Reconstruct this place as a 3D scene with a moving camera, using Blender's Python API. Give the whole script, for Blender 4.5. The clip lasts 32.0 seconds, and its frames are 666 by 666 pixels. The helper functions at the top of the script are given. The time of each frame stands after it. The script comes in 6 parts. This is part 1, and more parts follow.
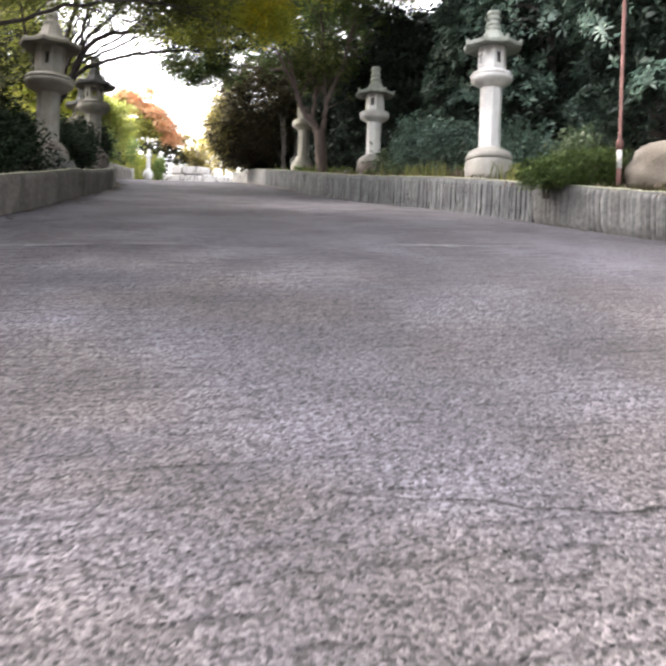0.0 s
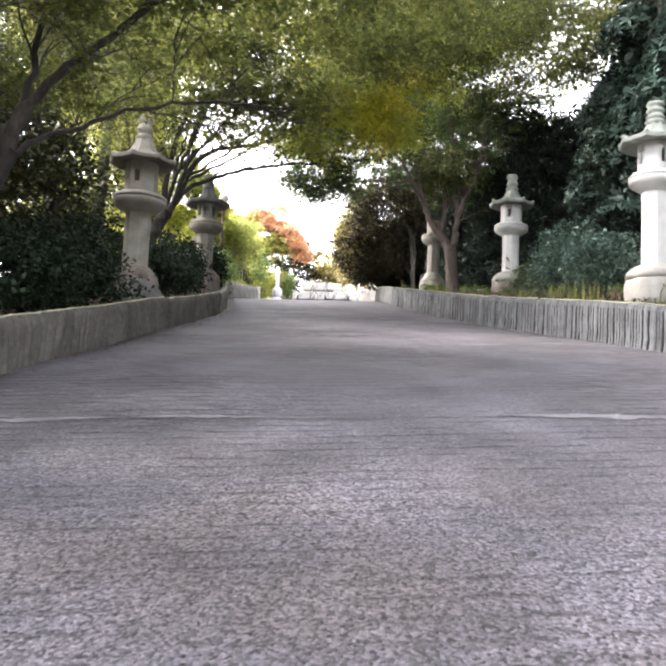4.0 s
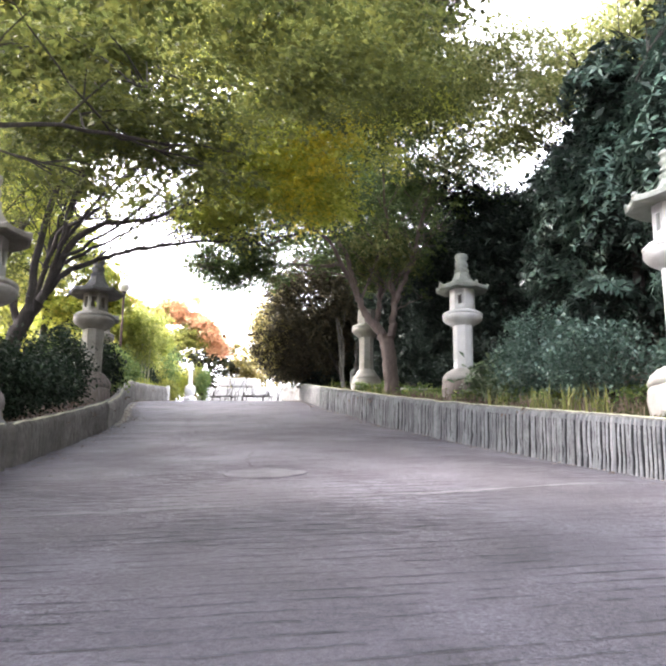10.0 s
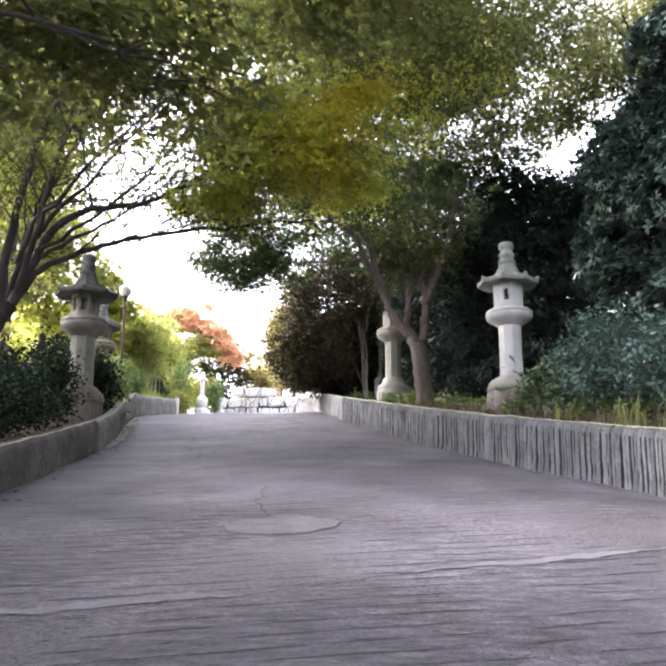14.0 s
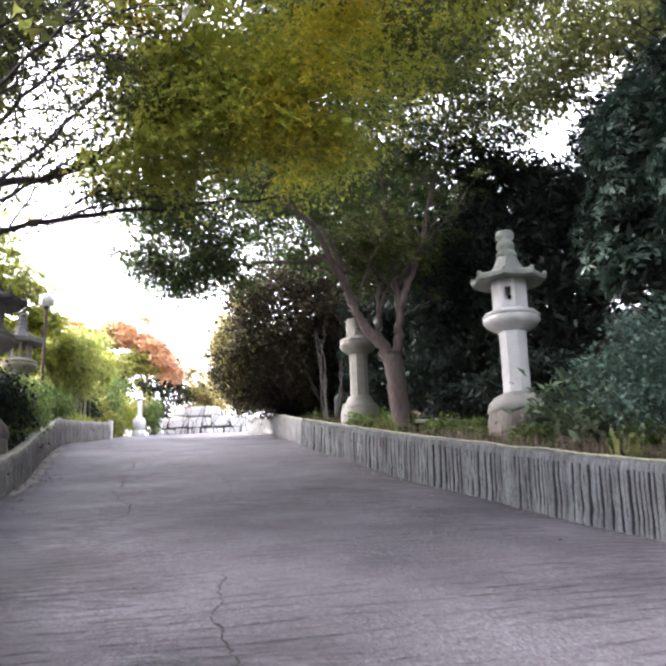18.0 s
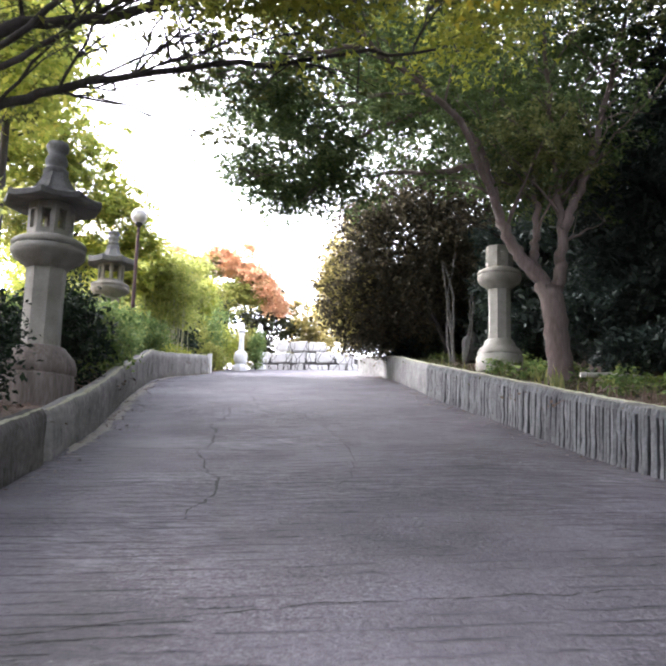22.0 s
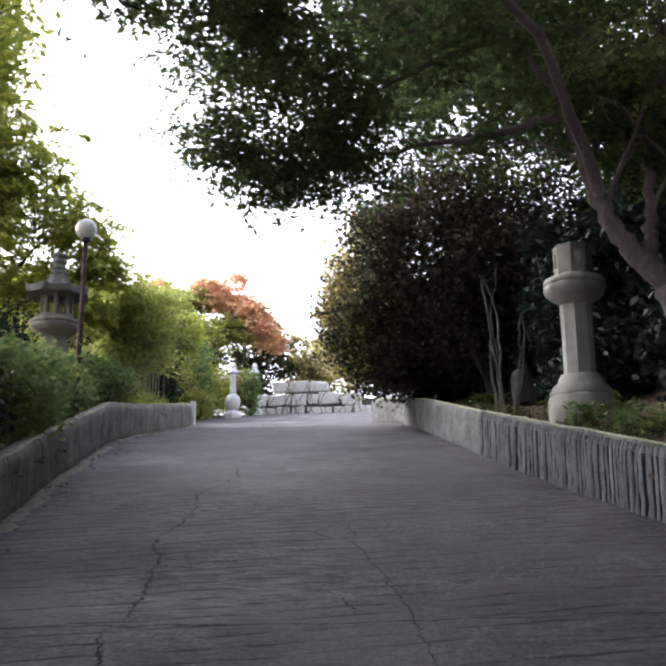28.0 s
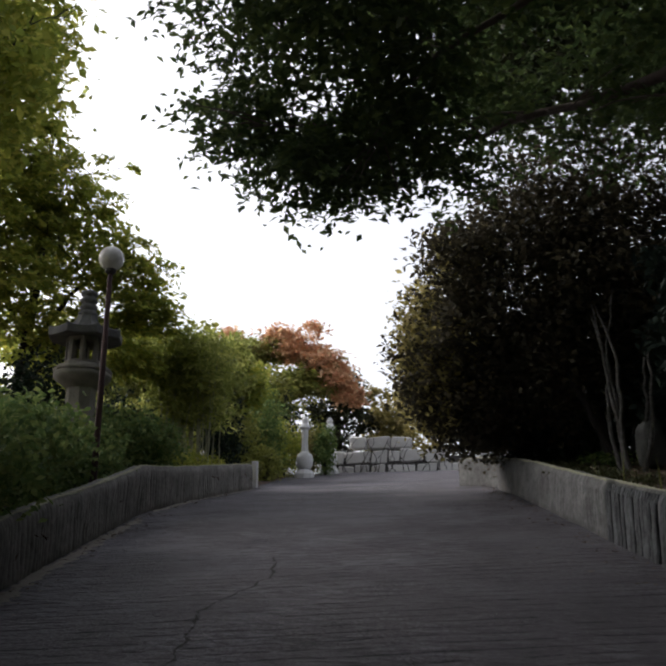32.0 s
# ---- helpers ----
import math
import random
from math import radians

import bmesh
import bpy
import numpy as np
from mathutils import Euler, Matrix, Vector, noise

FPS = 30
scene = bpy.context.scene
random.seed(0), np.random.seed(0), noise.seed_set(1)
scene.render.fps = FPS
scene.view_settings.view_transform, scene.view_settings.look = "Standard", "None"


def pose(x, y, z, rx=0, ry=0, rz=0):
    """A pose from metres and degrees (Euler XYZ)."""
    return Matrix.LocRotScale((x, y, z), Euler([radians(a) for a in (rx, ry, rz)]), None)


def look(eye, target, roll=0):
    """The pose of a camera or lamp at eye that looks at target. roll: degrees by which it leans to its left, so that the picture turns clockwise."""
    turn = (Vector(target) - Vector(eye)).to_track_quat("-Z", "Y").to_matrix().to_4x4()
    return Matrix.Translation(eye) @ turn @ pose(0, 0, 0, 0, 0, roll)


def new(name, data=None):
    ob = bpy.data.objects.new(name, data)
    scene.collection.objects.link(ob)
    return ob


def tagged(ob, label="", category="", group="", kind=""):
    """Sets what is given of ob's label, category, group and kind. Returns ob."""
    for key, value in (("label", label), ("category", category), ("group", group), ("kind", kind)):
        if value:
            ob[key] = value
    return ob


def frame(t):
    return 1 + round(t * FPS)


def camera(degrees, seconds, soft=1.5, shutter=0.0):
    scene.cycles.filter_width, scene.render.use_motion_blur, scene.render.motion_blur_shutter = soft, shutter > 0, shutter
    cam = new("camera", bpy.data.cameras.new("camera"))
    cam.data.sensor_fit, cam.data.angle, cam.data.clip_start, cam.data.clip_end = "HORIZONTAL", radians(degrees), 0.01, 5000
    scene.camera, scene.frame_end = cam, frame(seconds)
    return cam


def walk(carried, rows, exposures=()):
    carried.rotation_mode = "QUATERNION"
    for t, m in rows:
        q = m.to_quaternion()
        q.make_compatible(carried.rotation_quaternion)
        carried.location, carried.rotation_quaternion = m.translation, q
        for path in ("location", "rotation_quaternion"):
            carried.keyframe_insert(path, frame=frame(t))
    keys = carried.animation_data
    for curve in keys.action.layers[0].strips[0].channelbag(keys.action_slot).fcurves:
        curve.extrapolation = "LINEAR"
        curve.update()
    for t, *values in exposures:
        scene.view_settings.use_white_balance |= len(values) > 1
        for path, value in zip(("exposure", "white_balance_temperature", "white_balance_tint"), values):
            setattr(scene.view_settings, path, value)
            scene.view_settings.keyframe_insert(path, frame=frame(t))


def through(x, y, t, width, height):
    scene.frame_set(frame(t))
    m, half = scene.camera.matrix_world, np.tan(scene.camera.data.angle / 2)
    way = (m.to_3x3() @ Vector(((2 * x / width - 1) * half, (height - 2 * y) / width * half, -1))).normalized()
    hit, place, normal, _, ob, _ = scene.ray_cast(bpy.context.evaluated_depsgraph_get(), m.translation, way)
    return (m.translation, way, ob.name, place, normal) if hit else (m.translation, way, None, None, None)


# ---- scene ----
cam = camera(41.3, 32.0, soft=2.6, shutter=0.5)
METRES, EYE, TILT, LEAN, TURN = 25.0, 1.5, 0.43, -2.0, 0.0
ROWS = [
    (0.0, 0.0, 0.0, 0.0, 0.0, 0.0, -0.0),
    (0.5, -0.0011, 0.016, 0.0045, -2.48, 1.83, -0.49),
    (1.0, 0.0047, 0.0307, 0.0095, 1.76, 4.41, 1.15),
    (1.5, 0.0058, 0.0454, 0.0134, 5.18, 6.04, -0.31),
    (2.0, 0.0035, 0.0601, 0.0182, 1.42, 6.64, -1.54),
    (2.5, 0.0061, 0.0742, 0.0191, 2.39, 8.55, 0.71),
    (3.0, 0.0093, 0.0904, 0.0245, 8.23, 7.41, 1.78),
    (3.5, 0.0082, 0.1068, 0.0283, 8.73, 7.17, -0.73),
    (5.5, 0.0089, 0.1617, 0.0433, 12.6, 7.08, 2.22),
    (6.0, 0.0099, 0.1756, 0.0476, 16.19, 7.14, 1.9),
    (6.5, 0.005, 0.189, 0.0492, 17.05, 4.86, -0.0),
    (7.0, 0.0012, 0.2004, 0.0519, 14.24, 3.72, 0.31),
    (7.5, 0.0002, 0.2155, 0.0553, 15.51, 4.36, 1.05),
    (8.0, -0.0066, 0.2303, 0.0582, 16.91, 6.51, -0.02),
    (8.5, -0.0127, 0.2417, 0.0618, 11.52, 7.37, 0.31),
    (9.0, -0.0128, 0.2568, 0.0648, 9.7, 9.59, 1.65),
    (9.5, -0.0136, 0.2725, 0.068, 8.29, 12.54, 2.68),
    (10.0, -0.0158, 0.284, 0.0729, 4.04, 12.87, 1.32),
    (10.5, -0.0149, 0.2955, 0.0727, 5.56, 12.98, 2.75),
    (11.0, -0.0161, 0.3086, 0.076, 8.91, 16.26, 1.64),
    (11.5, -0.02, 0.321, 0.0806, 7.08, 16.1, 0.62),
    (12.0, -0.0201, 0.3353, 0.0818, 5.07, 16.83, 2.72),
    (12.5, -0.023, 0.3488, 0.0863, 5.64, 17.63, 3.31),
    (13.0, -0.0281, 0.3607, 0.0909, 3.9, 17.67, 1.4),
    (13.5, -0.03, 0.3738, 0.092, 5.25, 14.97, 1.76),
    (15.5, -0.0404, 0.4381, 0.1067, 4.8, 12.28, 2.24),
    (16.0, -0.0466, 0.4541, 0.1116, 3.34, 12.8, -0.74),
    (16.5, -0.0474, 0.4728, 0.1134, 3.16, 11.42, 1.79),
    (17.0, -0.0505, 0.4834, 0.1168, 3.25, 11.53, 2.0),
    (17.5, -0.0559, 0.4973, 0.1212, 1.68, 12.29, 0.71),
    (18.0, -0.0552, 0.5134, 0.1227, 1.71, 14.11, 3.71),
    (18.5, -0.0562, 0.5285, 0.127, 3.39, 15.4, 3.49),
    (19.0, -0.0607, 0.5456, 0.1302, 2.55, 12.99, 2.18),
    (19.5, -0.0615, 0.5606, 0.1324, 2.76, 13.53, 3.93),
    (20.0, -0.0639, 0.5746, 0.1349, 6.2, 14.43, 2.91),
    (20.5, -0.0687, 0.5922, 0.1403, 7.04, 13.39, 0.14),
    (21.0, -0.0707, 0.6105, 0.1402, 6.89, 11.42, 1.77),
    (21.5, -0.0772, 0.6236, 0.144, 9.53, 11.48, 1.25),
    (22.0, -0.0831, 0.6423, 0.1481, 7.72, 10.26, 0.25),
    (22.5, -0.0862, 0.6575, 0.1516, 6.47, 11.3, 1.5),
    (23.0, -0.0912, 0.6763, 0.1538, 4.4, 12.43, 0.22),
    (23.5, -0.0959, 0.6852, 0.1574, 1.36, 12.12, 0.32),
    (24.0, -0.0947, 0.7057, 0.1608, 2.28, 11.24, 1.8),
    (24.5, -0.0968, 0.719, 0.1629, 4.61, 12.97, 0.77),
    (25.0, -0.0982, 0.7343, 0.1669, 5.35, 11.26, 0.35),
    (25.5, -0.0956, 0.7529, 0.1695, 7.28, 10.94, 1.63),
    (27.5, -0.1122, 0.8161, 0.1816, 9.63, 12.08, 1.45),
    (28.0, -0.1168, 0.8312, 0.1855, 8.04, 12.61, 2.33),
    (28.5, -0.1172, 0.845, 0.1866, 7.6, 12.41, 3.25),
    (29.0, -0.1187, 0.8575, 0.1889, 9.3, 14.19, 3.52),
    (29.5, -0.121, 0.8734, 0.1941, 9.17, 13.87, 1.91),
    (30.0, -0.1197, 0.8883, 0.1953, 9.98, 14.46, 2.32),
    (30.5, -0.1206, 0.9043, 0.1978, 12.48, 15.5, 3.2),
    (31.0, -0.1239, 0.9196, 0.2031, 12.97, 14.26, 2.08),
    (31.5, -0.124, 0.9337, 0.2044, 12.93, 15.45, 2.55),
    (32.0, -0.1263, 0.9495, 0.2072, 13.57, 16.29, 1.7),
]
EXPOSURES = [(0.0, 3.4, 6800, 14), (2.0, 3.7, 6700, 14), (3.0, 3.75, 6700, 14), (6.0, 3.95, 6600, 15), (10.0, 4.05, 6500, 17), (13.0, 3.8, 6350, 19), (20.0, 3.72, 6250, 19), (25.0, 3.42, 6100, 17), (28.0, 2.5, 6150, 15), (30.0, 1.55, 6300, 13), (32.0, 0.85, 6400, 13)]
walk(cam, [(t, pose(0, 0, EYE, TILT, LEAN, TURN) @ pose(METRES * x, METRES * y, METRES * z, 90 + pitch, roll, yaw)) for t, x, y, z, yaw, pitch, roll in ROWS],
     exposures=EXPOSURES)

# ---- world and sun ----
world = bpy.data.worlds.new("sky")
scene.world = world
world.use_nodes = True
wn, wl = world.node_tree.nodes, world.node_tree.links
sky = wn.new("ShaderNodeTexSky")
sky.sky_type, sky.sun_disc = "NISHITA", False
sky.sun_elevation, sky.sun_rotation = radians(38), radians(-75)
sky.dust_density, sky.air_density, sky.ozone_density = 4.5, 1.0, 1.0
grey = wn.new("ShaderNodeHueSaturation")
grey.inputs["Saturation"].default_value = 0.25
wl.new(sky.outputs[0], grey.inputs["Color"])
wl.new(grey.outputs[0], wn["Background"].inputs[0])
wn["Background"].inputs[1].default_value = 0.15

sun = new("sun", bpy.data.lights.new("sun", "SUN"))
sun.data.energy, sun.data.angle, sun.data.color = 0.75, radians(20), (1.0, 0.95, 0.89)
up, side = radians(38), radians(-75)
sun.matrix_world = look((10 * math.cos(up) * math.sin(side), 10 * math.cos(up) * math.cos(side), 10 * math.sin(up)), (0, 0, 0))


# ---- materials ----
def material(name, colors, rough=0.85, scale=6.0, fine=60.0, bump=0.3, bump_scale=40.0, random_by=None, spread=0.5, metal=0.0, streak=None):
    """A noise-mixed surface: colors from dark to light, two scales of variation, and relief."""
    mat = bpy.data.materials.new(name)
    mat.use_nodes = True
    n, l = mat.node_tree.nodes, mat.node_tree.links
    b = n["Principled BSDF"]
    b.inputs["Roughness"].default_value, b.inputs["Metallic"].default_value = rough, metal
    co = n.new("ShaderNodeTexCoord").outputs["Object"]
    geo = n.new("ShaderNodeNewGeometry")
    pos = geo.outputs["Position"]
    if streak:
        mp = n.new("ShaderNodeMapping")
        mp.inputs["Scale"].default_value = streak
        l.new(pos, mp.inputs[0])
        pos = mp.outputs[0]

    def noise_of(sc, detail=5.0, where=pos):
        t = n.new("ShaderNodeTexNoise")
        t.inputs["Scale"].default_value, t.inputs["Detail"].default_value = sc, detail
        l.new(where, t.inputs["Vector"])
        return t.outputs[0]

    big, small = noise_of(scale), noise_of(fine, 3.0)
    mix = n.new("ShaderNodeMath")
    mix.operation = "MULTIPLY_ADD"
    mix.inputs[1].default_value = 0.45
    l.new(small, mix.inputs[0])
    half = n.new("ShaderNodeMath")
    half.operation = "MULTIPLY"
    half.inputs[1].default_value = 0.55
    l.new(big, half.inputs[0])
    l.new(half.outputs[0], mix.inputs[2])
    value = mix.outputs[0]
    if random_by:
        r = geo.outputs["Random Per Island"] if random_by == "island" else n.new("ShaderNodeObjectInfo").outputs["Random"]
        blend = n.new("ShaderNodeMix")
        blend.inputs[0].default_value = spread
        l.new(value, blend.inputs[2])
        l.new(r, blend.inputs[3])
        value = blend.outputs[0]
    ramp = n.new("ShaderNodeValToRGB")
    e = ramp.color_ramp.elements
    lo, hi = (0.3, 0.7) if not random_by else (0.32 - 0.22 * spread, 0.68 + 0.22 * spread)
    while len(e) < len(colors):
        e.new(0.5)
    for k, c in enumerate(colors):
        e[k].position = lo + (hi - lo) * k / (len(colors) - 1)
        e[k].color = (*c, 1)
    l.new(value, ramp.inputs[0])
    l.new(ramp.outputs[0], b.inputs["Base Color"])
    if bump:
        bp = n.new("ShaderNodeBump")
        bp.inputs["Strength"].default_value, bp.inputs["Distance"].default_value = bump, 0.02
        l.new(noise_of(bump_scale, 6.0), bp.inputs["Height"])
        l.new(bp.outputs[0], b.inputs["Normal"])
    return mat


def leaf_material(name, colors, through=0.35, rough=0.5, spread=0.45):
    mat = material(name, colors, rough=rough, scale=1.3, fine=7.0, bump=0, random_by="island", spread=spread)
    n, l = mat.node_tree.nodes, mat.node_tree.links
    b, ramp, out = n["Principled BSDF"], n["Color Ramp"], n["Material Output"]
    b.inputs["Specular IOR Level"].default_value = 0.5 if rough < 0.48 else 0.22
    tr = n.new("ShaderNodeBsdfTranslucent")
    l.new(ramp.outputs[0], tr.inputs[0])
    mx = n.new("ShaderNodeMixShader")
    mx.inputs[0].default_value = through
    l.new(b.outputs[0], mx.inputs[1])
    l.new(tr.outputs[0], mx.inputs[2])
    l.new(mx.outputs[0], out.inputs[0])
    return mat


def concrete_path():
    """Worn concrete: exposed aggregate, brushed cross grooves in patches, stains."""
    mat = material("ridged_concrete", [(0.052, 0.048, 0.057), (0.084, 0.078, 0.092), (0.121, 0.112, 0.13)], rough=0.82, scale=0.45, fine=20.0, bump=0)
    n, l = mat.node_tree.nodes, mat.node_tree.links
    pos = n.new("ShaderNodeNewGeometry").outputs["Position"]

    def math_node(op, a, b):
        m = n.new("ShaderNodeMath")
        m.operation = op
        for k, v in enumerate((a, b)):
            if isinstance(v, (int, float)):
                m.inputs[k].default_value = v
            else:
                l.new(v, m.inputs[k])
        return m.outputs[0]

    def noise_of(sc, detail, stretch=None):
        t = n.new("ShaderNodeTexNoise")
        t.inputs["Scale"].default_value, t.inputs["Detail"].default_value = sc, detail
        where = pos
        if stretch:
            mp = n.new("ShaderNodeMapping")
            mp.inputs["Scale"].default_value = stretch
            mp.inputs["Rotation"].default_value = (0, 0, radians(-15))
            l.new(pos, mp.inputs[0])
            where = mp.outputs[0]
        l.new(where, t.inputs["Vector"])
        return t.outputs[0]

    def span(value, a, b, c=0.0, d=1.0):
        m = n.new("ShaderNodeMapRange")
        for key, v in (("From Min", a), ("From Max", b), ("To Min", c), ("To Max", d)):
            m.inputs[key].default_value = v
        l.new(value, m.inputs["Value"])
        return m.outputs[0]

    def stones_of(sc):
        t = n.new("ShaderNodeTexVoronoi")
        t.inputs["Scale"].default_value = sc
        l.new(pos, t.inputs["Vector"])
        return t.outputs["Distance"], t.outputs["Color"]

    streaks = noise_of(1.0, 4.0, (4.5, 16.0, 8.0))
    ridges = span(noise_of(1.0, 4.0, (5.0, 11.0, 6.0)), 0.42, 0.58)
    turn = n.new("ShaderNodeMapping")
    turn.inputs["Rotation"].default_value = (0, 0, radians(-15))
    l.new(pos, turn.inputs[0])
    wave = n.new("ShaderNodeTexWave")
    wave.bands_direction = "Y"
    for key, v in (("Scale", 1.75), ("Distortion", 2.0), ("Detail", 4.0), ("Detail Scale", 0.8), ("Detail Roughness", 0.6)):
        wave.inputs[key].default_value = v
    l.new(turn.outputs[0], wave.inputs["Vector"])
    lines = math_node("MULTIPLY", span(wave.outputs["Fac"], 0.01, 0.15, 1.0, 0.0), span(noise_of(1.0, 5.0, (2.2, 8.0, 4.0)), 0.44, 0.54))
    fine_d, fine_c = stones_of(120.0)
    coarse_d, coarse_c = stones_of(60.0)
    split = n.new("ShaderNodeSeparateXYZ")
    l.new(pos, split.inputs[0])
    edge = math_node("ADD", split.outputs[1], math_node("MULTIPLY", noise_of(0.4, 4.0), 5.0))
    gravel = span(edge, 9.6, 13.6, 1.0, 0.0)
    worn = math_node("MAXIMUM", span(noise_of(0.8, 4.0), 0.42, 0.6), gravel)
    patches = math_node("MULTIPLY", span(noise_of(0.5, 4.0), 0.42, 0.58), math_node("SUBTRACT", 1.0, gravel))
    grooves = math_node("MULTIPLY", math_node("MULTIPLY", math_node("ADD", span(streaks, 0.42, 0.58), math_node("MULTIPLY", ridges, 0.6)), patches), 1.1)
    cut = math_node("MULTIPLY", lines, math_node("MULTIPLY", span(noise_of(0.5, 4.0), 0.33, 0.48), math_node("SUBTRACT", 1.0, math_node("MULTIPLY", gravel, 0.45))))
    grooves = math_node("SUBTRACT", grooves, math_node("MULTIPLY", cut, 3.6))
    stone_h = math_node("MULTIPLY", math_node("ADD", fine_d, math_node("MULTIPLY", coarse_d, math_node("ADD", worn, math_node("MULTIPLY", gravel, 0.8)))), -0.3)
    relief = math_node("ADD", grooves, math_node("ADD", stone_h, math_node("MULTIPLY", noise_of(26.0, 8.0), 1.9)))
    bp = n.new("ShaderNodeBump")
    bp.inputs["Strength"].default_value, bp.inputs["Distance"].default_value = 0.75, 0.024
    l.new(relief, bp.inputs["Height"])
    b = n["Principled BSDF"]
    l.new(bp.outputs[0], b.inputs["Normal"])
    # single pale and dark stones, dirt in the grooves, broad stains
    stones = math_node("MULTIPLY", span(fine_c, 0.0, 1.0, 0.84, 1.18), math_node("ADD", 1.0, math_node("MULTIPLY", math_node("SUBTRACT", coarse_c, 0.5), math_node("ADD", worn, math_node("MULTIPLY", gravel, 1.3)))))
    dirt = math_node("ADD", 1.0, math_node("MULTIPLY", math_node("SUBTRACT", span(streaks, 0.35, 0.65), 0.55), math_node("MULTIPLY", patches, 0.8)))
    dirt = math_node("MULTIPLY", dirt, math_node("SUBTRACT", 1.0, math_node("MULTIPLY", cut, 0.62)))
    pits = span(noise_of(40.0, 4.0), 0.34, 0.48, 0.62, 1.0)
    stain = math_node("MULTIPLY", span(noise_of(0.9, 6.0), 0.3, 0.68, 0.72, 1.25), math_node("ADD", 1.0, math_node("MULTIPLY", math_node("SUBTRACT", pits, 1.0), math_node("ADD", 0.35, math_node("MULTIPLY", worn, 0.65)))))
    tint = n.new("ShaderNodeMix")
    tint.data_type, tint.blend_type = "RGBA", "MULTIPLY"
    tint.inputs[0].default_value = 1.0
    l.new(n["Color Ramp"].outputs[0], tint.inputs["A"])
    l.new(math_node("MULTIPLY", math_node("MULTIPLY", stones, dirt), stain), tint.inputs["B"])
    warm = n.new("ShaderNodeMix")
    warm.data_type, warm.blend_type = "RGBA", "MULTIPLY"
    l.new(math_node("MULTIPLY", math_node("ADD", 0.25, math_node("MULTIPLY", gravel, 0.75)), span(noise_of(0.55, 5.0), 0.42, 0.6)), warm.inputs[0])
    l.new(tint.outputs["Result"], warm.inputs["A"])
    warm.inputs["B"].default_value = (0.97, 0.92, 0.81, 1)
    l.new(warm.outputs["Result"], b.inputs["Base Color"])
    return mat


M_PATH = concrete_path()
M_CRACK = material("crack_dirt", [(0.01, 0.0095, 0.009), (0.026, 0.024, 0.022)], rough=1.0, bump=0.2)
M_SOIL = material("soil_and_litter", [(0.035, 0.025, 0.018), (0.085, 0.056, 0.04), (0.14, 0.095, 0.07)], rough=1.0, scale=2.5, fine=38, bump=0.9, bump_scale=30)
M_WALL = material("cast_concrete_wall", [(0.06, 0.06, 0.058), (0.128, 0.127, 0.123), (0.215, 0.213, 0.207)], rough=0.92, scale=2.2, fine=14, bump=0.5, bump_scale=24)
# brown stains, plus a darkening that stands for the left walls' shade
M_WALL_STAINED_SHADED = material("stained_shaded_concrete", [(0.034, 0.031, 0.027), (0.075, 0.069, 0.061), (0.135, 0.126, 0.114)], rough=0.94, scale=2.0, fine=14, bump=0.5, bump_scale=24)
M_WALL_WARM = material("pale_worn_concrete", [(0.085, 0.081, 0.074), (0.18, 0.172, 0.158), (0.29, 0.278, 0.258)], rough=0.92, scale=2.2, fine=14, bump=0.5, bump_scale=24)
# near-black colour that paints the shade between the ribs
M_GROOVE_SHADE = material("shade_in_grooves", [(0.014, 0.0145, 0.015), (0.03, 0.031, 0.032), (0.06, 0.061, 0.062)], rough=1.0, scale=5, fine=30, bump=0.4)
M_RIB = material("cast_concrete_ribs", [(0.058, 0.061, 0.064), (0.136, 0.14, 0.144), (0.228, 0.233, 0.237)], rough=0.92, scale=3.0, fine=22, bump=0.5, bump_scale=24, random_by="object", spread=0.16)
M_MOSS = material("yellow_green_moss", [(0.2, 0.2, 0.13), (0.31, 0.31, 0.22), (0.42, 0.42, 0.32)], rough=1.0, scale=8, fine=60, bump=0.8)
M_SAND = material("sandy_dust", [(0.16, 0.145, 0.125), (0.25, 0.23, 0.2)], rough=1.0, scale=5, fine=60, bump=0.3)
M_GRANITE = material("pale_granite", [(0.42, 0.42, 0.405), (0.57, 0.57, 0.56), (0.68, 0.68, 0.675)], rough=0.88, scale=3.5, fine=90, bump=0.4, bump_scale=70)
M_ROOF_GREY = material("lichened_roof_stone", [(0.16, 0.175, 0.15), (0.26, 0.28, 0.25), (0.37, 0.385, 0.355)], rough=0.92, scale=5, fine=70, bump=0.45, bump_scale=60)
M_STONE_GREY = material("weathered_granite", [(0.16, 0.155, 0.13), (0.28, 0.27, 0.24), (0.38, 0.365, 0.33)], rough=0.9, scale=4, fine=80, bump=0.35, bump_scale=60)
M_BASE_PALE = material("pale_weathered_base", [(0.2, 0.195, 0.175), (0.3, 0.29, 0.265), (0.4, 0.39, 0.36)], rough=0.9, scale=4, fine=70, bump=0.45, bump_scale=50)
M_DRUM = material("brown_stained_stone", [(0.09, 0.075, 0.065), (0.17, 0.145, 0.13), (0.27, 0.24, 0.22)], rough=0.92, scale=5, fine=30, bump=0.5, bump_scale=30, streak=(1, 1, 0.2))
M_STONE_BROWN = material("brown_weathered_stone", [(0.1, 0.095, 0.075), (0.18, 0.17, 0.14), (0.26, 0.245, 0.205)], rough=0.92, scale=4, fine=60, bump=0.4, bump_scale=50)
M_STONE_DARK = material("dark_roof_stone", [(0.06, 0.062, 0.06), (0.11, 0.11, 0.105), (0.17, 0.17, 0.16)], rough=0.9, scale=4, fine=60, bump=0.35)
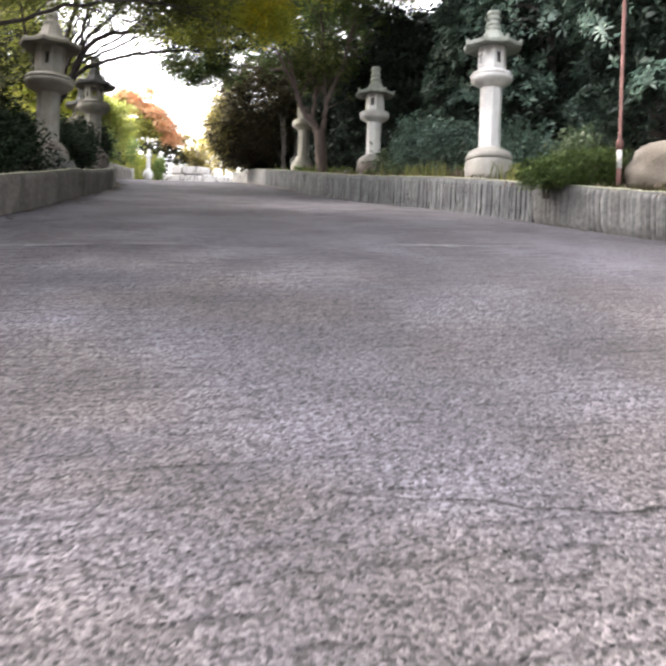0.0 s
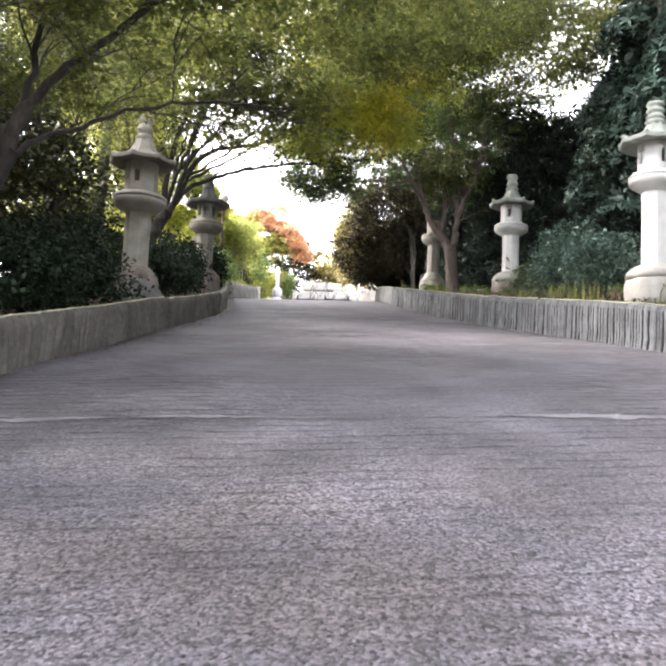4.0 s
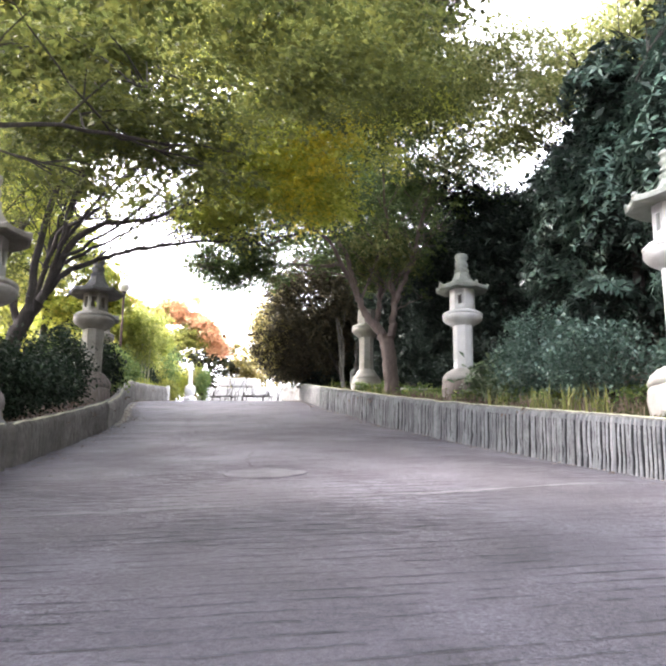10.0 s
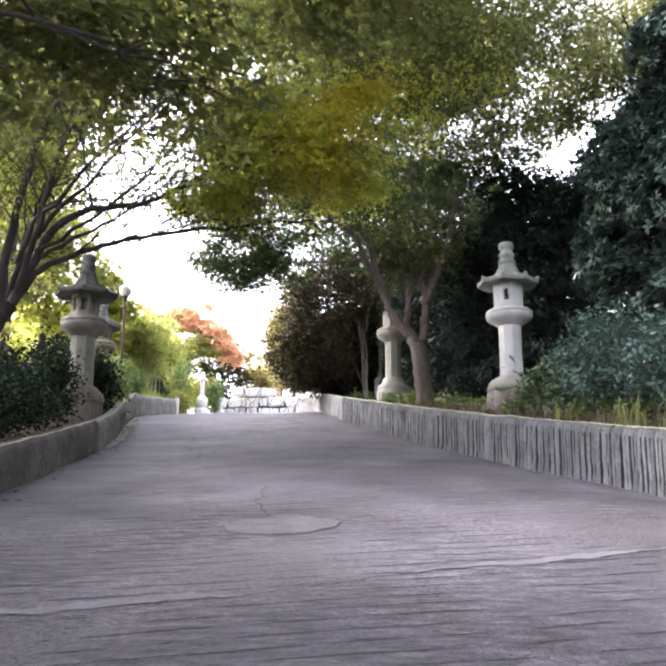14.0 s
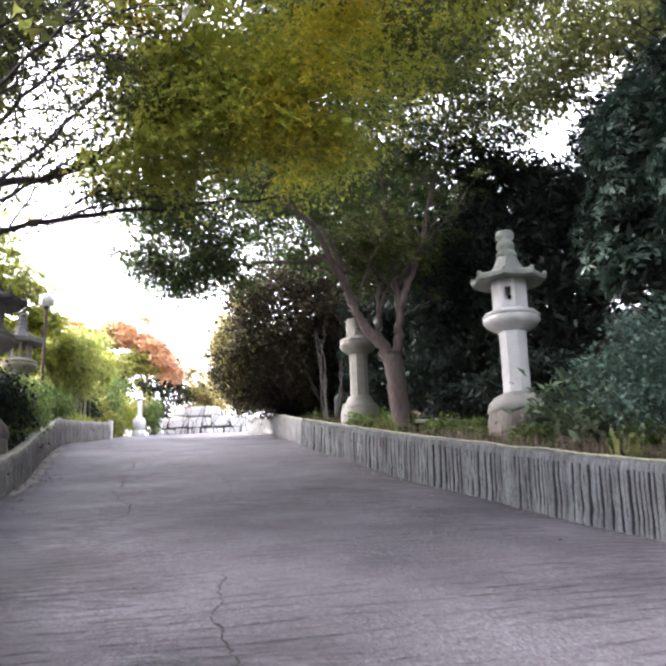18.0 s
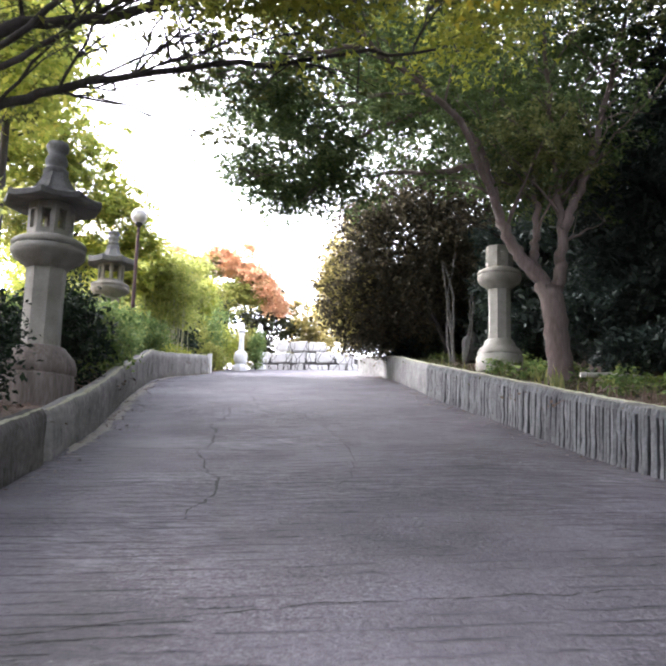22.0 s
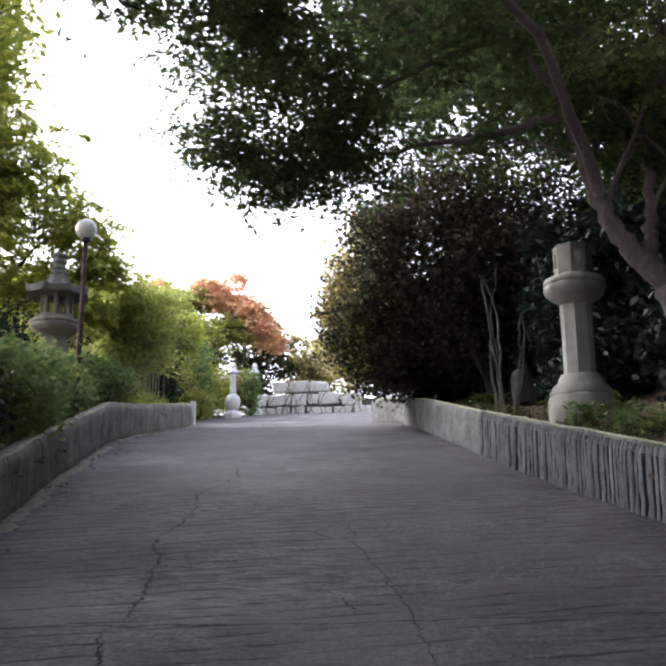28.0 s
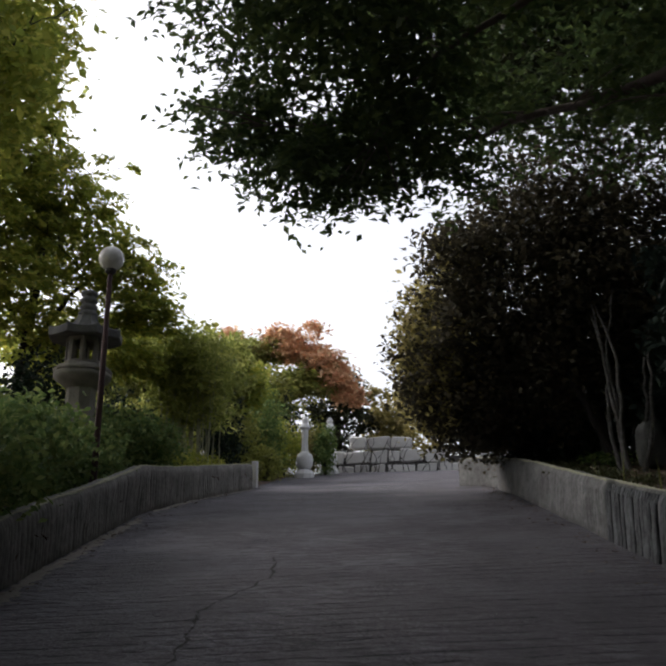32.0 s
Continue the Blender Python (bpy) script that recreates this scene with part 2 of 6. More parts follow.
M_BARK = material("grey_brown_bark", [(0.014, 0.011, 0.01), (0.031, 0.026, 0.023), (0.056, 0.048, 0.043)], rough=0.95, scale=5, fine=30, bump=0.7, bump_scale=18, streak=(1, 1, 0.25))
M_BARK_RED = material("red_brown_bark", [(0.054, 0.04, 0.035), (0.1, 0.076, 0.067), (0.152, 0.121, 0.109)], rough=0.95, scale=4, fine=25, bump=0.6, bump_scale=15, streak=(1, 1, 0.25))
M_MAPLE = leaf_material("maple_leaves", [(0.046, 0.06, 0.02), (0.076, 0.093, 0.027), (0.112, 0.127, 0.034), (0.17, 0.165, 0.043)], through=0.5)
M_MAPLE_GOLD = leaf_material("golden_maple_leaves", [(0.42, 0.4, 0.05), (0.58, 0.5, 0.058), (0.7, 0.55, 0.066)], through=0.6)
M_MAPLE_LIGHT = leaf_material("yellowing_maple_leaves", [(0.22, 0.262, 0.046), (0.345, 0.372, 0.062), (0.48, 0.46, 0.078)], through=0.6)
M_CROWN = leaf_material("broad_green_leaves", [(0.042, 0.068, 0.028), (0.074, 0.112, 0.04), (0.135, 0.172, 0.054)], through=0.5, rough=0.5)
# near-black leaves with shade in their colour, for crown interiors and under trees
M_BROAD = leaf_material("shade_dark_broad_leaves", [(0.011, 0.02, 0.016), (0.021, 0.034, 0.026), (0.037, 0.054, 0.041)], through=0.12, rough=0.55)
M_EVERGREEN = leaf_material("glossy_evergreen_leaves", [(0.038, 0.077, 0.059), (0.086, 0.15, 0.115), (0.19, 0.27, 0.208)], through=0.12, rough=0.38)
M_BROWN = leaf_material("bronze_leaves", [(0.034, 0.031, 0.021), (0.068, 0.06, 0.037), (0.125, 0.107, 0.062)], through=0.3, rough=0.75)
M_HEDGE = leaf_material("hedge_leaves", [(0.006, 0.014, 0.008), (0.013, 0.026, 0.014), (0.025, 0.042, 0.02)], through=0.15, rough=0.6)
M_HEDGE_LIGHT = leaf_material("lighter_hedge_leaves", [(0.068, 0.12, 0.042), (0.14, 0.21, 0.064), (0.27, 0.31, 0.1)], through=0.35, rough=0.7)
M_YELLOWGREEN = leaf_material("yellow_green_leaves", [(0.17, 0.22, 0.042), (0.31, 0.35, 0.064), (0.52, 0.48, 0.1)], through=0.6)
M_ORANGE = leaf_material("orange_maple_leaves", [(0.58, 0.28, 0.16), (0.67, 0.4, 0.23), (0.71, 0.53, 0.31)], through=0.5)
M_GRASS = leaf_material("grass_blades", [(0.035, 0.045, 0.018), (0.065, 0.075, 0.03), (0.12, 0.11, 0.052)], through=0.3)
M_GRASS_YELLOW = leaf_material("yellow_blades", [(0.08, 0.1, 0.03), (0.15, 0.165, 0.05), (0.26, 0.25, 0.09)], through=0.3)
M_DRY = leaf_material("dry_stalks", [(0.09, 0.065, 0.05), (0.15, 0.11, 0.085), (0.22, 0.17, 0.13)], through=0.2, rough=0.8)
M_JUNIPER = leaf_material("juniper_sprays", [(0.03, 0.052, 0.014), (0.058, 0.092, 0.024), (0.1, 0.138, 0.04)], through=0.25)
M_OLIVE = leaf_material("olive_leaves", [(0.168, 0.150, 0.054), (0.288, 0.252, 0.090), (0.432, 0.360, 0.132)], through=0.55)
M_OLIVEGREEN = leaf_material("olive_green_leaves", [(0.11, 0.13, 0.048), (0.19, 0.21, 0.074), (0.3, 0.3, 0.115)], through=0.5)
M_WOODS = leaf_material("dull_green_leaves", [(0.018, 0.024, 0.01), (0.036, 0.043, 0.017), (0.062, 0.064, 0.024)], through=0.15)
M_LIGHTGREEN = leaf_material("light_green_leaves", [(0.13, 0.155, 0.04), (0.25, 0.27, 0.065), (0.42, 0.4, 0.11)], through=0.5)
M_BAMBOO = leaf_material("bamboo_leaves", [(0.14, 0.17, 0.045), (0.3, 0.34, 0.085), (0.52, 0.52, 0.16)], through=0.55)
M_BIGLEAF = leaf_material("pale_long_leaves", [(0.06, 0.1, 0.05), (0.12, 0.17, 0.09), (0.2, 0.24, 0.15)], through=0.2, rough=0.35)
M_PALE_BARK = material("pale_peeling_bark", [(0.04, 0.037, 0.034), (0.08, 0.075, 0.068), (0.2, 0.19, 0.18)], rough=0.9, scale=14, fine=50, bump=0.5)
M_TAN_ROCK = material("tan_rock", [(0.093, 0.077, 0.060), (0.153, 0.131, 0.106), (0.221, 0.198, 0.170)], rough=0.9, scale=3, fine=40, bump=0.6, bump_scale=20)
M_CANE = material("bamboo_cane", [(0.16, 0.17, 0.1), (0.32, 0.31, 0.2)], rough=0.6, bump=0.1)
M_PATCH = material("smooth_mortar", [(0.17, 0.165, 0.16), (0.25, 0.245, 0.24)], rough=0.9, scale=3, fine=60, bump=0.25)
M_JOINT = material("worn_joint_mortar", [(0.085, 0.08, 0.088), (0.13, 0.123, 0.134), (0.18, 0.172, 0.184)], rough=0.9, scale=4, fine=40, bump=0.4)
M_ROUND_PATCH = material("grey_mortar", [(0.055, 0.052, 0.058), (0.09, 0.085, 0.095), (0.13, 0.124, 0.136)], rough=0.9, scale=5, fine=30, bump=0.8, bump_scale=30)
M_LAMP_POST = material("dark_red_brown_paint", [(0.03, 0.013, 0.012), (0.055, 0.024, 0.022)], rough=0.9, scale=6, bump=0.1)
M_PALE_WALL = material("whitewashed_masonry", [(0.36, 0.35, 0.335), (0.52, 0.51, 0.49), (0.68, 0.67, 0.65)], rough=0.9, scale=2, fine=25, bump=0.4, random_by="object", spread=0.4)
M_MORTAR = material("dark_mortar", [(0.04, 0.038, 0.036), (0.08, 0.075, 0.07)], rough=1.0, bump=0.3)
M_RUST = material("rusty_red_paint", [(0.06, 0.024, 0.021), (0.105, 0.044, 0.038), (0.16, 0.085, 0.074)], rough=0.75, scale=5, fine=50, bump=0.2)
M_GLOBE = material("milky_globe", [(0.62, 0.6, 0.56), (0.74, 0.72, 0.68)], rough=0.35, bump=0)
M_BLACK = material("black_painted_metal", [(0.02, 0.018, 0.018), (0.045, 0.04, 0.04)], rough=0.55, bump=0.1)


# ---- mesh helpers ----
def mesh_of(name, verts, faces, mat, smooth=True):
    me = bpy.data.meshes.new(name)
    me.from_pydata([tuple(v) for v in verts], [], [tuple(f) for f in faces])
    me.materials.append(mat)
    if smooth:
        me.polygons.foreach_set("use_smooth", [True] * len(me.polygons))
    me.update()
    return me


def quads_mesh(name, verts, mat):
    """Loose flat faces from an (n, corners, 3) array."""
    v = np.asarray(verts, np.float32).reshape(-1, 3)
    k = np.shape(verts)[1]
    n = len(v) // k
    me = bpy.data.meshes.new(name)
    me.vertices.add(k * n), me.loops.add(k * n), me.polygons.add(n)
    me.vertices.foreach_set("co", v.ravel())
    me.loops.foreach_set("vertex_index", np.arange(k * n, dtype=np.int32))
    me.polygons.foreach_set("loop_start", np.arange(0, k * n, k, dtype=np.int32))
    me.materials.append(mat)
    me.update(calc_edges=True)
    return me


def part(name, bm, mat, parent, label="", smooth=True):
    """A bmesh, or a ready mesh, as one object under its thing."""
    if isinstance(bm, bmesh.types.BMesh):
        me = bpy.data.meshes.new(name)
        bm.to_mesh(me)
        bm.free()
        me.materials.append(mat)
        if smooth:
            me.polygons.foreach_set("use_smooth", [True] * len(me.polygons))
    else:
        me = bm
    ob = new(name, me)
    ob.parent = parent
    if label:
        ob["label"] = label
    return ob


def thing(name, x, y, z, label, category, group="", rz=0.0, kind=""):
    ob = new(name)
    ob.matrix_basis = pose(x, y, z, 0, 0, rz)
    return tagged(ob, label, category, group, kind)


def lathe(profile, sides, turn=0.0, jitter=0.0, rng=None):
    """A closed turned solid from (radius, z) rows, upward."""
    verts, faces = [], []
    for r, z in profile:
        for k in range(sides):
            a = 2 * math.pi * k / sides + turn
            w = 1 + (rng.uniform(-jitter, jitter) if rng else 0)
            verts.append((r * w * math.cos(a), r * w * math.sin(a), z))
    for i in range(len(profile) - 1):
        for k in range(sides):
            a, b = i * sides + k, i * sides + (k + 1) % sides
            faces.append((a, b, b + sides, a + sides))
    faces.append(tuple(reversed(range(sides))))
    faces.append(tuple(range((len(profile) - 1) * sides, len(profile) * sides)))
    return verts, faces


def tube(points, radii, sides=8):
    """A tapered round limb along points."""
    pts = [Vector(p) for p in points]
    verts, faces = [], []
    for i, p in enumerate(pts):
        d = (pts[min(i + 1, len(pts) - 1)] - pts[max(i - 1, 0)]).normalized()
        u = d.cross(Vector((0.31, 0.87, 0.2))).normalized()
        v = d.cross(u)
        for k in range(sides):
            a = 2 * math.pi * k / sides
            verts.append(p + radii[i] * (math.cos(a) * u + math.sin(a) * v))
    for i in range(len(pts) - 1):
        for k in range(sides):
            a, b = i * sides + k, i * sides + (k + 1) % sides
            faces.append((a, b, b + sides, a + sides))
    faces.append(tuple(range(sides)))
    faces.append(tuple(reversed(range((len(pts) - 1) * sides, len(pts) * sides))))
    return verts, faces


def joined(pieces):
    verts, faces = [], []
    for v, f in pieces:
        o = len(verts)
        verts += list(v)
        faces += [tuple(o + i for i in q) for q in f]
    return verts, faces


def curve_points(points, steps, wobble=0.0, rng=None):
    """Catmull-Rom through points."""
    p = [Vector(q) for q in points]
    p = [2 * p[0] - p[1]] + p + [2 * p[-1] - p[-2]]
    out = []
    for i in range(1, len(p) - 2):
        for k in range(steps):
            t = k / steps
            a, b, c, d = p[i - 1], p[i], p[i + 1], p[i + 2]
            q = 0.5 * (2 * b + (c - a) * t + (2 * a - 5 * b + 4 * c - d) * t * t + (3 * b - a - 3 * c + d) * t ** 3)
            if rng and (out or k):
                q = q + Vector([rng.uniform(-wobble, wobble) for _ in range(3)])
            out.append(q)
    out.append(p[-2])
    return out


def leaves(clumps, size, rng, spray=0.35, per=14, flat=0.5, aspect=0.55, shell=0.55, thin=0.55, plates=False, lobed=False):
    """Leaf quads in ellipsoids (x, y, z, rx, ry, rz, count), grouped into sprays so that outlines stay ragged."""
    out = []
    for x, y, z, rx, ry, rz, count in clumps:
        m = max(1, int(count * 0.8 / per))
        d = rng.normal(size=(m, 3))
        d /= np.linalg.norm(d, axis=1)[:, None]
        rad = rng.uniform(0, 1, m) ** shell
        c = np.array([x, y, z]) + d * rad[:, None] * np.array([rx, ry, rz]) * rng.uniform(0.85, 1.15, (m, 1))
        if plates:
            # flat sprays that lean outward, like the fans of a maple
            pn = rng.normal(size=(m, 3)) * 0.22 + d * np.array([0.4, 0.4, 0.0]) + np.array([0, 0, 1.0])
            pn /= np.linalg.norm(pn, axis=1)[:, None]
            e1 = d - pn * (d * pn).sum(1)[:, None] + 1e-4
            e1 /= np.linalg.norm(e1, axis=1)[:, None]
            e2 = np.cross(pn, e1)
            big = spray * rng.uniform(0.6, 1.3, (m, 1))
            rep_ = lambda a: np.repeat(a, per, 0)
            ang, rr_ = rng.uniform(0, 6.283, m * per), np.sqrt(rng.uniform(0, 1, m * per))
            c = rep_(c) + rep_(e1 * big) * (1.35 * rr_ * np.cos(ang))[:, None] + rep_(e2 * big) * (0.85 * rr_ * np.sin(ang))[:, None]
            c += rep_(pn) * (rng.normal(size=m * per) * thin * spray - 0.18 * spray * rr_ ** 2)[:, None]
            n = len(c)
            nor = rep_(pn) + rng.normal(size=(n, 3)) * 0.42
        else:
            c = np.repeat(c, per, 0) + rng.normal(size=(m * per, 3)) * spray * np.array([1, 1, thin])
            n = len(c)
            nor = rng.normal(size=(n, 3))
            nor[:, 2] = np.abs(nor[:, 2]) + flat
        nor /= np.linalg.norm(nor, axis=1)[:, None]
        u = np.cross(nor, rng.normal(size=(n, 3)))
        u /= np.linalg.norm(u, axis=1)[:, None]
        v = np.cross(nor, u)
        s = (size * rng.uniform(0.7, 1.48, n))[:, None]
        droop = nor * s * 0.12
        if lobed:
            # pointed lobes round a stalk
            star = ((0, 0.66), (48, 0.27), (98, 0.56), (262, 0.56), (312, 0.27))
            out.append(np.stack([c + (u * math.cos(radians(a)) + v * math.sin(radians(a))) * s * r + droop * (1 - 3.2 * r) for a, r in star], 1))
            continue
        out.append(np.stack([c - u * s * 0.5, c + v * s * aspect * 0.5 + droop, c + u * s * 0.5, c - v * s * aspect * 0.5 + droop], 1))
    return np.concatenate(out)


# ---- the plan: ground profile and the lines of the two walls ----
KY = [-300, -30, 0, 3, 5.65, 8.4, 11.3, 14.3, 17.2, 20.7, 23.7, 30, 38, 42, 50, 60, 80, 700]
KZ = [-8, -6.8, -0.02, 0.83, 1.47, 2.15, 2.9, 3.52, 4.14, 4.77, 5.33, 6.6, 8.12, 8.75, 9.98, 11.5, 13.5, 15]
LEFT_Y = [-300, 0, 8, 10.8, 14, 17.2, 20, 24.5, 27.1, 31.6, 36.7, 44.5, 60, 700]
LEFT_X = [-4.3, -4.3, -4.4, -4.45, -4.6, -4.95, -5.4, -6.25, -6.85, -8.2, -9.6, -10.4, -13.5, -13.5]
RIGHT_Y = [-300, 0, 9, 12.3, 15.3, 18.2, 21, 24, 26.4, 30, 33, 38, 42, 46, 60, 700]
RIGHT_X = [7.5, 7.0, 5.6, 4.45, 3.2, 1.85, 0.95, 0.0, -0.88, -1.97, -2.7, -3.7, -4.4, -3.4, 3.0, 3.0]


def smooth_at(y, ys, xs, w=0.9):
    return sum(float(np.interp(y + o, ys, xs)) for o in (-w, -w / 2, 0, w / 2, w)) / 5


def path_z(y):
    return smooth_at(y, KY, KZ)


def left_x(y):
    return smooth_at(y, LEFT_Y, LEFT_X, 0.6)


def right_x(y):
    return smooth_at(y, RIGHT_Y, RIGHT_X, 0.6)


def bank(side, d, y):
    """Height of the planted ground over the path, d metres behind a wall."""
    if side > 0:
        far = min(1, max(0, (y - 19) / 6))
        h = 0.47 - 0.06 * far + (0.12 - 0.09 * far) * min(d, 2.0) + 0.38 * min(max(d - 2.4, 0), 9.0)
        fade = min(1, max(0, (50 - y) / 8))
        return h * fade
    h = 0.36 + 0.05 * min(d, 4) - 0.3 * min(max(d - 6, 0), 12)
    return h * min(1, max(0.03, (46 - y) / 3))


def ground_z(x, y):
    if x < left_x(y):
        return path_z(y) + bank(-1, left_x(y) - x, y)
    if x > right_x(y):
        return path_z(y) + bank(1, x - right_x(y), y)
    return path_z(y)


# ---- ground ----
def build_ground():
    out_d = [0.1, 0.13, 0.6, 1.2, 2.0, 2.6, 3.4, 4.5, 6, 8, 10, 14, 20, 40, 90, 200, 500]
    ys = [-300, -120, -60, -30] + [-20 + 0.6 * k for k in range(150)] + [72, 76, 82, 100, 140, 220, 400, 700]
    rng = random.Random(4)
    verts, faces = [], []
    cols = 2 * len(out_d) + 3
    for y in ys:
        xl, xr, z = left_x(y), right_x(y), path_z(y)
        row = [(xl - d, -1, d) for d in reversed(out_d)] + [(xl + 0.5, 0, 0), (0.5 * (xl + xr), 0, 0), (xr - 0.5, 0, 0)] + [(xr + d, 1, d) for d in out_d]
        for x, side, d in row:
            if side == 0 or d <= 0.1:
                h = -0.2
            else:
                h = bank(side, d, y) + (rng.uniform(-0.05, 0.05) if d > 0.3 else 0)
            verts.append((x, y, z + h))
    for i in range(len(ys) - 1):
        for k in range(cols - 1):
            a = i * cols + k
            faces.append((a, a + 1, a + cols + 1, a + cols))
    return tagged(new("ground", mesh_of("ground", verts, faces, M_SOIL)), "brown soil with leaf litter on a hillside", "ground", kind="structure")


build_ground()


def surface_z(x, y):
    """The path's worn surface, which dips a little along the right wall."""
    dip = max(0.0, 1 - (right_x(y) - x) / 1.6) * min(1, max(0, (y - 8) / 3), max(0, (30 - y) / 4))
    return path_z(y) - 0.06 * dip * dip + 0.018 * noise.noise((x * 0.6, y * 0.6, 3.0)) + 0.006 * noise.noise((x * 3, y * 3, 9.0))


def build_path():
    verts, faces = [], []
    ys = [-40, -20, -10] + [-6 + 0.12 * k for k in range(575)]
    cols = 28
    for y in ys:
        xl, xr = left_x(y) - 0.08, right_x(y) + 0.08
        for k in range(cols + 1):
            x = xl + (xr - xl) * k / cols
            verts.append((x, y, surface_z(x, y)))
    for i in range(len(ys) - 1):
        for k in range(cols):
            a = i * (cols + 1) + k
            faces.append((a, a + 1, a + cols + 2, a + cols + 1))
    return tagged(new("path", mesh_of("path", verts, faces, M_PATH)), "steep worn grey concrete path with cross grooves", "path", kind="structure")


path = build_path()


# ---- low walls of cast ribs ----
def build_wall(name, side, y0, y1, heights, seed, label, ribs, return_end=None, moss=0.5, step=0.014, bars=None, face=None):
    """A retaining wall along a path edge, its face cast as uneven upright ribs; heights and ribs: rows of (y, value)."""
    rng = random.Random(seed)
    line = left_x if side < 0 else right_x
    hy, hz = [h[0] for h in heights], [h[1] for h in heights]
    ry, rv = [r[0] for r in ribs], [r[1] for r in ribs]
    ys = np.arange(y0, y1, step)
    pts = [(line(y), y) for y in ys]
    if return_end:
        (ax, ay), n = pts[-1], 70
        pts += [(ax + (return_end[0] - ax) * k / n, ay + (return_end[1] - ay) * k / n) for k in range(1, n + 1)]
    lengths = [0.0]
    for (ax, ay), (bx, by) in zip(pts, pts[1:]):
        lengths.append(lengths[-1] + math.hypot(bx - ax, by - ay))
    edges, deep = [0.0], []
    while edges[-1] < lengths[-1] + 0.3:
        edges.append(edges[-1] + rng.uniform(0.08, 0.165))
        deep.append((rng.uniform(0.5, 1.4), rng.uniform(-0.16, 0.16), rng.uniform(-0.008, 0.008)))
    verts, faces, rows, k = [], [], 13, 0
    for i, ((x, y), s) in enumerate(zip(pts, lengths)):
        ax, ay = pts[max(i - 1, 0)]
        bx, by = pts[min(i + 1, len(pts) - 1)]
        n = Vector((by - ay, ax - bx, 0)).normalized() * (1 if side < 0 else -1)
        while edges[k + 1] < s:
            k += 1
        f = (s - edges[k]) / (edges[k + 1] - edges[k])
        dp, lean, off = deep[k]
        amount = float(np.interp(y, ry, rv))
        z, h = path_z(y), float(np.interp(y, hy, hz)) + 0.015 * noise.noise((s * 1.3, seed, 0)) + 0.006 * noise.noise((s * 9, seed, 4))
        for r in range(rows):
            q = r / (rows - 2)
            if r < rows - 1:
                rib = 1 - (2 * abs((f + lean * (q - 0.5) * 0.5) % 1 - 0.5)) ** 4.0
                broken = 0.3 + 1.0 * noise.noise((s * 0.9, q * 0.7, seed + 7.0)) + 0.45 * noise.noise((s * 5, q * 1.6, seed + 8.0))
                keep = min(1.2, max(0.35, 0.65 + broken)) * amount
                crest = 1 - 0.8 * max(0, q - 0.8) / 0.2
                out = 0.17 * dp * (rib - 0.8) * keep * crest + off * amount
                out += 0.03 * noise.noise((s * 2.2, q * 1.6, seed + 2.0)) + 0.008 * noise.noise((s * 14, q * 7, seed + 5.0)) + 0.004 * noise.noise((s * 34, q * 16, seed + 6.0))
                out += 0.035 * max(0, 0.16 - q) / 0.16 * max(0, noise.noise((s * 16, q * 9, seed + 3.0)) + 0.25)
                out -= 0.05 if r < 2 else 0.0
                out -= 0.085 if bars and bars[0] < y < bars[1] else 0.0
                out -= 0.045 * (max(0, q - 0.86) / 0.14) ** 2
                verts.append((x + n.x * out, y + n.y * out, z - 0.12 + (h + 0.12) * q))
            else:
                verts.append((x - n.x * 0.2, y - n.y * 0.2, z + h - 0.01))
    m = len(pts)
    for i in range(m - 1):
        for r in range(rows - 1):
            a = i * rows + r
            q = (a, a + rows, a + rows + 1, a + 1)
            faces.append(q if side > 0 else q[::-1])
    base = len(verts)
    for i, (x, y) in enumerate(pts):
        top = verts[i * rows + rows - 1]
        verts.append((top[0], top[1], path_z(y) - 0.1))
    for i in range(m - 1):
        a, b = i * rows + rows - 1, (i + 1) * rows + rows - 1
        faces.append((a, b, base + i + 1, base + i))
    for i, flip in ((0, False), (m - 1, True)):
        f = [i * rows + r for r in range(rows)] + [base + i]
        faces.append(tuple(f) if flip else tuple(reversed(f)))
    wall = tagged(new(name, mesh_of(name, verts, faces, face or M_WALL)), label, "retaining wall", kind="structure")
    # the recessed face behind the bars is coloured as dark as its shade
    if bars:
        wall.data.materials.append(M_GROOVE_SHADE)
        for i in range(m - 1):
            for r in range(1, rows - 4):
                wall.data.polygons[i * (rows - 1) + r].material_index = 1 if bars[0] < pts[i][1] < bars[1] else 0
    # moss along the rim
    mv, mf = [], []
    for i in range(0, m - 3, 3):
        s = lengths[i]
        a, b, c = (Vector(verts[i * rows + r]) for r in (rows - 3, rows - 2, rows - 1))
        w = moss * (0.75 + 0.9 * noise.noise((s * 1.1, seed, 20.0)) + 0.5 * noise.noise((s * 8, seed, 21.0)))
        w = max(0.0, min(0.9, w - 0.12))
        n = (b - c).normalized() * 0.006
        up = Vector((0, 0, 0.007 + 0.006 * noise.noise((s * 25, 0, 22.0))))
        mv += [b + (a - b) * 0.45 * w + n * 2, b + up + n, b + (c - b) * w * 0.9 + up * 1.6]
    for i in range(len(mv) // 3 - 1):
        for r in (0, 1):
            a = 3 * i + r
            q = (a, a + 3, a + 4, a + 1)
            mf.append(q if side > 0 else q[::-1])
    tagged(part("moss_rim", mesh_of("moss_rim", mv, mf, M_MOSS), None, wall, "thin yellow-green moss along the wall's top edge"), kind="stuff")
    if bars:
        RIB_ROWS.append((wall, side, bars, pts, lengths, lambda y: float(np.interp(y, hy, hz)), seed))
    return wall


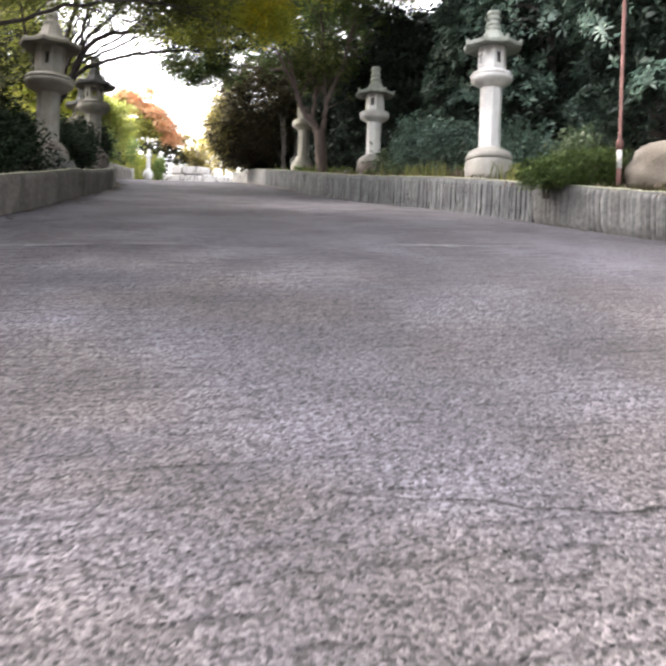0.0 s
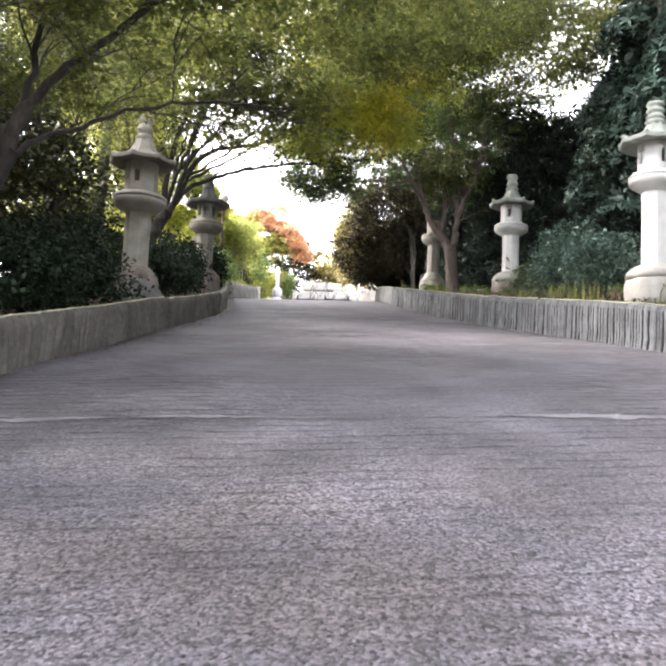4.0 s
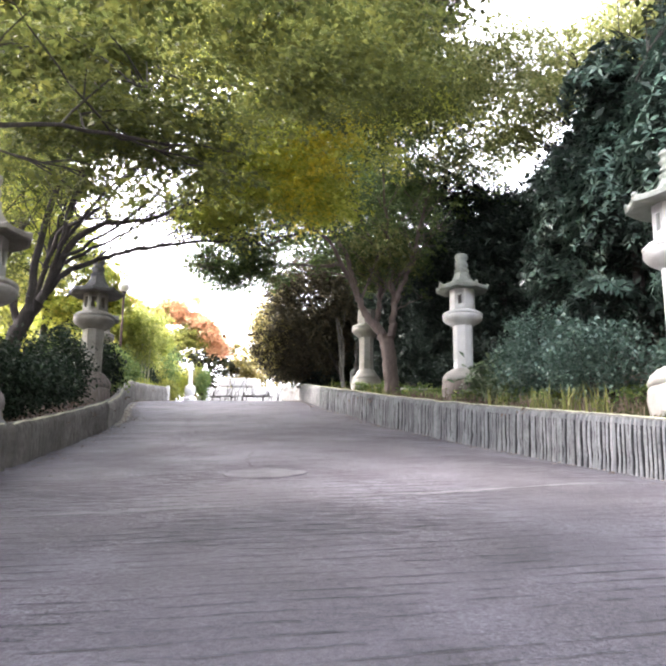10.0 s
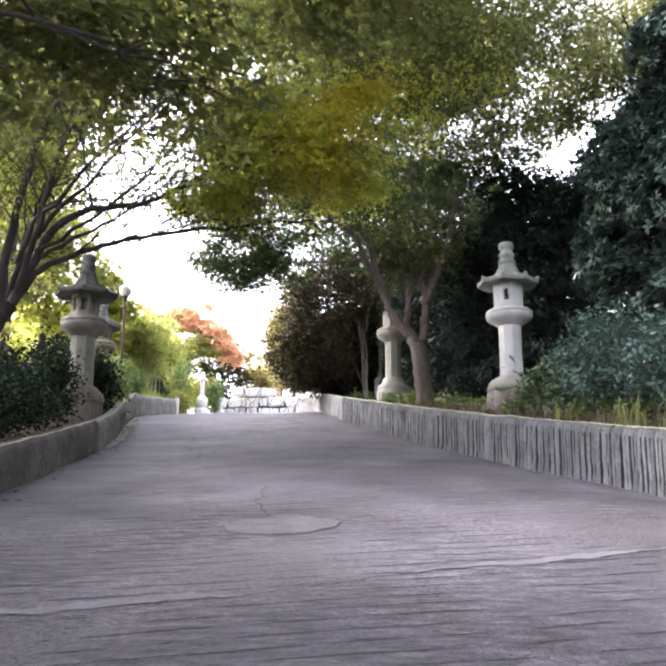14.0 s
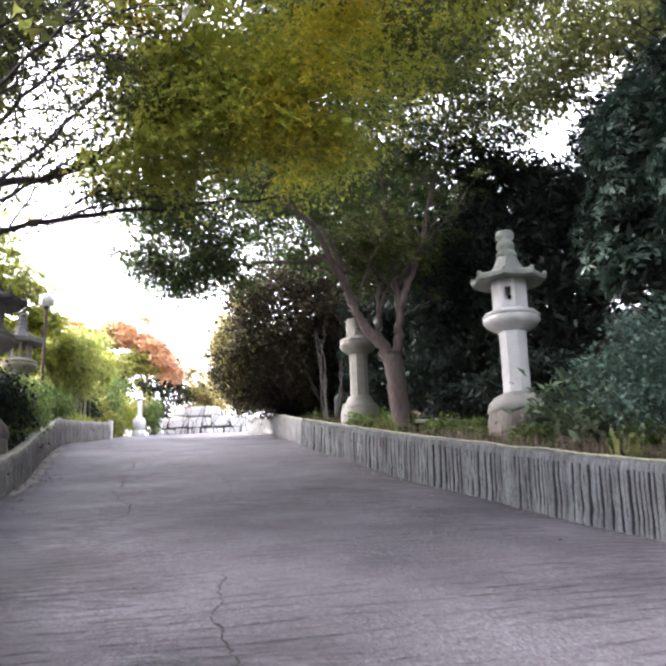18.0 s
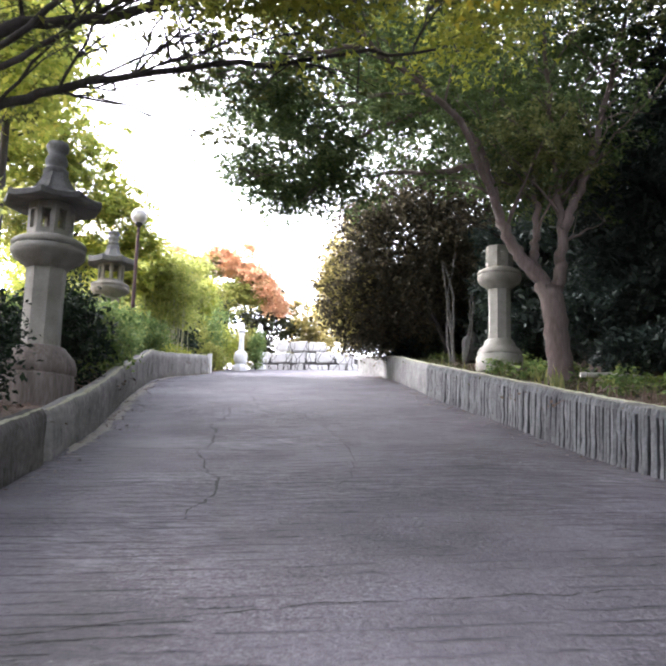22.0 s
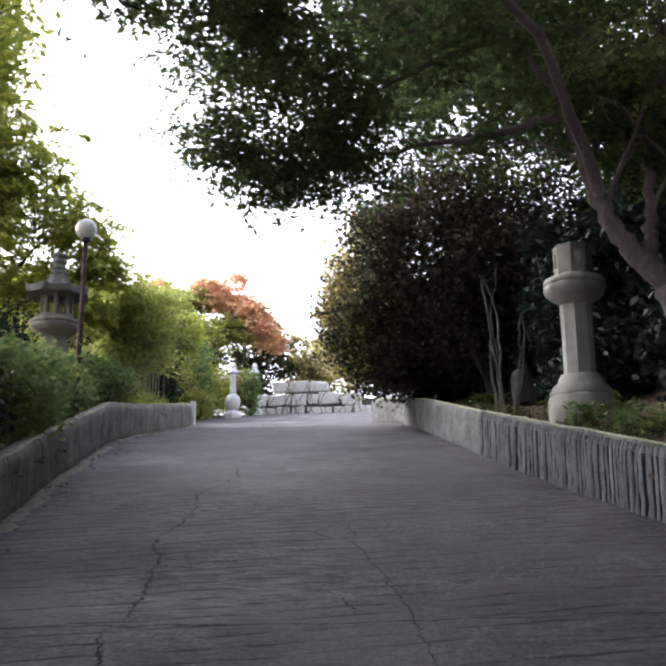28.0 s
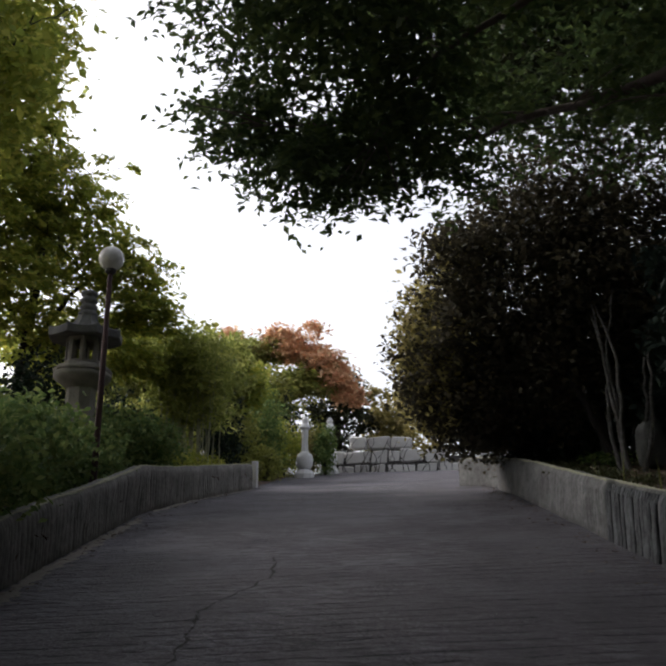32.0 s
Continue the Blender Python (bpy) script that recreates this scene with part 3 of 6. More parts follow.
RIB_ROWS = []
build_wall("wall_right", 1, -6, 42.3, [(-6, 0.62), (60, 0.62)], 11, "low cast concrete wall with upright log-like ribs, mossy top", [(-6, 0.75), (14.8, 0.95), (15.1, 0.3), (33.2, 0.3), (34.4, 0.06), (60, 0.04)], return_end=(-5.25, 43.3), step=0.013, bars=(15.0, 33.4, 0.07))
build_wall("wall_left_1", -1, -6, 17.0, [(-6, 0.58), (11, 0.56), (17, 0.54)], 12, "low cast concrete wall with upright ribs, shade darkened into its stained face", [(-6, 1.1), (12.4, 1.15), (13.2, 0.2), (20, 0.15)], moss=0.35, face=M_WALL_STAINED_SHADED)
build_wall("wall_left_2", -1, 17.25, 24.3, [(17, 0.5), (24.3, 0.55)], 13, "low cast concrete wall, plain faced, stained and darkened for shade", [(17, 0.2), (25, 0.25)], moss=0.35, face=M_WALL_STAINED_SHADED)
build_wall("wall_left_3", -1, 24.55, 44.5, [(24, 0.5), (28, 0.56), (35.4, 0.7), (36.7, 0.76), (38.5, 0.66), (44.5, 0.6)], 14, "low cast concrete wall with worn upright ribs, bending", [(24, 0.35), (27, 0.35), (36.0, 0.28), (37.5, 0.25), (60, 0.15)], moss=0.5, face=M_WALL_WARM)

# ---- stone lanterns ----
def firebox(r, h, sides, slits, slit_w, slit_h):
    """A hollow prism with an upright slit through each facet in slits."""
    verts, faces = [], []

    def facet(k, rad):
        a0, a1 = 2 * math.pi * (k - 0.5) / sides, 2 * math.pi * (k + 0.5) / sides
        return Vector((rad * math.cos(a0), rad * math.sin(a0), 0)), Vector((rad * math.cos(a1), rad * math.sin(a1), 0))

    def quad(*p):
        o = len(verts)
        verts.extend(p)
        faces.append((o, o + 1, o + 2, o + 3))

    up = Vector((0, 0, h))
    for k in range(sides):
        a, b = facet(k, r)
        ia, ib = facet(k, r * 0.72)
        if k not in slits:
            quad(a, b, b + up, a + up)
            quad(ib, ia, ia + up, ib + up)
            continue
        w = slit_w / (b - a).length / 2
        z0, z1 = Vector((0, 0, h * 0.5 - slit_h / 2)), Vector((0, 0, h * 0.5 + slit_h / 2))
        for p, q, flip in ((a, b, False), (ib, ia, True)):
            m = (p + q) / 2
            e = (q - p) * w * ((b - a).length / (q - p).length)
            l, rr = m - e, m + e
            quad(p, l, l + up, p + up)
            quad(rr, q, q + up, rr + up)
            quad(l, rr, rr + z0, l + z0)
            quad(l + z1, rr + z1, rr + up, l + up)
        m, im, e = (a + b) / 2, (ia + ib) / 2, (b - a) * w
        quad(m - e + z0, im - e + z0, im - e + z1, m - e + z1)
        quad(im + e + z0, m + e + z0, m + e + z1, im + e + z1)
        quad(m - e + z0, m + e + z0, im + e + z0, im - e + z0)
        quad(im - e + z1, im + e + z1, m + e + z1, m - e + z1)
    for k in range(sides):
        a, b = facet(k, r)
        ia, ib = facet(k, r * 0.72)
        quad(a, ia, ib, b)
        quad(a + up, b + up, ib + up, ia + up)
    return verts, faces


def ring_mesh(name, profile, sides, mat, petals=0, depth=0.0, turn=0.0, jitter=0.0, rng=None, smooth=True):
    """A turned solid whose outline may be cut into petals."""
    v, f = lathe(profile, sides, turn, jitter, rng)
    if petals:
        v = [(x * (1 + depth * math.cos(petals * math.atan2(y, x))), y * (1 + depth * math.cos(petals * math.atan2(y, x))), z) for x, y, z in v]
    return mesh_of(name, v, f, mat, smooth)


def lantern(x, y, zs, label, stone, roof_stone, rz=0, post_r=0.22, bowl_r=0.44, box_r=0.285, eave_r=0.62, base_r=0.47, sides=8, eave_sides=8, slits=(0, 2, 4, 6), slit=(0.095, 0.22), roof=True, seed=1, base_stone=None, cone_base=False, knobs=False, balls=2, drum_stone=None, thick=0.0):
    """zs: heights of base foot, post foot, bowl foot, firebox foot, firebox top, top."""
    rng = random.Random(seed)
    z0, zp, zb, zf, zt, ztop = [z - zs[0] for z in zs]
    root = thing("stone_lantern", x, y, zs[0], label, "stone lantern", "lanterns beside the path", rz)
    h, base_stone = zp, base_stone or stone
    part("base", ring_mesh("base", [(base_r * 0.95, -0.2), (base_r, h * 0.1), (base_r * 1.01, h * 0.3), (base_r * 0.99, h * 0.52), (base_r * 0.94, h * 0.57)], 22, drum_stone or base_stone, 7, 0.012, jitter=0.02, rng=rng), None, root)
    if cone_base:
        dome = [(base_r * 0.95, h * 0.56), (base_r * 0.97, h * 0.6), (base_r * 0.86, h * 0.74), (base_r * 0.7, h * 0.82), (post_r * 1.3, h * 0.94), (post_r * 1.2, h)]
    else:
        dome = [(base_r * 0.9, h * 0.54), (base_r * 1.0, h * 0.6), (base_r * 1.01, h * 0.68), (base_r * 0.94, h * 0.8), (base_r * 0.78, h * 0.91), (post_r * 1.25, h * 0.985), (post_r * 1.15, h)]
    part("shoulder", ring_mesh("shoulder", dome, 24, base_stone, 8, 0.012, jitter=0.015, rng=rng), None, root)
    v, f = lathe([(post_r * 1.03, zp - 0.02), (post_r, zp + 0.05), (post_r * 0.98, (zp + zb) / 2), (post_r, zb - 0.04), (post_r * 1.02, zb)], sides, math.pi / sides, 0.008, rng)
    part("post", mesh_of("post", v, f, stone, smooth=False), None, root)
    hb = zf - zb
    part("bowl", ring_mesh("bowl", [(post_r * 1.04, zb - 0.01), (post_r * 1.12, zb + hb * 0.07), (bowl_r * 0.7, zb + hb * 0.14), (bowl_r * 0.9, zb + hb * 0.3), (bowl_r * 0.99, zb + hb * 0.46), (bowl_r, zb + hb * 0.58), (bowl_r * 0.95, zb + hb * 0.66)], 48, stone, 16, 0.012, jitter=0.004, rng=rng), None, root)
    part("rim", ring_mesh("rim", [(bowl_r * 0.9, zb + hb * 0.62), (bowl_r * 1.0, zb + hb * 0.68), (bowl_r * 1.0, zb + hb * 0.78), (bowl_r * 0.9, zb + hb * 0.9), (box_r * 1.14, zb + hb * 0.96), (box_r * 1.1, zf)], 48, stone, 12, 0.018, jitter=0.004, rng=rng), None, root)
    v, f = firebox(box_r, zt - zf, sides, slits, *slit)
    v = [(p[0], p[1], p[2] + zf) for p in v]
    part("firebox", mesh_of("firebox", v, f, stone, smooth=False), None, root)
    if not roof:
        return root
    zr = zt - 0.03
    hr = (ztop - zr) * 0.5
    prof = [(box_r * 0.9, 0.05), (eave_r * 0.62, 0.03), (eave_r * 0.93, 0.0), (eave_r * 0.99, 0.012), (eave_r, 0.07 + thick), (eave_r * 0.97, 0.088 + thick), (eave_r * 0.78, 0.112 + thick * 0.8), (eave_r * 0.6, 0.15 + thick * 0.6), (eave_r * 0.45, hr * 0.46), (eave_r * 0.34, hr * 0.7), (eave_r * 0.28, hr * 0.88), (eave_r * 0.255, hr)]
    per = 6
    n = eave_sides * per
    verts, faces = [], []
    for i, (r, z) in enumerate(prof):
        for k in range(n):
            a = 2 * math.pi * k / n
            c = (k % per) / per
            corner = abs(c - 0.5) * 2
            flat = math.cos(math.pi / eave_sides) / math.cos((c - 0.5) * 2 * math.pi / eave_sides)
            lift = 0.02 * (r / eave_r) ** 4 * corner ** 3 + (0.016 * corner ** 8 if i > 3 else 0)
            chip = 1 + 0.012 * noise.noise((3 * math.cos(a), 3 * math.sin(a), z * 9 + seed))
            verts.append((r * flat * chip * math.cos(a), r * flat * chip * math.sin(a), zr + z + lift))
    for i in range(len(prof) - 1):
        for k in range(n):
            a, b = i * n + k, i * n + (k + 1) % n
            faces.append((a, b, b + n, a + n))
    faces += [tuple(reversed(range(n))), tuple(range((len(prof) - 1) * n, len(prof) * n))]
    top = part("roof", mesh_of("roof", verts, faces, roof_stone, smooth=False), None, root)
    if knobs:
        knob = ring_mesh("corner_knob", [(0.015, -0.03), (0.038, 0.0), (0.04, 0.025), (0.026, 0.05), (0.01, 0.058)], 8, roof_stone)
        for k in range(eave_sides):
            a = 2 * math.pi * k / eave_sides
            ob = part("corner_knob", knob, None, top)
            ob.matrix_basis = pose(eave_r * 0.95 * math.cos(a), eave_r * 0.95 * math.sin(a), zr + 0.095)
    zn, hf = zr + hr, ztop - zr - hr
    part("neck_ring", ring_mesh("neck_ring", [(0.15, zn - 0.02), (0.165, zn + 0.02), (0.165, zn + hf * 0.12), (0.13, zn + hf * 0.18)], 16, roof_stone), None, root)
    prof = [(0.105, zn + hf * 0.16)]
    for k in range(balls):
        z0b, hbk = zn + hf * (0.18 + 0.82 * k / balls), hf * 0.82 / balls
        prof += [(0.1, z0b), (0.14, z0b + hbk * 0.25), (0.15, z0b + hbk * 0.55), (0.125, z0b + hbk * 0.85)]
    prof += [(0.08, ztop - 0.015), (0.03, ztop)]
    part("finial", ring_mesh("finial", prof, 18, roof_stone, jitter=0.012, rng=rng), None, root)
    return root


lantern(3.0, 17.7, (4.85, 5.43, 6.65, 6.98, 7.45, 8.2), "tall pale granite lantern with octagonal post and tiered grey roof", M_GRANITE, M_ROOF_GREY, rz=20, seed=1, eave_r=0.6, base_stone=M_BASE_PALE, bowl_r=0.42, knobs=True, balls=3)
lantern(1.0, 26.2, (6.34, 7.0, 7.98, 8.31, 8.79, 9.66), "pale granite lantern with octagonal post on a weathered drum base", M_GRANITE, M_ROOF_GREY, rz=-15, seed=2, eave_r=0.59, base_stone=M_BASE_PALE, drum_stone=M_DRUM, knobs=True)
lantern(-1.37, 33.2, (7.62, 8.31, 9.32, 9.73, 10.17, 10.2), "roofless weathered stone lantern, its firebox open on top", M_STONE_GREY, M_STONE_GREY, rz=10, bowl_r=0.43, box_r=0.27, base_r=0.45, roof=False, seed=3, cone_base=True)
lantern(-5.99, 18.05, (4.45, 5.33, 6.34, 6.7, 7.27, 8.22), "weathered grey stone lantern with wide eaves above the hedge", M_STONE_GREY, M_STONE_BROWN, rz=5, base_stone=M_DRUM, post_r=0.235, bowl_r=0.49, box_r=0.3, eave_r=0.63, base_r=0.45, seed=4)
lantern(-7.4, 26.4, (6.15, 6.97, 7.98, 8.38, 8.82, 9.71), "stone lantern with dark roof and many-windowed firebox", M_STONE_GREY, M_STONE_DARK, rz=12, base_stone=M_DRUM, post_r=0.25, bowl_r=0.47, box_r=0.29, eave_r=0.63, slits=range(8), slit=(0.11, 0.26), seed=5)
lantern(-10.87, 36.8, (8.3, 8.95, 9.97, 10.36, 10.82, 11.7), "stone lantern with dark broad roof and windowed firebox behind hedge", M_STONE_BROWN, M_STONE_DARK, rz=0, post_r=0.25, bowl_r=0.48, box_r=0.32, eave_r=0.64, slits=range(8), slit=(0.14, 0.34), seed=6, balls=3, thick=0.06)


# ---- trees and shrubs ----
def branch_mesh(specs, base, sides=6):
    return joined([tube([Vector(p) - Vector(base) for p in pts], [r0 + (r1 - r0) * i / (len(pts) - 1) for i in range(len(pts))], sides) for pts, r0, r1 in specs])


def tree(name, base, trunk, limbs, clumps, label, category="tree", bark=None, leaf_size=0.1, seed=1, per=26, spray=0.3, thin=0.3, flat=0.5, group="", shell=0.5, shoots=4, tip_leaves=0, reach=1.0, aspect=0.55, plates=False, lobed=False):
    """trunk and limbs: (points, first radius, last radius) in world metres; clumps: leaf material -> ellipsoids as leaves() takes them."""
    bark = bark or M_BARK
    rng, nrng = random.Random(seed), np.random.default_rng(seed)
    root = thing(name, *base, label, category, group)
    at = Vector(base)

    def limb(spec, part_name, steps, wob):
        pts, r0, r1 = spec
        c = curve_points(pts, steps, wob, rng)
        radii = [r0 + (r1 - r0) * (i / (len(c) - 1)) ** 0.8 for i in range(len(c))]
        if part_name == "trunk":
            radii[0], radii[1] = radii[0] * 1.45, radii[1] * 1.2
        v, f = tube([p - at for p in c], radii, 12 if part_name == "trunk" else 8)
        part(part_name, mesh_of(part_name, v, f, bark), None, root)
        return c

    limb(trunk, "trunk", 6, 0.02)
    small, tips = [], []
    for spec in limbs:
        c = limb(spec, "limb", 6, 0.035)
        way = (c[-1] - c[0]).normalized()
        for k in range(shoots):
            i = rng.randrange(len(c) // 3, len(c))
            d = (way * 0.7 + Vector((rng.uniform(-1, 1), rng.uniform(-1, 1), rng.uniform(-0.25, 0.6)))).normalized()
            length = rng.uniform(0.7, 1.7) * reach
            p = c[i]
            q = p + d * length * 0.5 + Vector((0, 0, rng.uniform(-0.05, 0.12)))
            e = p + d * length + Vector((0, 0, rng.uniform(-0.2, 0.1)))
            shoot = curve_points([p, q, e], 4, 0.02, rng)
            r = max(0.012, 0.35 * (spec[1] + (spec[2] - spec[1]) * i / len(c)))
            small.append((shoot, r, 0.006))
            for _ in range(4):
                s = shoot[rng.randrange(2, len(shoot))]
                t = s + (d + Vector((rng.uniform(-1, 1), rng.uniform(-1, 1), rng.uniform(-0.5, 0.5)))).normalized() * rng.uniform(0.3, 0.8) * reach
                small.append(([s, (s + t) / 2 + Vector((0, 0, 0.04)), t], 0.01, 0.005))
                tips.append(t)
    if small:
        tagged(part("branchwork", mesh_of("branchwork", *branch_mesh(small, base, 5), bark), None, root), kind="stuff")
    for k, (mat, cl) in enumerate(clumps.items()):
        if k == 0 and tips and tip_leaves:
            tip_cl = [(t.x, t.y, t.z, 0.16, 0.16, 0.08, tip_leaves) for t in tips]
        q = leaves(cl, leaf_size, nrng, spray=spray, per=per, flat=flat, shell=shell, thin=thin, aspect=aspect, plates=plates, lobed=lobed) - np.array(base)
        if k == 0 and tips and tip_leaves:
            more = leaves(tip_cl, leaf_size, nrng, spray=spray * 0.55, per=max(8, tip_leaves // 3), flat=flat, shell=shell, thin=thin, aspect=aspect, plates=plates, lobed=lobed) - np.array(base)
            q = np.concatenate([q, more])
        tagged(part("crown", quads_mesh("crown", q, mat), None, root), kind="stuff")
    return root


def bush(name, x, y, rx, ry, rz, count, leaf, label, seed, size=0.06, lobes=7, z=None, group="", category="bush", stems=7, aspect=0.55, stem_bark=None):
    """A rounded shrub: bent stems and a dense lobed mass of small leaves down to the ground."""
    rng, nrng = random.Random(seed), np.random.default_rng(seed)
    z = ground_z(x, y) if z is None else z
    root = thing(name, x, y, z, label, category, group)
    for _ in range(stems):
        a, b = rng.uniform(-0.3, 0.3) * rx, rng.uniform(-0.3, 0.3) * ry
        c = curve_points([(a * 0.4, b * 0.4, -0.15), (a, b, rz * 0.7), (a * 2.2, b * 2.2, rz * 1.4)], 4, 0.02, rng)
        v, f = tube(c, [0.028 - 0.02 * i / (len(c) - 1) for i in range(len(c))], 6)
        part("stem", mesh_of("stem", v, f, stem_bark or M_BARK), None, root)
    cl = [(0, 0, rz * 0.92, rx * 0.85, ry * 0.85, rz * 0.9, count * 0.45)]
    for _ in range(lobes):
        cl.append((rng.uniform(-0.65, 0.65) * rx, rng.uniform(-0.65, 0.65) * ry, rz * rng.uniform(0.4, 1.45), rx * 0.48, ry * 0.48, rz * 0.48, count * 0.55 / lobes))
    q = leaves(cl, size, nrng, spray=size * 1.3, per=13, flat=0.3, shell=0.2, thin=0.7, aspect=aspect)
    q[:, :, 2] = np.maximum(q[:, :, 2], -0.1)
    tagged(part("foliage", quads_mesh("foliage", q, leaf), None, root), kind="stuff")
    return root


def gz(x, y, up=0.0):
    return (x, y, ground_z(x, y) + up)


# the low-forked tree on the right bank, whose crown hangs over the path
tree("broadleaf_tree", (-0.6, 30.1, ground_z(-0.6, 30.1)), ([(-0.55, 30.1, 7.0), (-0.64, 30.1, 7.9), (-0.72, 30.1, 8.65)], 0.205, 0.19),
     [([(-0.74, 30.1, 8.45), (-0.95, 30.1, 8.85), (-1.3, 30.1, 9.3), (-1.58, 30.1, 9.98), (-1.9, 30.1, 11.1), (-2.6, 30.3, 12.0), (-4.2, 30.8, 12.4)], 0.15, 0.03),
      ([(-0.9, 30.12, 8.75), (-0.97, 30.15, 9.1), (-0.94, 30.2, 9.5), (-0.92, 30.3, 10.25), (-1.1, 30.6, 11.4), (-2.0, 31.4, 13.4)], 0.1, 0.03),
      ([(-0.66, 30.1, 8.5), (-0.57, 30.1, 8.9), (-0.53, 30.1, 9.48), (-0.6, 30.1, 10.4), (-0.68, 30.05, 11.3), (-0.8, 29.8, 13.2)], 0.13, 0.03),
      ([(-0.53, 30.1, 9.55), (-0.32, 30.1, 10.03), (-0.04, 30.1, 10.71), (0.13, 30.1, 11.5), (0.4, 30.0, 12.6), (0.9, 29.6, 14.4)], 0.095, 0.025),
      ([(-2.4, 30.3, 11.9), (-3.6, 30.6, 11.6), (-4.6, 30.9, 11.2), (-5.2, 31.0, 11.0)], 0.05, 0.014),
      ([(-3.4, 27.2, 11.4), (-4.6, 27.9, 11.6), (-5.6, 28.5, 11.7)], 0.045, 0.012),
      ([(-1.5, 29.9, 9.7), (-2.2, 28.6, 10.8), (-3.4, 27.2, 11.4), (-4.4, 26.0, 11.8)], 0.07, 0.02),
      ([(-1.9, 29.9, 10.6), (-3.0, 31.2, 11.0), (-4.2, 32.2, 11.3), (-5.2, 32.8, 11.3)], 0.06, 0.015)],
     {M_CROWN: [(-1.8, 30.5, 12.9, 2.4, 2.4, 1.1, 9129), (-3.9, 31.4, 12.2, 1.7, 2, 0.9, 4998), (-5.15, 32.3, 11.4, 0.85, 1.2, 0.6, 1876), (-4.3, 32.4, 11.2, 0.9, 1, 0.4, 1272),
                (-3.6, 28.4, 12.4, 2, 2, 0.9, 5800), (-5.05, 29.6, 11.5, 0.75, 1.4, 0.75, 3315), (-4.4, 29.8, 10.9, 0.7, 1.2, 0.4, 2332), (-0.4, 29.4, 14, 2.4, 2.4, 1.2, 7098), (-2.4, 26.8, 13.2, 2.4, 1.6, 0.9, 8419),
                (-2.6, 29.8, 11.7, 1.4, 1.6, 0.5, 2805), (-0.6, 27, 13.8, 1.8, 1.8, 1, 4527), (-4.6, 27.4, 12.8, 0.9, 1.4, 0.6, 2838), (-0.2, 32.4, 13, 2, 2, 1.3, 5539), (-1.6, 33.4, 12.4, 1.4, 1.4, 0.9, 5433), (-3.2, 33.6, 12.6, 1.4, 1.4, 0.8, 2805),
                (-3, 25, 14.4, 2.4, 2.2, 0.8, 8419), (-4.4, 25.6, 15.1, 1.8, 2, 0.7, 5110), (-1, 24, 14.6, 2, 1.8, 0.7, 8149), (-0.8, 30.4, 15.8, 1.8, 1.8, 0.8, 6519), (1.4, 30.2, 13.2, 1.4, 1.4, 1, 5433), (-1.1, 30.8, 11, 0.9, 1, 1, 5794), (-0.3, 31.6, 11.4, 1, 1, 1, 4527),
                (-5.85, 31, 11.05, 0.7, 0.9, 0.45, 2329), (-5.2, 31, 10.6, 0.75, 0.9, 0.4, 2184), (-5.9, 30.6, 11.9, 0.75, 1, 0.5, 1705), (-4.5, 31.2, 10.9, 0.9, 1, 0.5, 2184), (-5, 30.5, 12.4, 1.2, 1.3, 0.6, 2047), (-6.1, 28.9, 11.8, 0.5, 0.6, 0.3, 900), (-5.3, 28.9, 11.6, 0.65, 0.8, 0.35, 1500), (-0.7, 31, 14.6, 1.2, 1.2, 0.8, 4527), (0.1, 31, 13.3, 1, 1, 0.7, 3258)],
      # paler olive leaves, mostly at the top right, paint the sunlit crown
      M_OLIVEGREEN: [(1, 28.6, 13.6, 1.8, 2, 1.2, 4997), (0.6, 26, 14.2, 1.8, 2, 0.9, 5331), (0.8, 29.5, 15.4, 2, 2, 0.9, 5598), (2.2, 28, 15.4, 1.6, 1.8, 1, 3730), (2.3, 25.6, 14, 1, 1.3, 1, 2396), (-0.9, 30, 10.9, 1.1, 1, 0.9, 3696)]},
     "grey-barked broadleaf tree forking low, dark crown over the path", bark=M_BARK_RED, leaf_size=0.09, seed=21, spray=0.28, per=26, thin=0.13, tip_leaves=42, shell=0.42, aspect=0.5, shoots=9, plates=True)

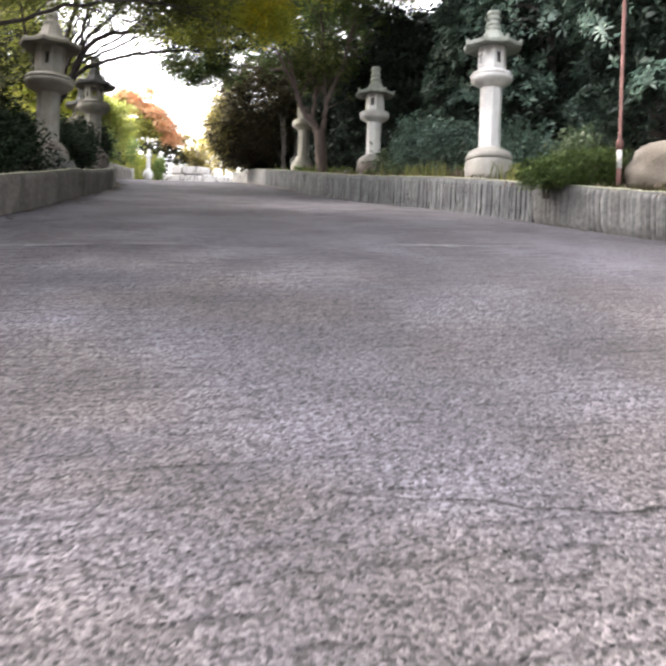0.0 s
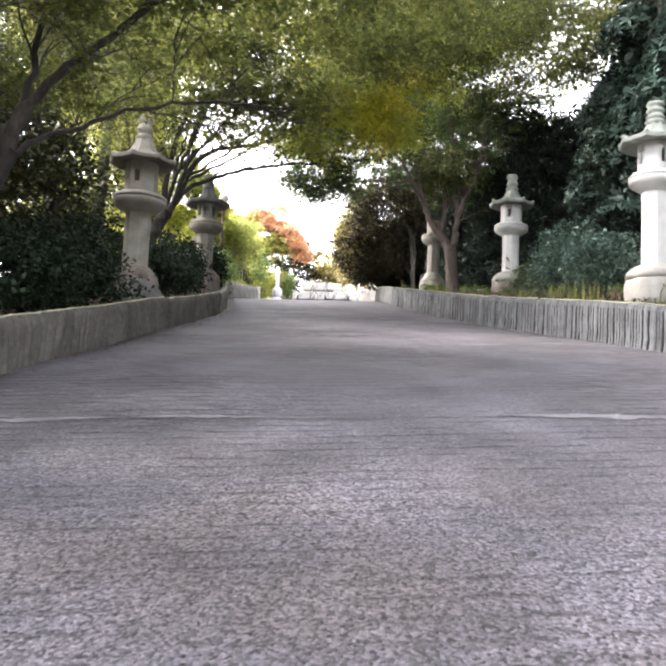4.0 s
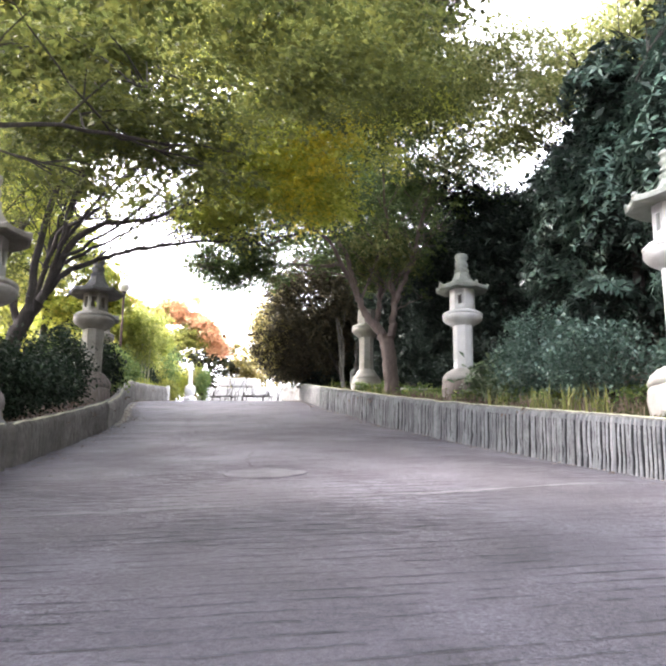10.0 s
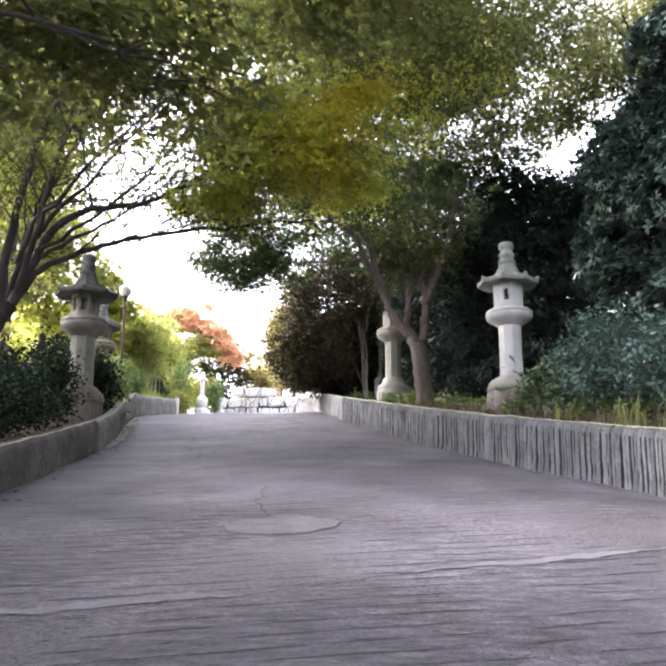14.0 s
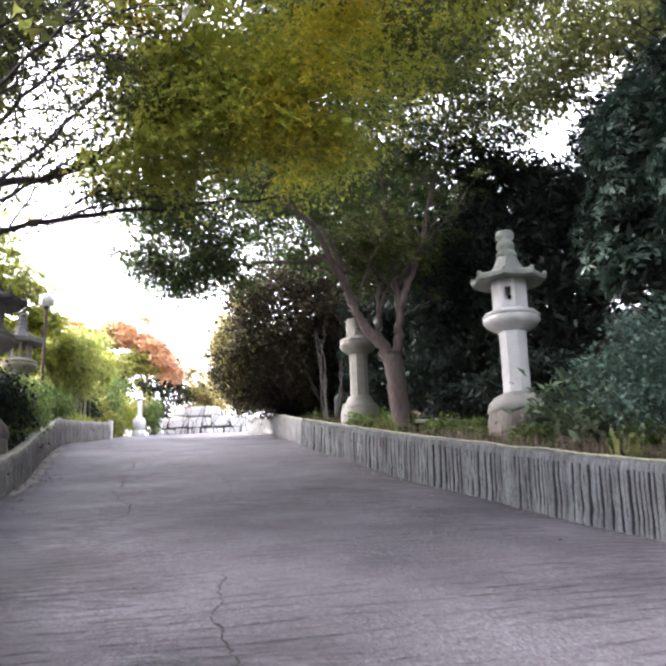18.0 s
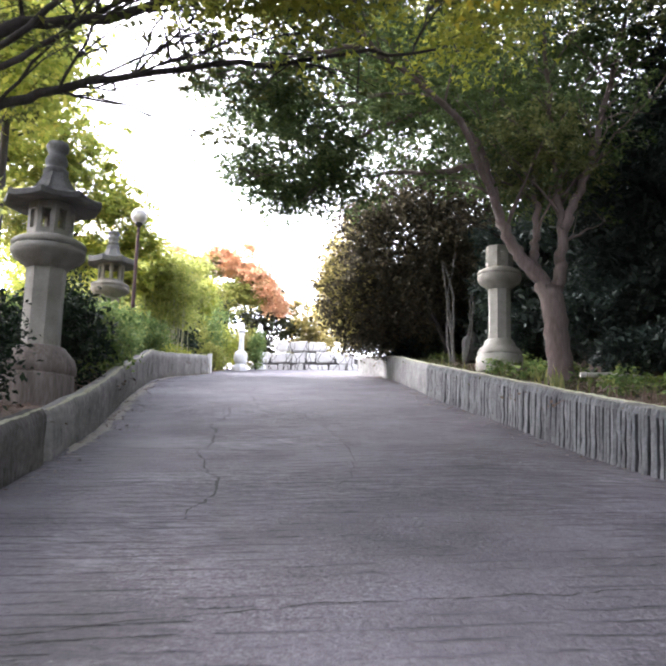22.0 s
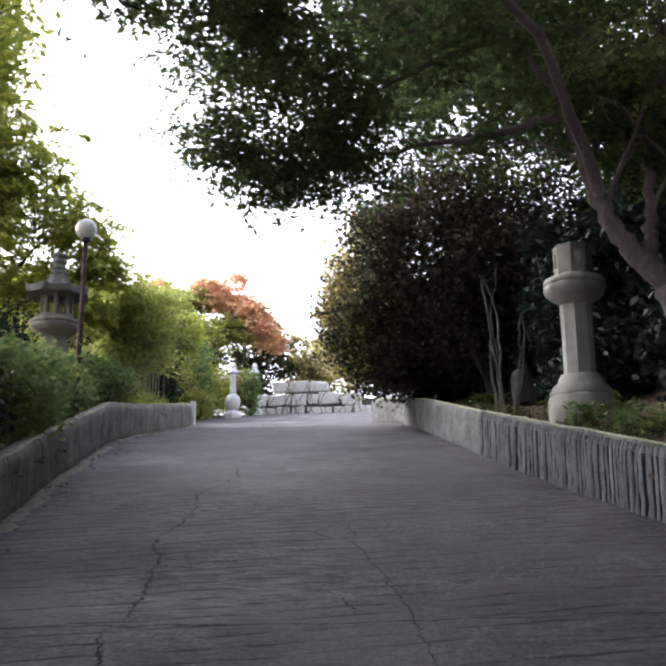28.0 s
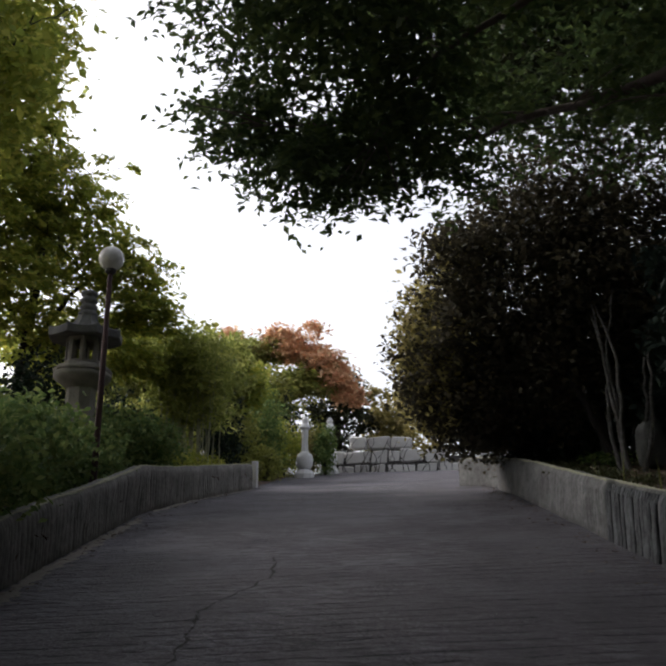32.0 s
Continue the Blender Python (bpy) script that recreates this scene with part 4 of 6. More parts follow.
# the maples on the left bank
tree("maple_tree", gz(-6.4, 12.7), ([gz(-6.4, 12.7, -0.2), (-6.05, 12.6, 4.1), (-5.65, 12.5, 5.0), (-5.38, 12.45, 5.6)], 0.17, 0.12),
     [([(-5.4, 12.45, 5.55), (-5.15, 12.4, 6.1), (-4.5, 12.3, 6.65), (-3.4, 12.1, 7.3), (-2.2, 11.9, 7.6), (-0.6, 11.6, 7.7)], 0.085, 0.015),
      ([(-5.36, 12.48, 5.55), (-4.9, 12.6, 5.85), (-3.85, 12.7, 6.2), (-3.0, 13.6, 6.6), (-2.0, 15.4, 7.2)], 0.045, 0.01),
      ([(-5.5, 12.5, 5.3), (-5.5, 13.0, 6.4), (-5.0, 14.4, 7.8), (-3.8, 16.0, 8.6), (-2.2, 17.2, 8.9)], 0.07, 0.015),
      ([(-5.4, 12.4, 5.5), (-5.3, 11.2, 6.6), (-4.6, 9.8, 7.4), (-3.0, 8.6, 7.6)], 0.07, 0.015),
      ([(-5.8, 12.5, 4.8), (-6.7, 12.8, 6.2), (-7.4, 13.6, 7.6)], 0.075, 0.018),
      ([(-5.36, 12.4, 5.6), (-5.1, 12.4, 6.8), (-4.8, 12.0, 8.6)], 0.075, 0.015)],
     {M_MAPLE: [(-4.6, 12.2, 7.6, 1.6, 1.8, 0.5, 7200), (-2.6, 12.0, 7.7, 1.8, 1.6, 0.5, 9000), (-0.7, 11.7, 7.8, 1.5, 1.4, 0.45, 7200), (0.5, 12.6, 8.2, 1.1, 1.2, 0.4, 4000), (-3.6, 15.0, 8.2, 1.8, 1.6, 0.5, 8100), (-1.8, 16.8, 8.9, 1.8, 1.5, 0.5, 8100),
                (-3.6, 9.4, 7.7, 1.8, 1.6, 0.5, 7200), (-7.4, 13.4, 7.6, 1.8, 2.2, 1.2, 10800), (-6.6, 11.0, 6.6, 1.4, 1.8, 1.0, 7200), (-5.2, 11.2, 8.6, 1.8, 2.0, 0.6, 7200), (-3.0, 14.8, 7.1, 1.2, 1.2, 0.35, 4500), (-0.6, 16.5, 9.5, 1.2, 1.3, 0.5, 3000), (-6.0, 15.2, 8.0, 1.4, 1.6, 0.8, 7200), (-1.6, 14.0, 8.4, 1.4, 1.3, 0.4, 5200)]},
     "leaning maple with thin branches, green leaves turning yellow", leaf_size=0.076, seed=22, spray=0.42, thin=0.1, per=55, tip_leaves=55, plates=True, lobed=True, shoots=8)
tree("maple_tree", gz(-7.7, 22.6), ([gz(-7.7, 22.6, -0.2), (-7.6, 22.5, 6.4), (-7.4, 22.5, 7.1), (-7.1, 22.5, 7.6)], 0.19, 0.14),
     [([(-7.15, 22.5, 7.5), (-6.7, 22.6, 8.15), (-5.9, 22.7, 8.55), (-5.0, 22.8, 8.75), (-3.6, 23.0, 8.95), (-2.4, 23.2, 9.1)], 0.075, 0.012),
      ([(-7.1, 22.5, 7.55), (-6.3, 22.5, 8.95), (-5.0, 22.8, 9.35), (-3.6, 23.0, 10.2), (-2.0, 23.2, 10.9)], 0.085, 0.015),
      ([(-7.2, 22.4, 7.4), (-6.9, 22.0, 8.8), (-6.2, 21.4, 10.2), (-5.0, 20.8, 11.2), (-3.4, 20.4, 11.8)], 0.085, 0.015),
      ([(-7.4, 22.5, 7.1), (-7.9, 22.2, 8.6), (-8.2, 21.8, 10.4)], 0.08, 0.018),
      ([(-7.2, 22.5, 7.4), (-7.1, 22.9, 8.8), (-7.0, 23.2, 10.0)], 0.07, 0.015),
      ([(-7.0, 22.5, 7.7), (-6.4, 21.8, 8.6), (-5.2, 20.8, 9.2), (-3.8, 19.8, 9.6)], 0.06, 0.012),
      ([(-6.6, 22.3, 9.2), (-6.0, 22.0, 10.8), (-5.0, 21.8, 12.2)], 0.05, 0.012),
      ([(-7.0, 22.4, 8.2), (-6.5, 22.3, 9.4), (-6.1, 22.3, 10.4), (-5.7, 22.3, 11.8)], 0.05, 0.01),
      ([(-6.8, 22.4, 8.6), (-5.8, 22.3, 9.6), (-4.9, 22.3, 10.6), (-4.1, 22.3, 11.4)], 0.045, 0.01),
      ([(-6.7, 22.4, 8.4), (-5.5, 22.2, 9.0), (-4.6, 22.2, 9.9), (-3.7, 22.1, 10.8)], 0.04, 0.01),
      ([(-6.6, 22.4, 8.3), (-5.6, 22.3, 8.8), (-4.6, 22.3, 9.3), (-3.4, 22.3, 9.7)], 0.04, 0.009),
      ([(-6.7, 22.3, 8.6), (-6.0, 21.4, 9.6), (-5.3, 20.8, 10.2), (-4.4, 20.2, 10.6)], 0.04, 0.009)],
     {M_MAPLE: [(-0.6, 20.4, 10.6, 1.4, 1.4, 0.5, 6100), (-4.6, 20.4, 11.4, 1.6, 1.6, 0.6, 4700), (-8.2, 21.6, 10.2, 1.6, 2.0, 1.5, 7000), (-8.6, 23.6, 9.0, 1.3, 1.6, 1.2, 4700),
                (-1.0, 18.6, 10.2, 1.4, 1.3, 0.5, 5400), (-6.2, 21.8, 9.7, 1.3, 1.5, 0.5, 2400), (-6.9, 19.6, 9.6, 1.0, 1.3, 1.0, 3500), (-5.6, 20.6, 10.6, 1.4, 1.2, 0.5, 2400), (-3.4, 21.4, 9.5, 0.8, 0.8, 0.3, 2200), (0.5, 21.0, 11.2, 1.0, 1.2, 0.5, 1900)],
      M_MAPLE_LIGHT: [(-3.2, 22.6, 10.9, 1.7, 1.7, 0.6, 5600), (-1.6, 22.2, 10.8, 1.5, 1.6, 0.6, 6000), (-2.6, 19.8, 10.6, 1.6, 1.6, 0.6, 5600), (-2.2, 24.4, 10.2, 1.0, 1.2, 0.45, 3500), (0.2, 22.8, 11.6, 1.2, 1.4, 0.6, 3000), (-3.1, 21.5, 9.25, 0.9, 0.8, 0.4, 5500), (-2.3, 21.5, 9.6, 0.9, 0.8, 0.5, 6000), (-3.2, 21.4, 10.0, 0.9, 0.8, 0.4, 4200), (-3.6, 21.8, 8.95, 0.7, 0.7, 0.25, 2600), (-1.7, 21.6, 9.2, 0.6, 0.7, 0.4, 2600)],
      M_MAPLE_GOLD: [(-2.2, 21.2, 9.25, 0.5, 0.5, 0.42, 1300), (-1.9, 21.2, 9.75, 0.5, 0.5, 0.4, 1100), (-1.4, 21.1, 10.3, 0.5, 0.5, 0.3, 1200), (-3.6, 21.2, 10.4, 0.4, 0.4, 0.25, 700)]},
     "maple with fanned bare limbs and yellowing leaves over the path", leaf_size=0.066, seed=23, spray=0.4, thin=0.1, per=50, tip_leaves=50, shoots=12, reach=1.15, plates=True, lobed=True)


# a third maple, out of view, added to shade the left wall
tree("maple_tree", gz(-7.2, 5.6), ([gz(-7.2, 5.6, -0.2), (-7.0, 5.7, 4.0), (-6.4, 5.8, 5.6)], 0.2, 0.13),
     [([(-6.5, 5.8, 5.4), (-5.6, 6.2, 6.6), (-4.4, 6.8, 7.6), (-3.2, 7.2, 8.0)], 0.09, 0.016), ([(-6.5, 5.8, 5.5), (-6.0, 4.8, 6.8), (-5.0, 3.8, 7.6)], 0.09, 0.016), ([(-6.6, 5.8, 5.2), (-7.4, 6.8, 6.8), (-7.6, 8.2, 8.2)], 0.09, 0.018), ([(-6.5, 5.8, 5.5), (-6.2, 6.2, 7.4), (-5.8, 6.6, 9.0)], 0.08, 0.016)],
     {M_MAPLE: [(-5.4, 6.4, 7.6, 1.8, 1.8, 0.6, 7000), (-3.8, 7.4, 8.0, 1.4, 1.5, 0.5, 5000), (-5.4, 4.2, 7.4, 1.6, 1.6, 0.6, 6000), (-7.4, 7.6, 8.0, 1.8, 2.0, 1.0, 8000), (-6.2, 6.4, 9.0, 1.8, 1.8, 0.6, 6000), (-7.6, 4.4, 7.0, 1.6, 1.8, 1.0, 7000), (-5.6, 8.8, 7.8, 1.5, 1.4, 0.5, 5000)]},
     "leaning maple with green leaves at the foot of the path", leaf_size=0.085, seed=29, spray=0.42, thin=0.1, per=55, tip_leaves=40, plates=True, lobed=True, shoots=6)


# ---- evergreens on the hillside at the right ----
def rosettes(clumps, size, rng, per=9):
    """Whorls of long leaves that face outward on ellipsoids (x, y, z, rx, ry, rz, whorls)."""
    out = []
    for x, y, z, rx, ry, rz, m in clumps:
        m = max(1, int(m))
        d = rng.normal(size=(m, 3))
        d[:, 2] = np.where(d[:, 2] < -0.4, -d[:, 2], d[:, 2])
        d /= np.linalg.norm(d, axis=1)[:, None]
        c = np.array([x, y, z]) + d * (rng.uniform(0.62, 1.04, (m, 1)) ** 0.6) * np.array([rx, ry, rz])
        ax = d + rng.normal(size=(m, 3)) * 0.3 + np.array([0, 0, 0.55])
        ax /= np.linalg.norm(ax, axis=1)[:, None]
        e1 = np.cross(ax, rng.normal(size=(m, 3)))
        e1 /= np.linalg.norm(e1, axis=1)[:, None]
        e2 = np.cross(ax, e1)
        big = size * rng.uniform(0.7, 1.25, m)
        for k in range(per):
            a = 2 * math.pi * k / per + rng.uniform(-0.3, 0.3, m)
            rise = rng.uniform(-0.15, 0.75, m)
            way = e1 * np.cos(a)[:, None] + e2 * np.sin(a)[:, None] + ax * rise[:, None]
            way /= np.linalg.norm(way, axis=1)[:, None]
            side = np.cross(way, ax)
            side /= np.linalg.norm(side, axis=1)[:, None] + 1e-6
            ln = (big * rng.uniform(0.75, 1.15, m))[:, None]
            mid = c + way * ln * 0.55
            out.append(np.stack([c + way * ln * 0.06, mid + side * ln * 0.14, c + way * ln - ax * ln * 0.22, mid - side * ln * 0.14], 1))
    return np.concatenate(out)


def evergreen(x, y, rx, ry, top, n, seed, leaf, label, size=0.18, low=0.0, name="evergreen_tree", whorled=False):
    z = ground_z(x, y)
    zc, rz, rr = (z + low + top) / 2, (top - z - low) / 2, random.Random(seed)
    cl = [(x, y, zc, rx * 0.9, ry * 0.9, rz * 0.95, n * 0.6)]
    cl += [(x + rr.uniform(-1, 0.7) * rx * 0.75, y + rr.uniform(-0.85, 0.85) * ry, zc + rr.uniform(-0.85, 0.85) * rz, rx * rr.uniform(0.3, 0.5), ry * rr.uniform(0.3, 0.5), rz * rr.uniform(0.12, 0.26), n * 0.04) for _ in range(10)]
    limbs = []
    for k in range(4):
        h = z + (top - z) * (0.25 + 0.17 * k)
        a = rr.uniform(0, 6.28)
        limbs.append(([(x, y, h), (x + 0.5 * rx * math.cos(a), y + 0.5 * ry * math.sin(a), h + 0.4), (x + 0.9 * rx * math.cos(a), y + 0.9 * ry * math.sin(a), h + 0.6)], 0.05, 0.012))
    # whorled crowns get a near-black inside, the shade between leaves put in colour
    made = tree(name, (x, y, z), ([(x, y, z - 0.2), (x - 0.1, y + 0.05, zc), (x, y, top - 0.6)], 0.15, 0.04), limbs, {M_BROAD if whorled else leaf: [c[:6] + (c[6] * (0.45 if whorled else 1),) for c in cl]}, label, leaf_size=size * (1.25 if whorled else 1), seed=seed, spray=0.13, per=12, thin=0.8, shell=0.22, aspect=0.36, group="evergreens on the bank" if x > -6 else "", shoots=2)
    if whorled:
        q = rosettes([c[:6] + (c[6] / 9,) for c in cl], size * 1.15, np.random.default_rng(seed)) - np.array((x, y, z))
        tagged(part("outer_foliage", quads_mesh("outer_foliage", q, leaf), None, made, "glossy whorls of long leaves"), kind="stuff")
    return made


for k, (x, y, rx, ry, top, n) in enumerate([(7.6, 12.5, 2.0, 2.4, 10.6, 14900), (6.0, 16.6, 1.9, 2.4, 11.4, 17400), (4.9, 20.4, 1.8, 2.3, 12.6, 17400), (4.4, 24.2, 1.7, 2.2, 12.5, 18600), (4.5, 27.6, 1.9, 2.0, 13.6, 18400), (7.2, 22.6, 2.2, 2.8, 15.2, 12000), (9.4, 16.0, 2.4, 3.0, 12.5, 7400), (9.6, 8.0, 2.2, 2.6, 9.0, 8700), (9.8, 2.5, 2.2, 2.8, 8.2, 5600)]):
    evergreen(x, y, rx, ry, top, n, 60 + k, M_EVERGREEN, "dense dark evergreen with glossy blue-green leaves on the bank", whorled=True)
# the three tallest here, at x above 7, are added to block sky
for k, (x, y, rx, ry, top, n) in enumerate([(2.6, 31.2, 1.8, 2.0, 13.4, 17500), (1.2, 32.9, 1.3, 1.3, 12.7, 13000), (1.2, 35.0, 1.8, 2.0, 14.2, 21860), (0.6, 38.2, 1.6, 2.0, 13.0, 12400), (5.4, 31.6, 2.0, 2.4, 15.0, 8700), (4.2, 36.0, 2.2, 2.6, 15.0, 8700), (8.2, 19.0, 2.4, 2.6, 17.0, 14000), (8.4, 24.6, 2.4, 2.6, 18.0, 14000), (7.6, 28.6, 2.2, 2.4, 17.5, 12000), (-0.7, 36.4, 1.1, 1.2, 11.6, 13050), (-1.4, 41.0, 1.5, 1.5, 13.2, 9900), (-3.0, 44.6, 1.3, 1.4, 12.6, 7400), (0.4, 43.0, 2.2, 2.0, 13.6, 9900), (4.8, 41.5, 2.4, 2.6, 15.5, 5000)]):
    # leaf colour carries the deep shade of this side
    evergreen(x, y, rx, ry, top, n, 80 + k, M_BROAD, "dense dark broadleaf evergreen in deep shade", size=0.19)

# added trees that keep sky and sun off the left wall and path
for k, (x, y, rx, ry, top, n) in enumerate([(-8.6, 7.4, 1.6, 2.0, 10.8, 7000), (-9.4, 11.0, 1.7, 2.1, 12.2, 7500), (-9.6, 15.6, 1.6, 2.1, 12.8, 6500)]):
    evergreen(x, y, rx, ry, top, n, 100 + k, M_BROAD, "dark broadleaf tree behind the clipped hedge", size=0.2)

# added tall tree: its unseen crown roofs the path to darken it
tall_x, tall_y = 7.0, 23.0
tree("shade_roof_tree", gz(tall_x, tall_y), ([gz(tall_x, tall_y, -0.2), (6.8, 23.2, 12.0), (6.2, 23.6, 16.2)], 0.26, 0.14),
     [([(6.3, 23.5, 15.6), (3.0, 23.0, 17.4), (-1.0, 23.2, 18.0), (-4.5, 23.6, 18.4)], 0.12, 0.03), ([(-0.4, 23.2, 17.95), (-0.9, 26.0, 18.6), (-1.4, 29.0, 18.6), (-1.6, 32.0, 18.4)], 0.08, 0.03), ([(-0.6, 23.1, 17.9), (-2.0, 21.2, 16.9), (-4.0, 19.4, 15.8), (-6.4, 18.2, 15.0)], 0.06, 0.02), ([(6.2, 23.6, 15.8), (6.0, 24.4, 16.8), (5.4, 25.0, 17.6)], 0.08, 0.03)],
     {M_WOODS: [(-5.0, 20.4, 15.6, 2.4, 2.2, 0.8, 5000), (-1.4, 19.4, 15.6, 2.4, 2.2, 0.8, 5000), (-4.2, 16.4, 15.2, 2.4, 2.2, 0.8, 4600), (-7.4, 18.0, 15.0, 2.2, 2.2, 0.8, 4600), (1.6, 21.4, 16.0, 2.0, 2.0, 0.8, 4000), (-4.6, 23.4, 18.6, 2.6, 2.4, 0.8, 5200), (-1.4, 23.0, 18.4, 2.6, 2.4, 0.8, 5200), (-5.2, 27.2, 18.8, 2.4, 2.4, 0.8, 5200), (-4.6, 19.8, 18.4, 2.2, 2.2, 0.8, 3000), (-4.4, 31.0, 18.8, 2.2, 1.8, 0.8, 4000), (-2.4, 25.6, 19.4, 2.4, 2.4, 0.8, 5000), (-1.6, 28.6, 18.6, 2.4, 2.2, 0.8, 4200), (0.0, 30.4, 19.2, 1.6, 1.6, 0.8, 3000), (5.9, 24.2, 16.2, 1.5, 1.6, 1.6, 3500), (-0.6, 31.6, 18.4, 2.4, 2.0, 0.8, 3400), (-2.0, 34.0, 18.4, 2.2, 2.2, 0.8, 3400), (1.2, 34.4, 18.0, 1.8, 1.8, 0.8, 2600), (-3.0, 24.4, 15.4, 2.3, 1.6, 0.6, 3600), (-0.6, 24.2, 15.6, 2.0, 1.6, 0.6, 3200), (-5.4, 24.2, 15.6, 2.0, 1.6, 0.6, 3200), (4.6, 22.5, 16.4, 1.7, 2.0, 1.0, 4200), (4.8, 19.4, 15.4, 1.5, 1.8, 1.0, 3600), (-3.2, 35.6, 15.7, 2.2, 2.0, 0.7, 4200), (-0.8, 37.6, 15.6, 2.2, 2.2, 0.8, 4200), (-3.4, 38.8, 16.0, 1.6, 1.6, 0.6, 2400), (-4.6, 33.4, 16.4, 1.8, 1.8, 0.6, 3000), (-7.6, 27.4, 16.8, 2.2, 2.2, 0.6, 4200), (-8.0, 23.2, 16.0, 2.0, 2.0, 0.6, 3600), (-4.6, 27.6, 16.9, 2.2, 2.0, 0.6, 3600)]},
     "tall dark broadleaf tree whose high crown roofs the path", leaf_size=0.22, seed=27, spray=0.3, per=16, thin=0.4, shell=0.45)

# a thin-crowned tree above the evergreens
tree("thin_crowned_tree", gz(6.4, 31.0), ([gz(6.4, 31.0, -0.2), (6.0, 31.0, 13.0), (5.4, 31.0, 15.6)], 0.16, 0.08),
     [([(5.5, 31.0, 15.2), (4.4, 30.8, 16.0), (3.2, 30.6, 16.4)], 0.06, 0.014), ([(5.6, 31.0, 14.6), (4.8, 29.8, 15.6), (4.2, 28.6, 16.2)], 0.06, 0.014), ([(5.5, 31.0, 15.4), (5.8, 30.6, 17.0), (6.2, 30.0, 18.2)], 0.06, 0.014), ([(5.8, 31.0, 14.0), (4.4, 31.4, 14.6), (3.0, 31.4, 14.8)], 0.05, 0.012)],
     {M_OLIVEGREEN: [(4.3, 30.8, 16.0, 1.6, 1.6, 0.9, 3800), (3.0, 31.2, 15.0, 1.3, 1.4, 0.8, 3000), (5.6, 30.0, 16.8, 1.6, 1.6, 1.0, 4400), (6.4, 28.4, 16.8, 1.6, 1.6, 1.2, 4800), (5.0, 29.0, 15.0, 1.4, 1.4, 0.9, 3000)]},
     "thin-crowned tree with small olive leaves above the evergreens", leaf_size=0.13, seed=28, spray=0.22, per=12, thin=0.6, shell=0.4, tip_leaves=24, shoots=8)

# the bronze-leaved tree by the crest, with several dark stems
tree("bronze_tree", gz(-2.3, 38.4), ([gz(-2.3, 38.4, -0.2), (-2.5, 38.4, 9.6), (-2.8, 38.5, 11.4)], 0.12, 0.05),
     [([gz(-2.2, 38.3, -0.1), (-2.7, 38.0, 9.6), (-3.4, 37.9, 11.2), (-3.8, 38.0, 12.4)], 0.08, 0.015), ([gz(-2.1, 38.5, -0.1), (-1.8, 38.6, 9.8), (-1.4, 38.8, 11.6)], 0.08, 0.02), ([(-2.5, 38.4, 9.6), (-3.6, 38.5, 10.2), (-4.6, 38.6, 10.6)], 0.05, 0.012)],
     {M_BROWN: [(-3.4, 38.6, 11.7, 1.6, 1.6, 1.7, 14400), (-4.6, 38.8, 10.7, 1.05, 1.3, 1.4, 8600), (-3.2, 38.6, 13.0, 1.3, 1.4, 0.8, 4200), (-1.6, 38.8, 12.0, 1.6, 1.8, 1.9, 15800), (-3.0, 38.8, 10.4, 1.3, 1.4, 1.1, 7900), (-4.2, 40.6, 10.2, 1.1, 1.2, 1.0, 5800), (-4.5, 40.0, 9.6, 0.8, 1.0, 0.5, 2500), (-2.7, 38.4, 13.9, 1.3, 1.2, 0.6, 1600), (-1.2, 38.0, 14.2, 1.4, 1.2, 0.6, 1900), (-4.6, 38.0, 12.3, 0.7, 0.8, 0.5, 1400), (-5.3, 38.8, 10.0, 0.5, 0.7, 0.5, 1000)],
      # lighter olive clumps on the left side paint the light that falls there
      M_OLIVE: [(-5.0, 38.4, 10.6, 0.6, 0.7, 1.0, 800), (-5.3, 39.4, 11.2, 0.55, 0.9, 1.2, 5500), (-5.2, 41.4, 10.9, 0.6, 0.9, 1.3, 6000), (-5.4, 40.2, 10.2, 0.4, 0.7, 0.8, 2500), (-4.6, 38.8, 12.5, 0.6, 0.6, 0.5, 1500)]},
     "rounded many-stemmed tree with bronze and olive leaves beside the crest", leaf_size=0.115, seed=24, spray=0.18, per=16, thin=0.8, shell=0.3, tip_leaves=20)

# pale peeling stems and a pale stone in the shade
pale = thing("pale_stemmed_shrub", -2.15, 37.0, ground_z(-2.15, 37.0), "leaning shrub with pale peeling stems, few leaves", "shrub")
rr = random.Random(7)
for k in range(6):
    a, b = rr.uniform(-0.35, 0.35), rr.uniform(-0.25, 0.25)
    c = curve_points([(a * 0.5, b * 0.5, -0.1), (a, b, 0.9), (a * 1.3 + rr.uniform(-0.1, 0.1), b, 1.7), (a * 1.5 + rr.uniform(-0.2, 0.2), b, rr.uniform(2.1, 2.8))], 5, 0.025, rr)
    v, f = tube(c, [0.04 - 0.028 * i / (len(c) - 1) for i in range(len(c))], 7)
    part("stem", mesh_of("stem", v, f, M_PALE_BARK), None, pale)


def boulder(name, x, y, z, rx, ry, rz, label, mat, seed, category="rock"):
    bm = bmesh.new()
    bmesh.ops.create_icosphere(bm, subdivisions=4, radius=1.0)
    for vv in bm.verts:
        p = vv.co
        k = 1 + 0.22 * noise.noise(p * 1.1 + Vector((seed, 0, 0))) + 0.07 * noise.noise(p * 3.2 + Vector((0, seed, 0))) + 0.02 * noise.noise(p * 9)
        vv.co = Vector((p.x * rx * k, p.y * ry * k, max(p.z, -0.5) * rz * k))
    me = bpy.data.meshes.new(name)
    bm.to_mesh(me)
    bm.free()
    me.materials.append(mat)
    me.polygons.foreach_set("use_smooth", [True] * len(me.polygons))
    ob = new(name, me)
    ob.matrix_basis = pose(x, y, z)
    return tagged(ob, label, category)


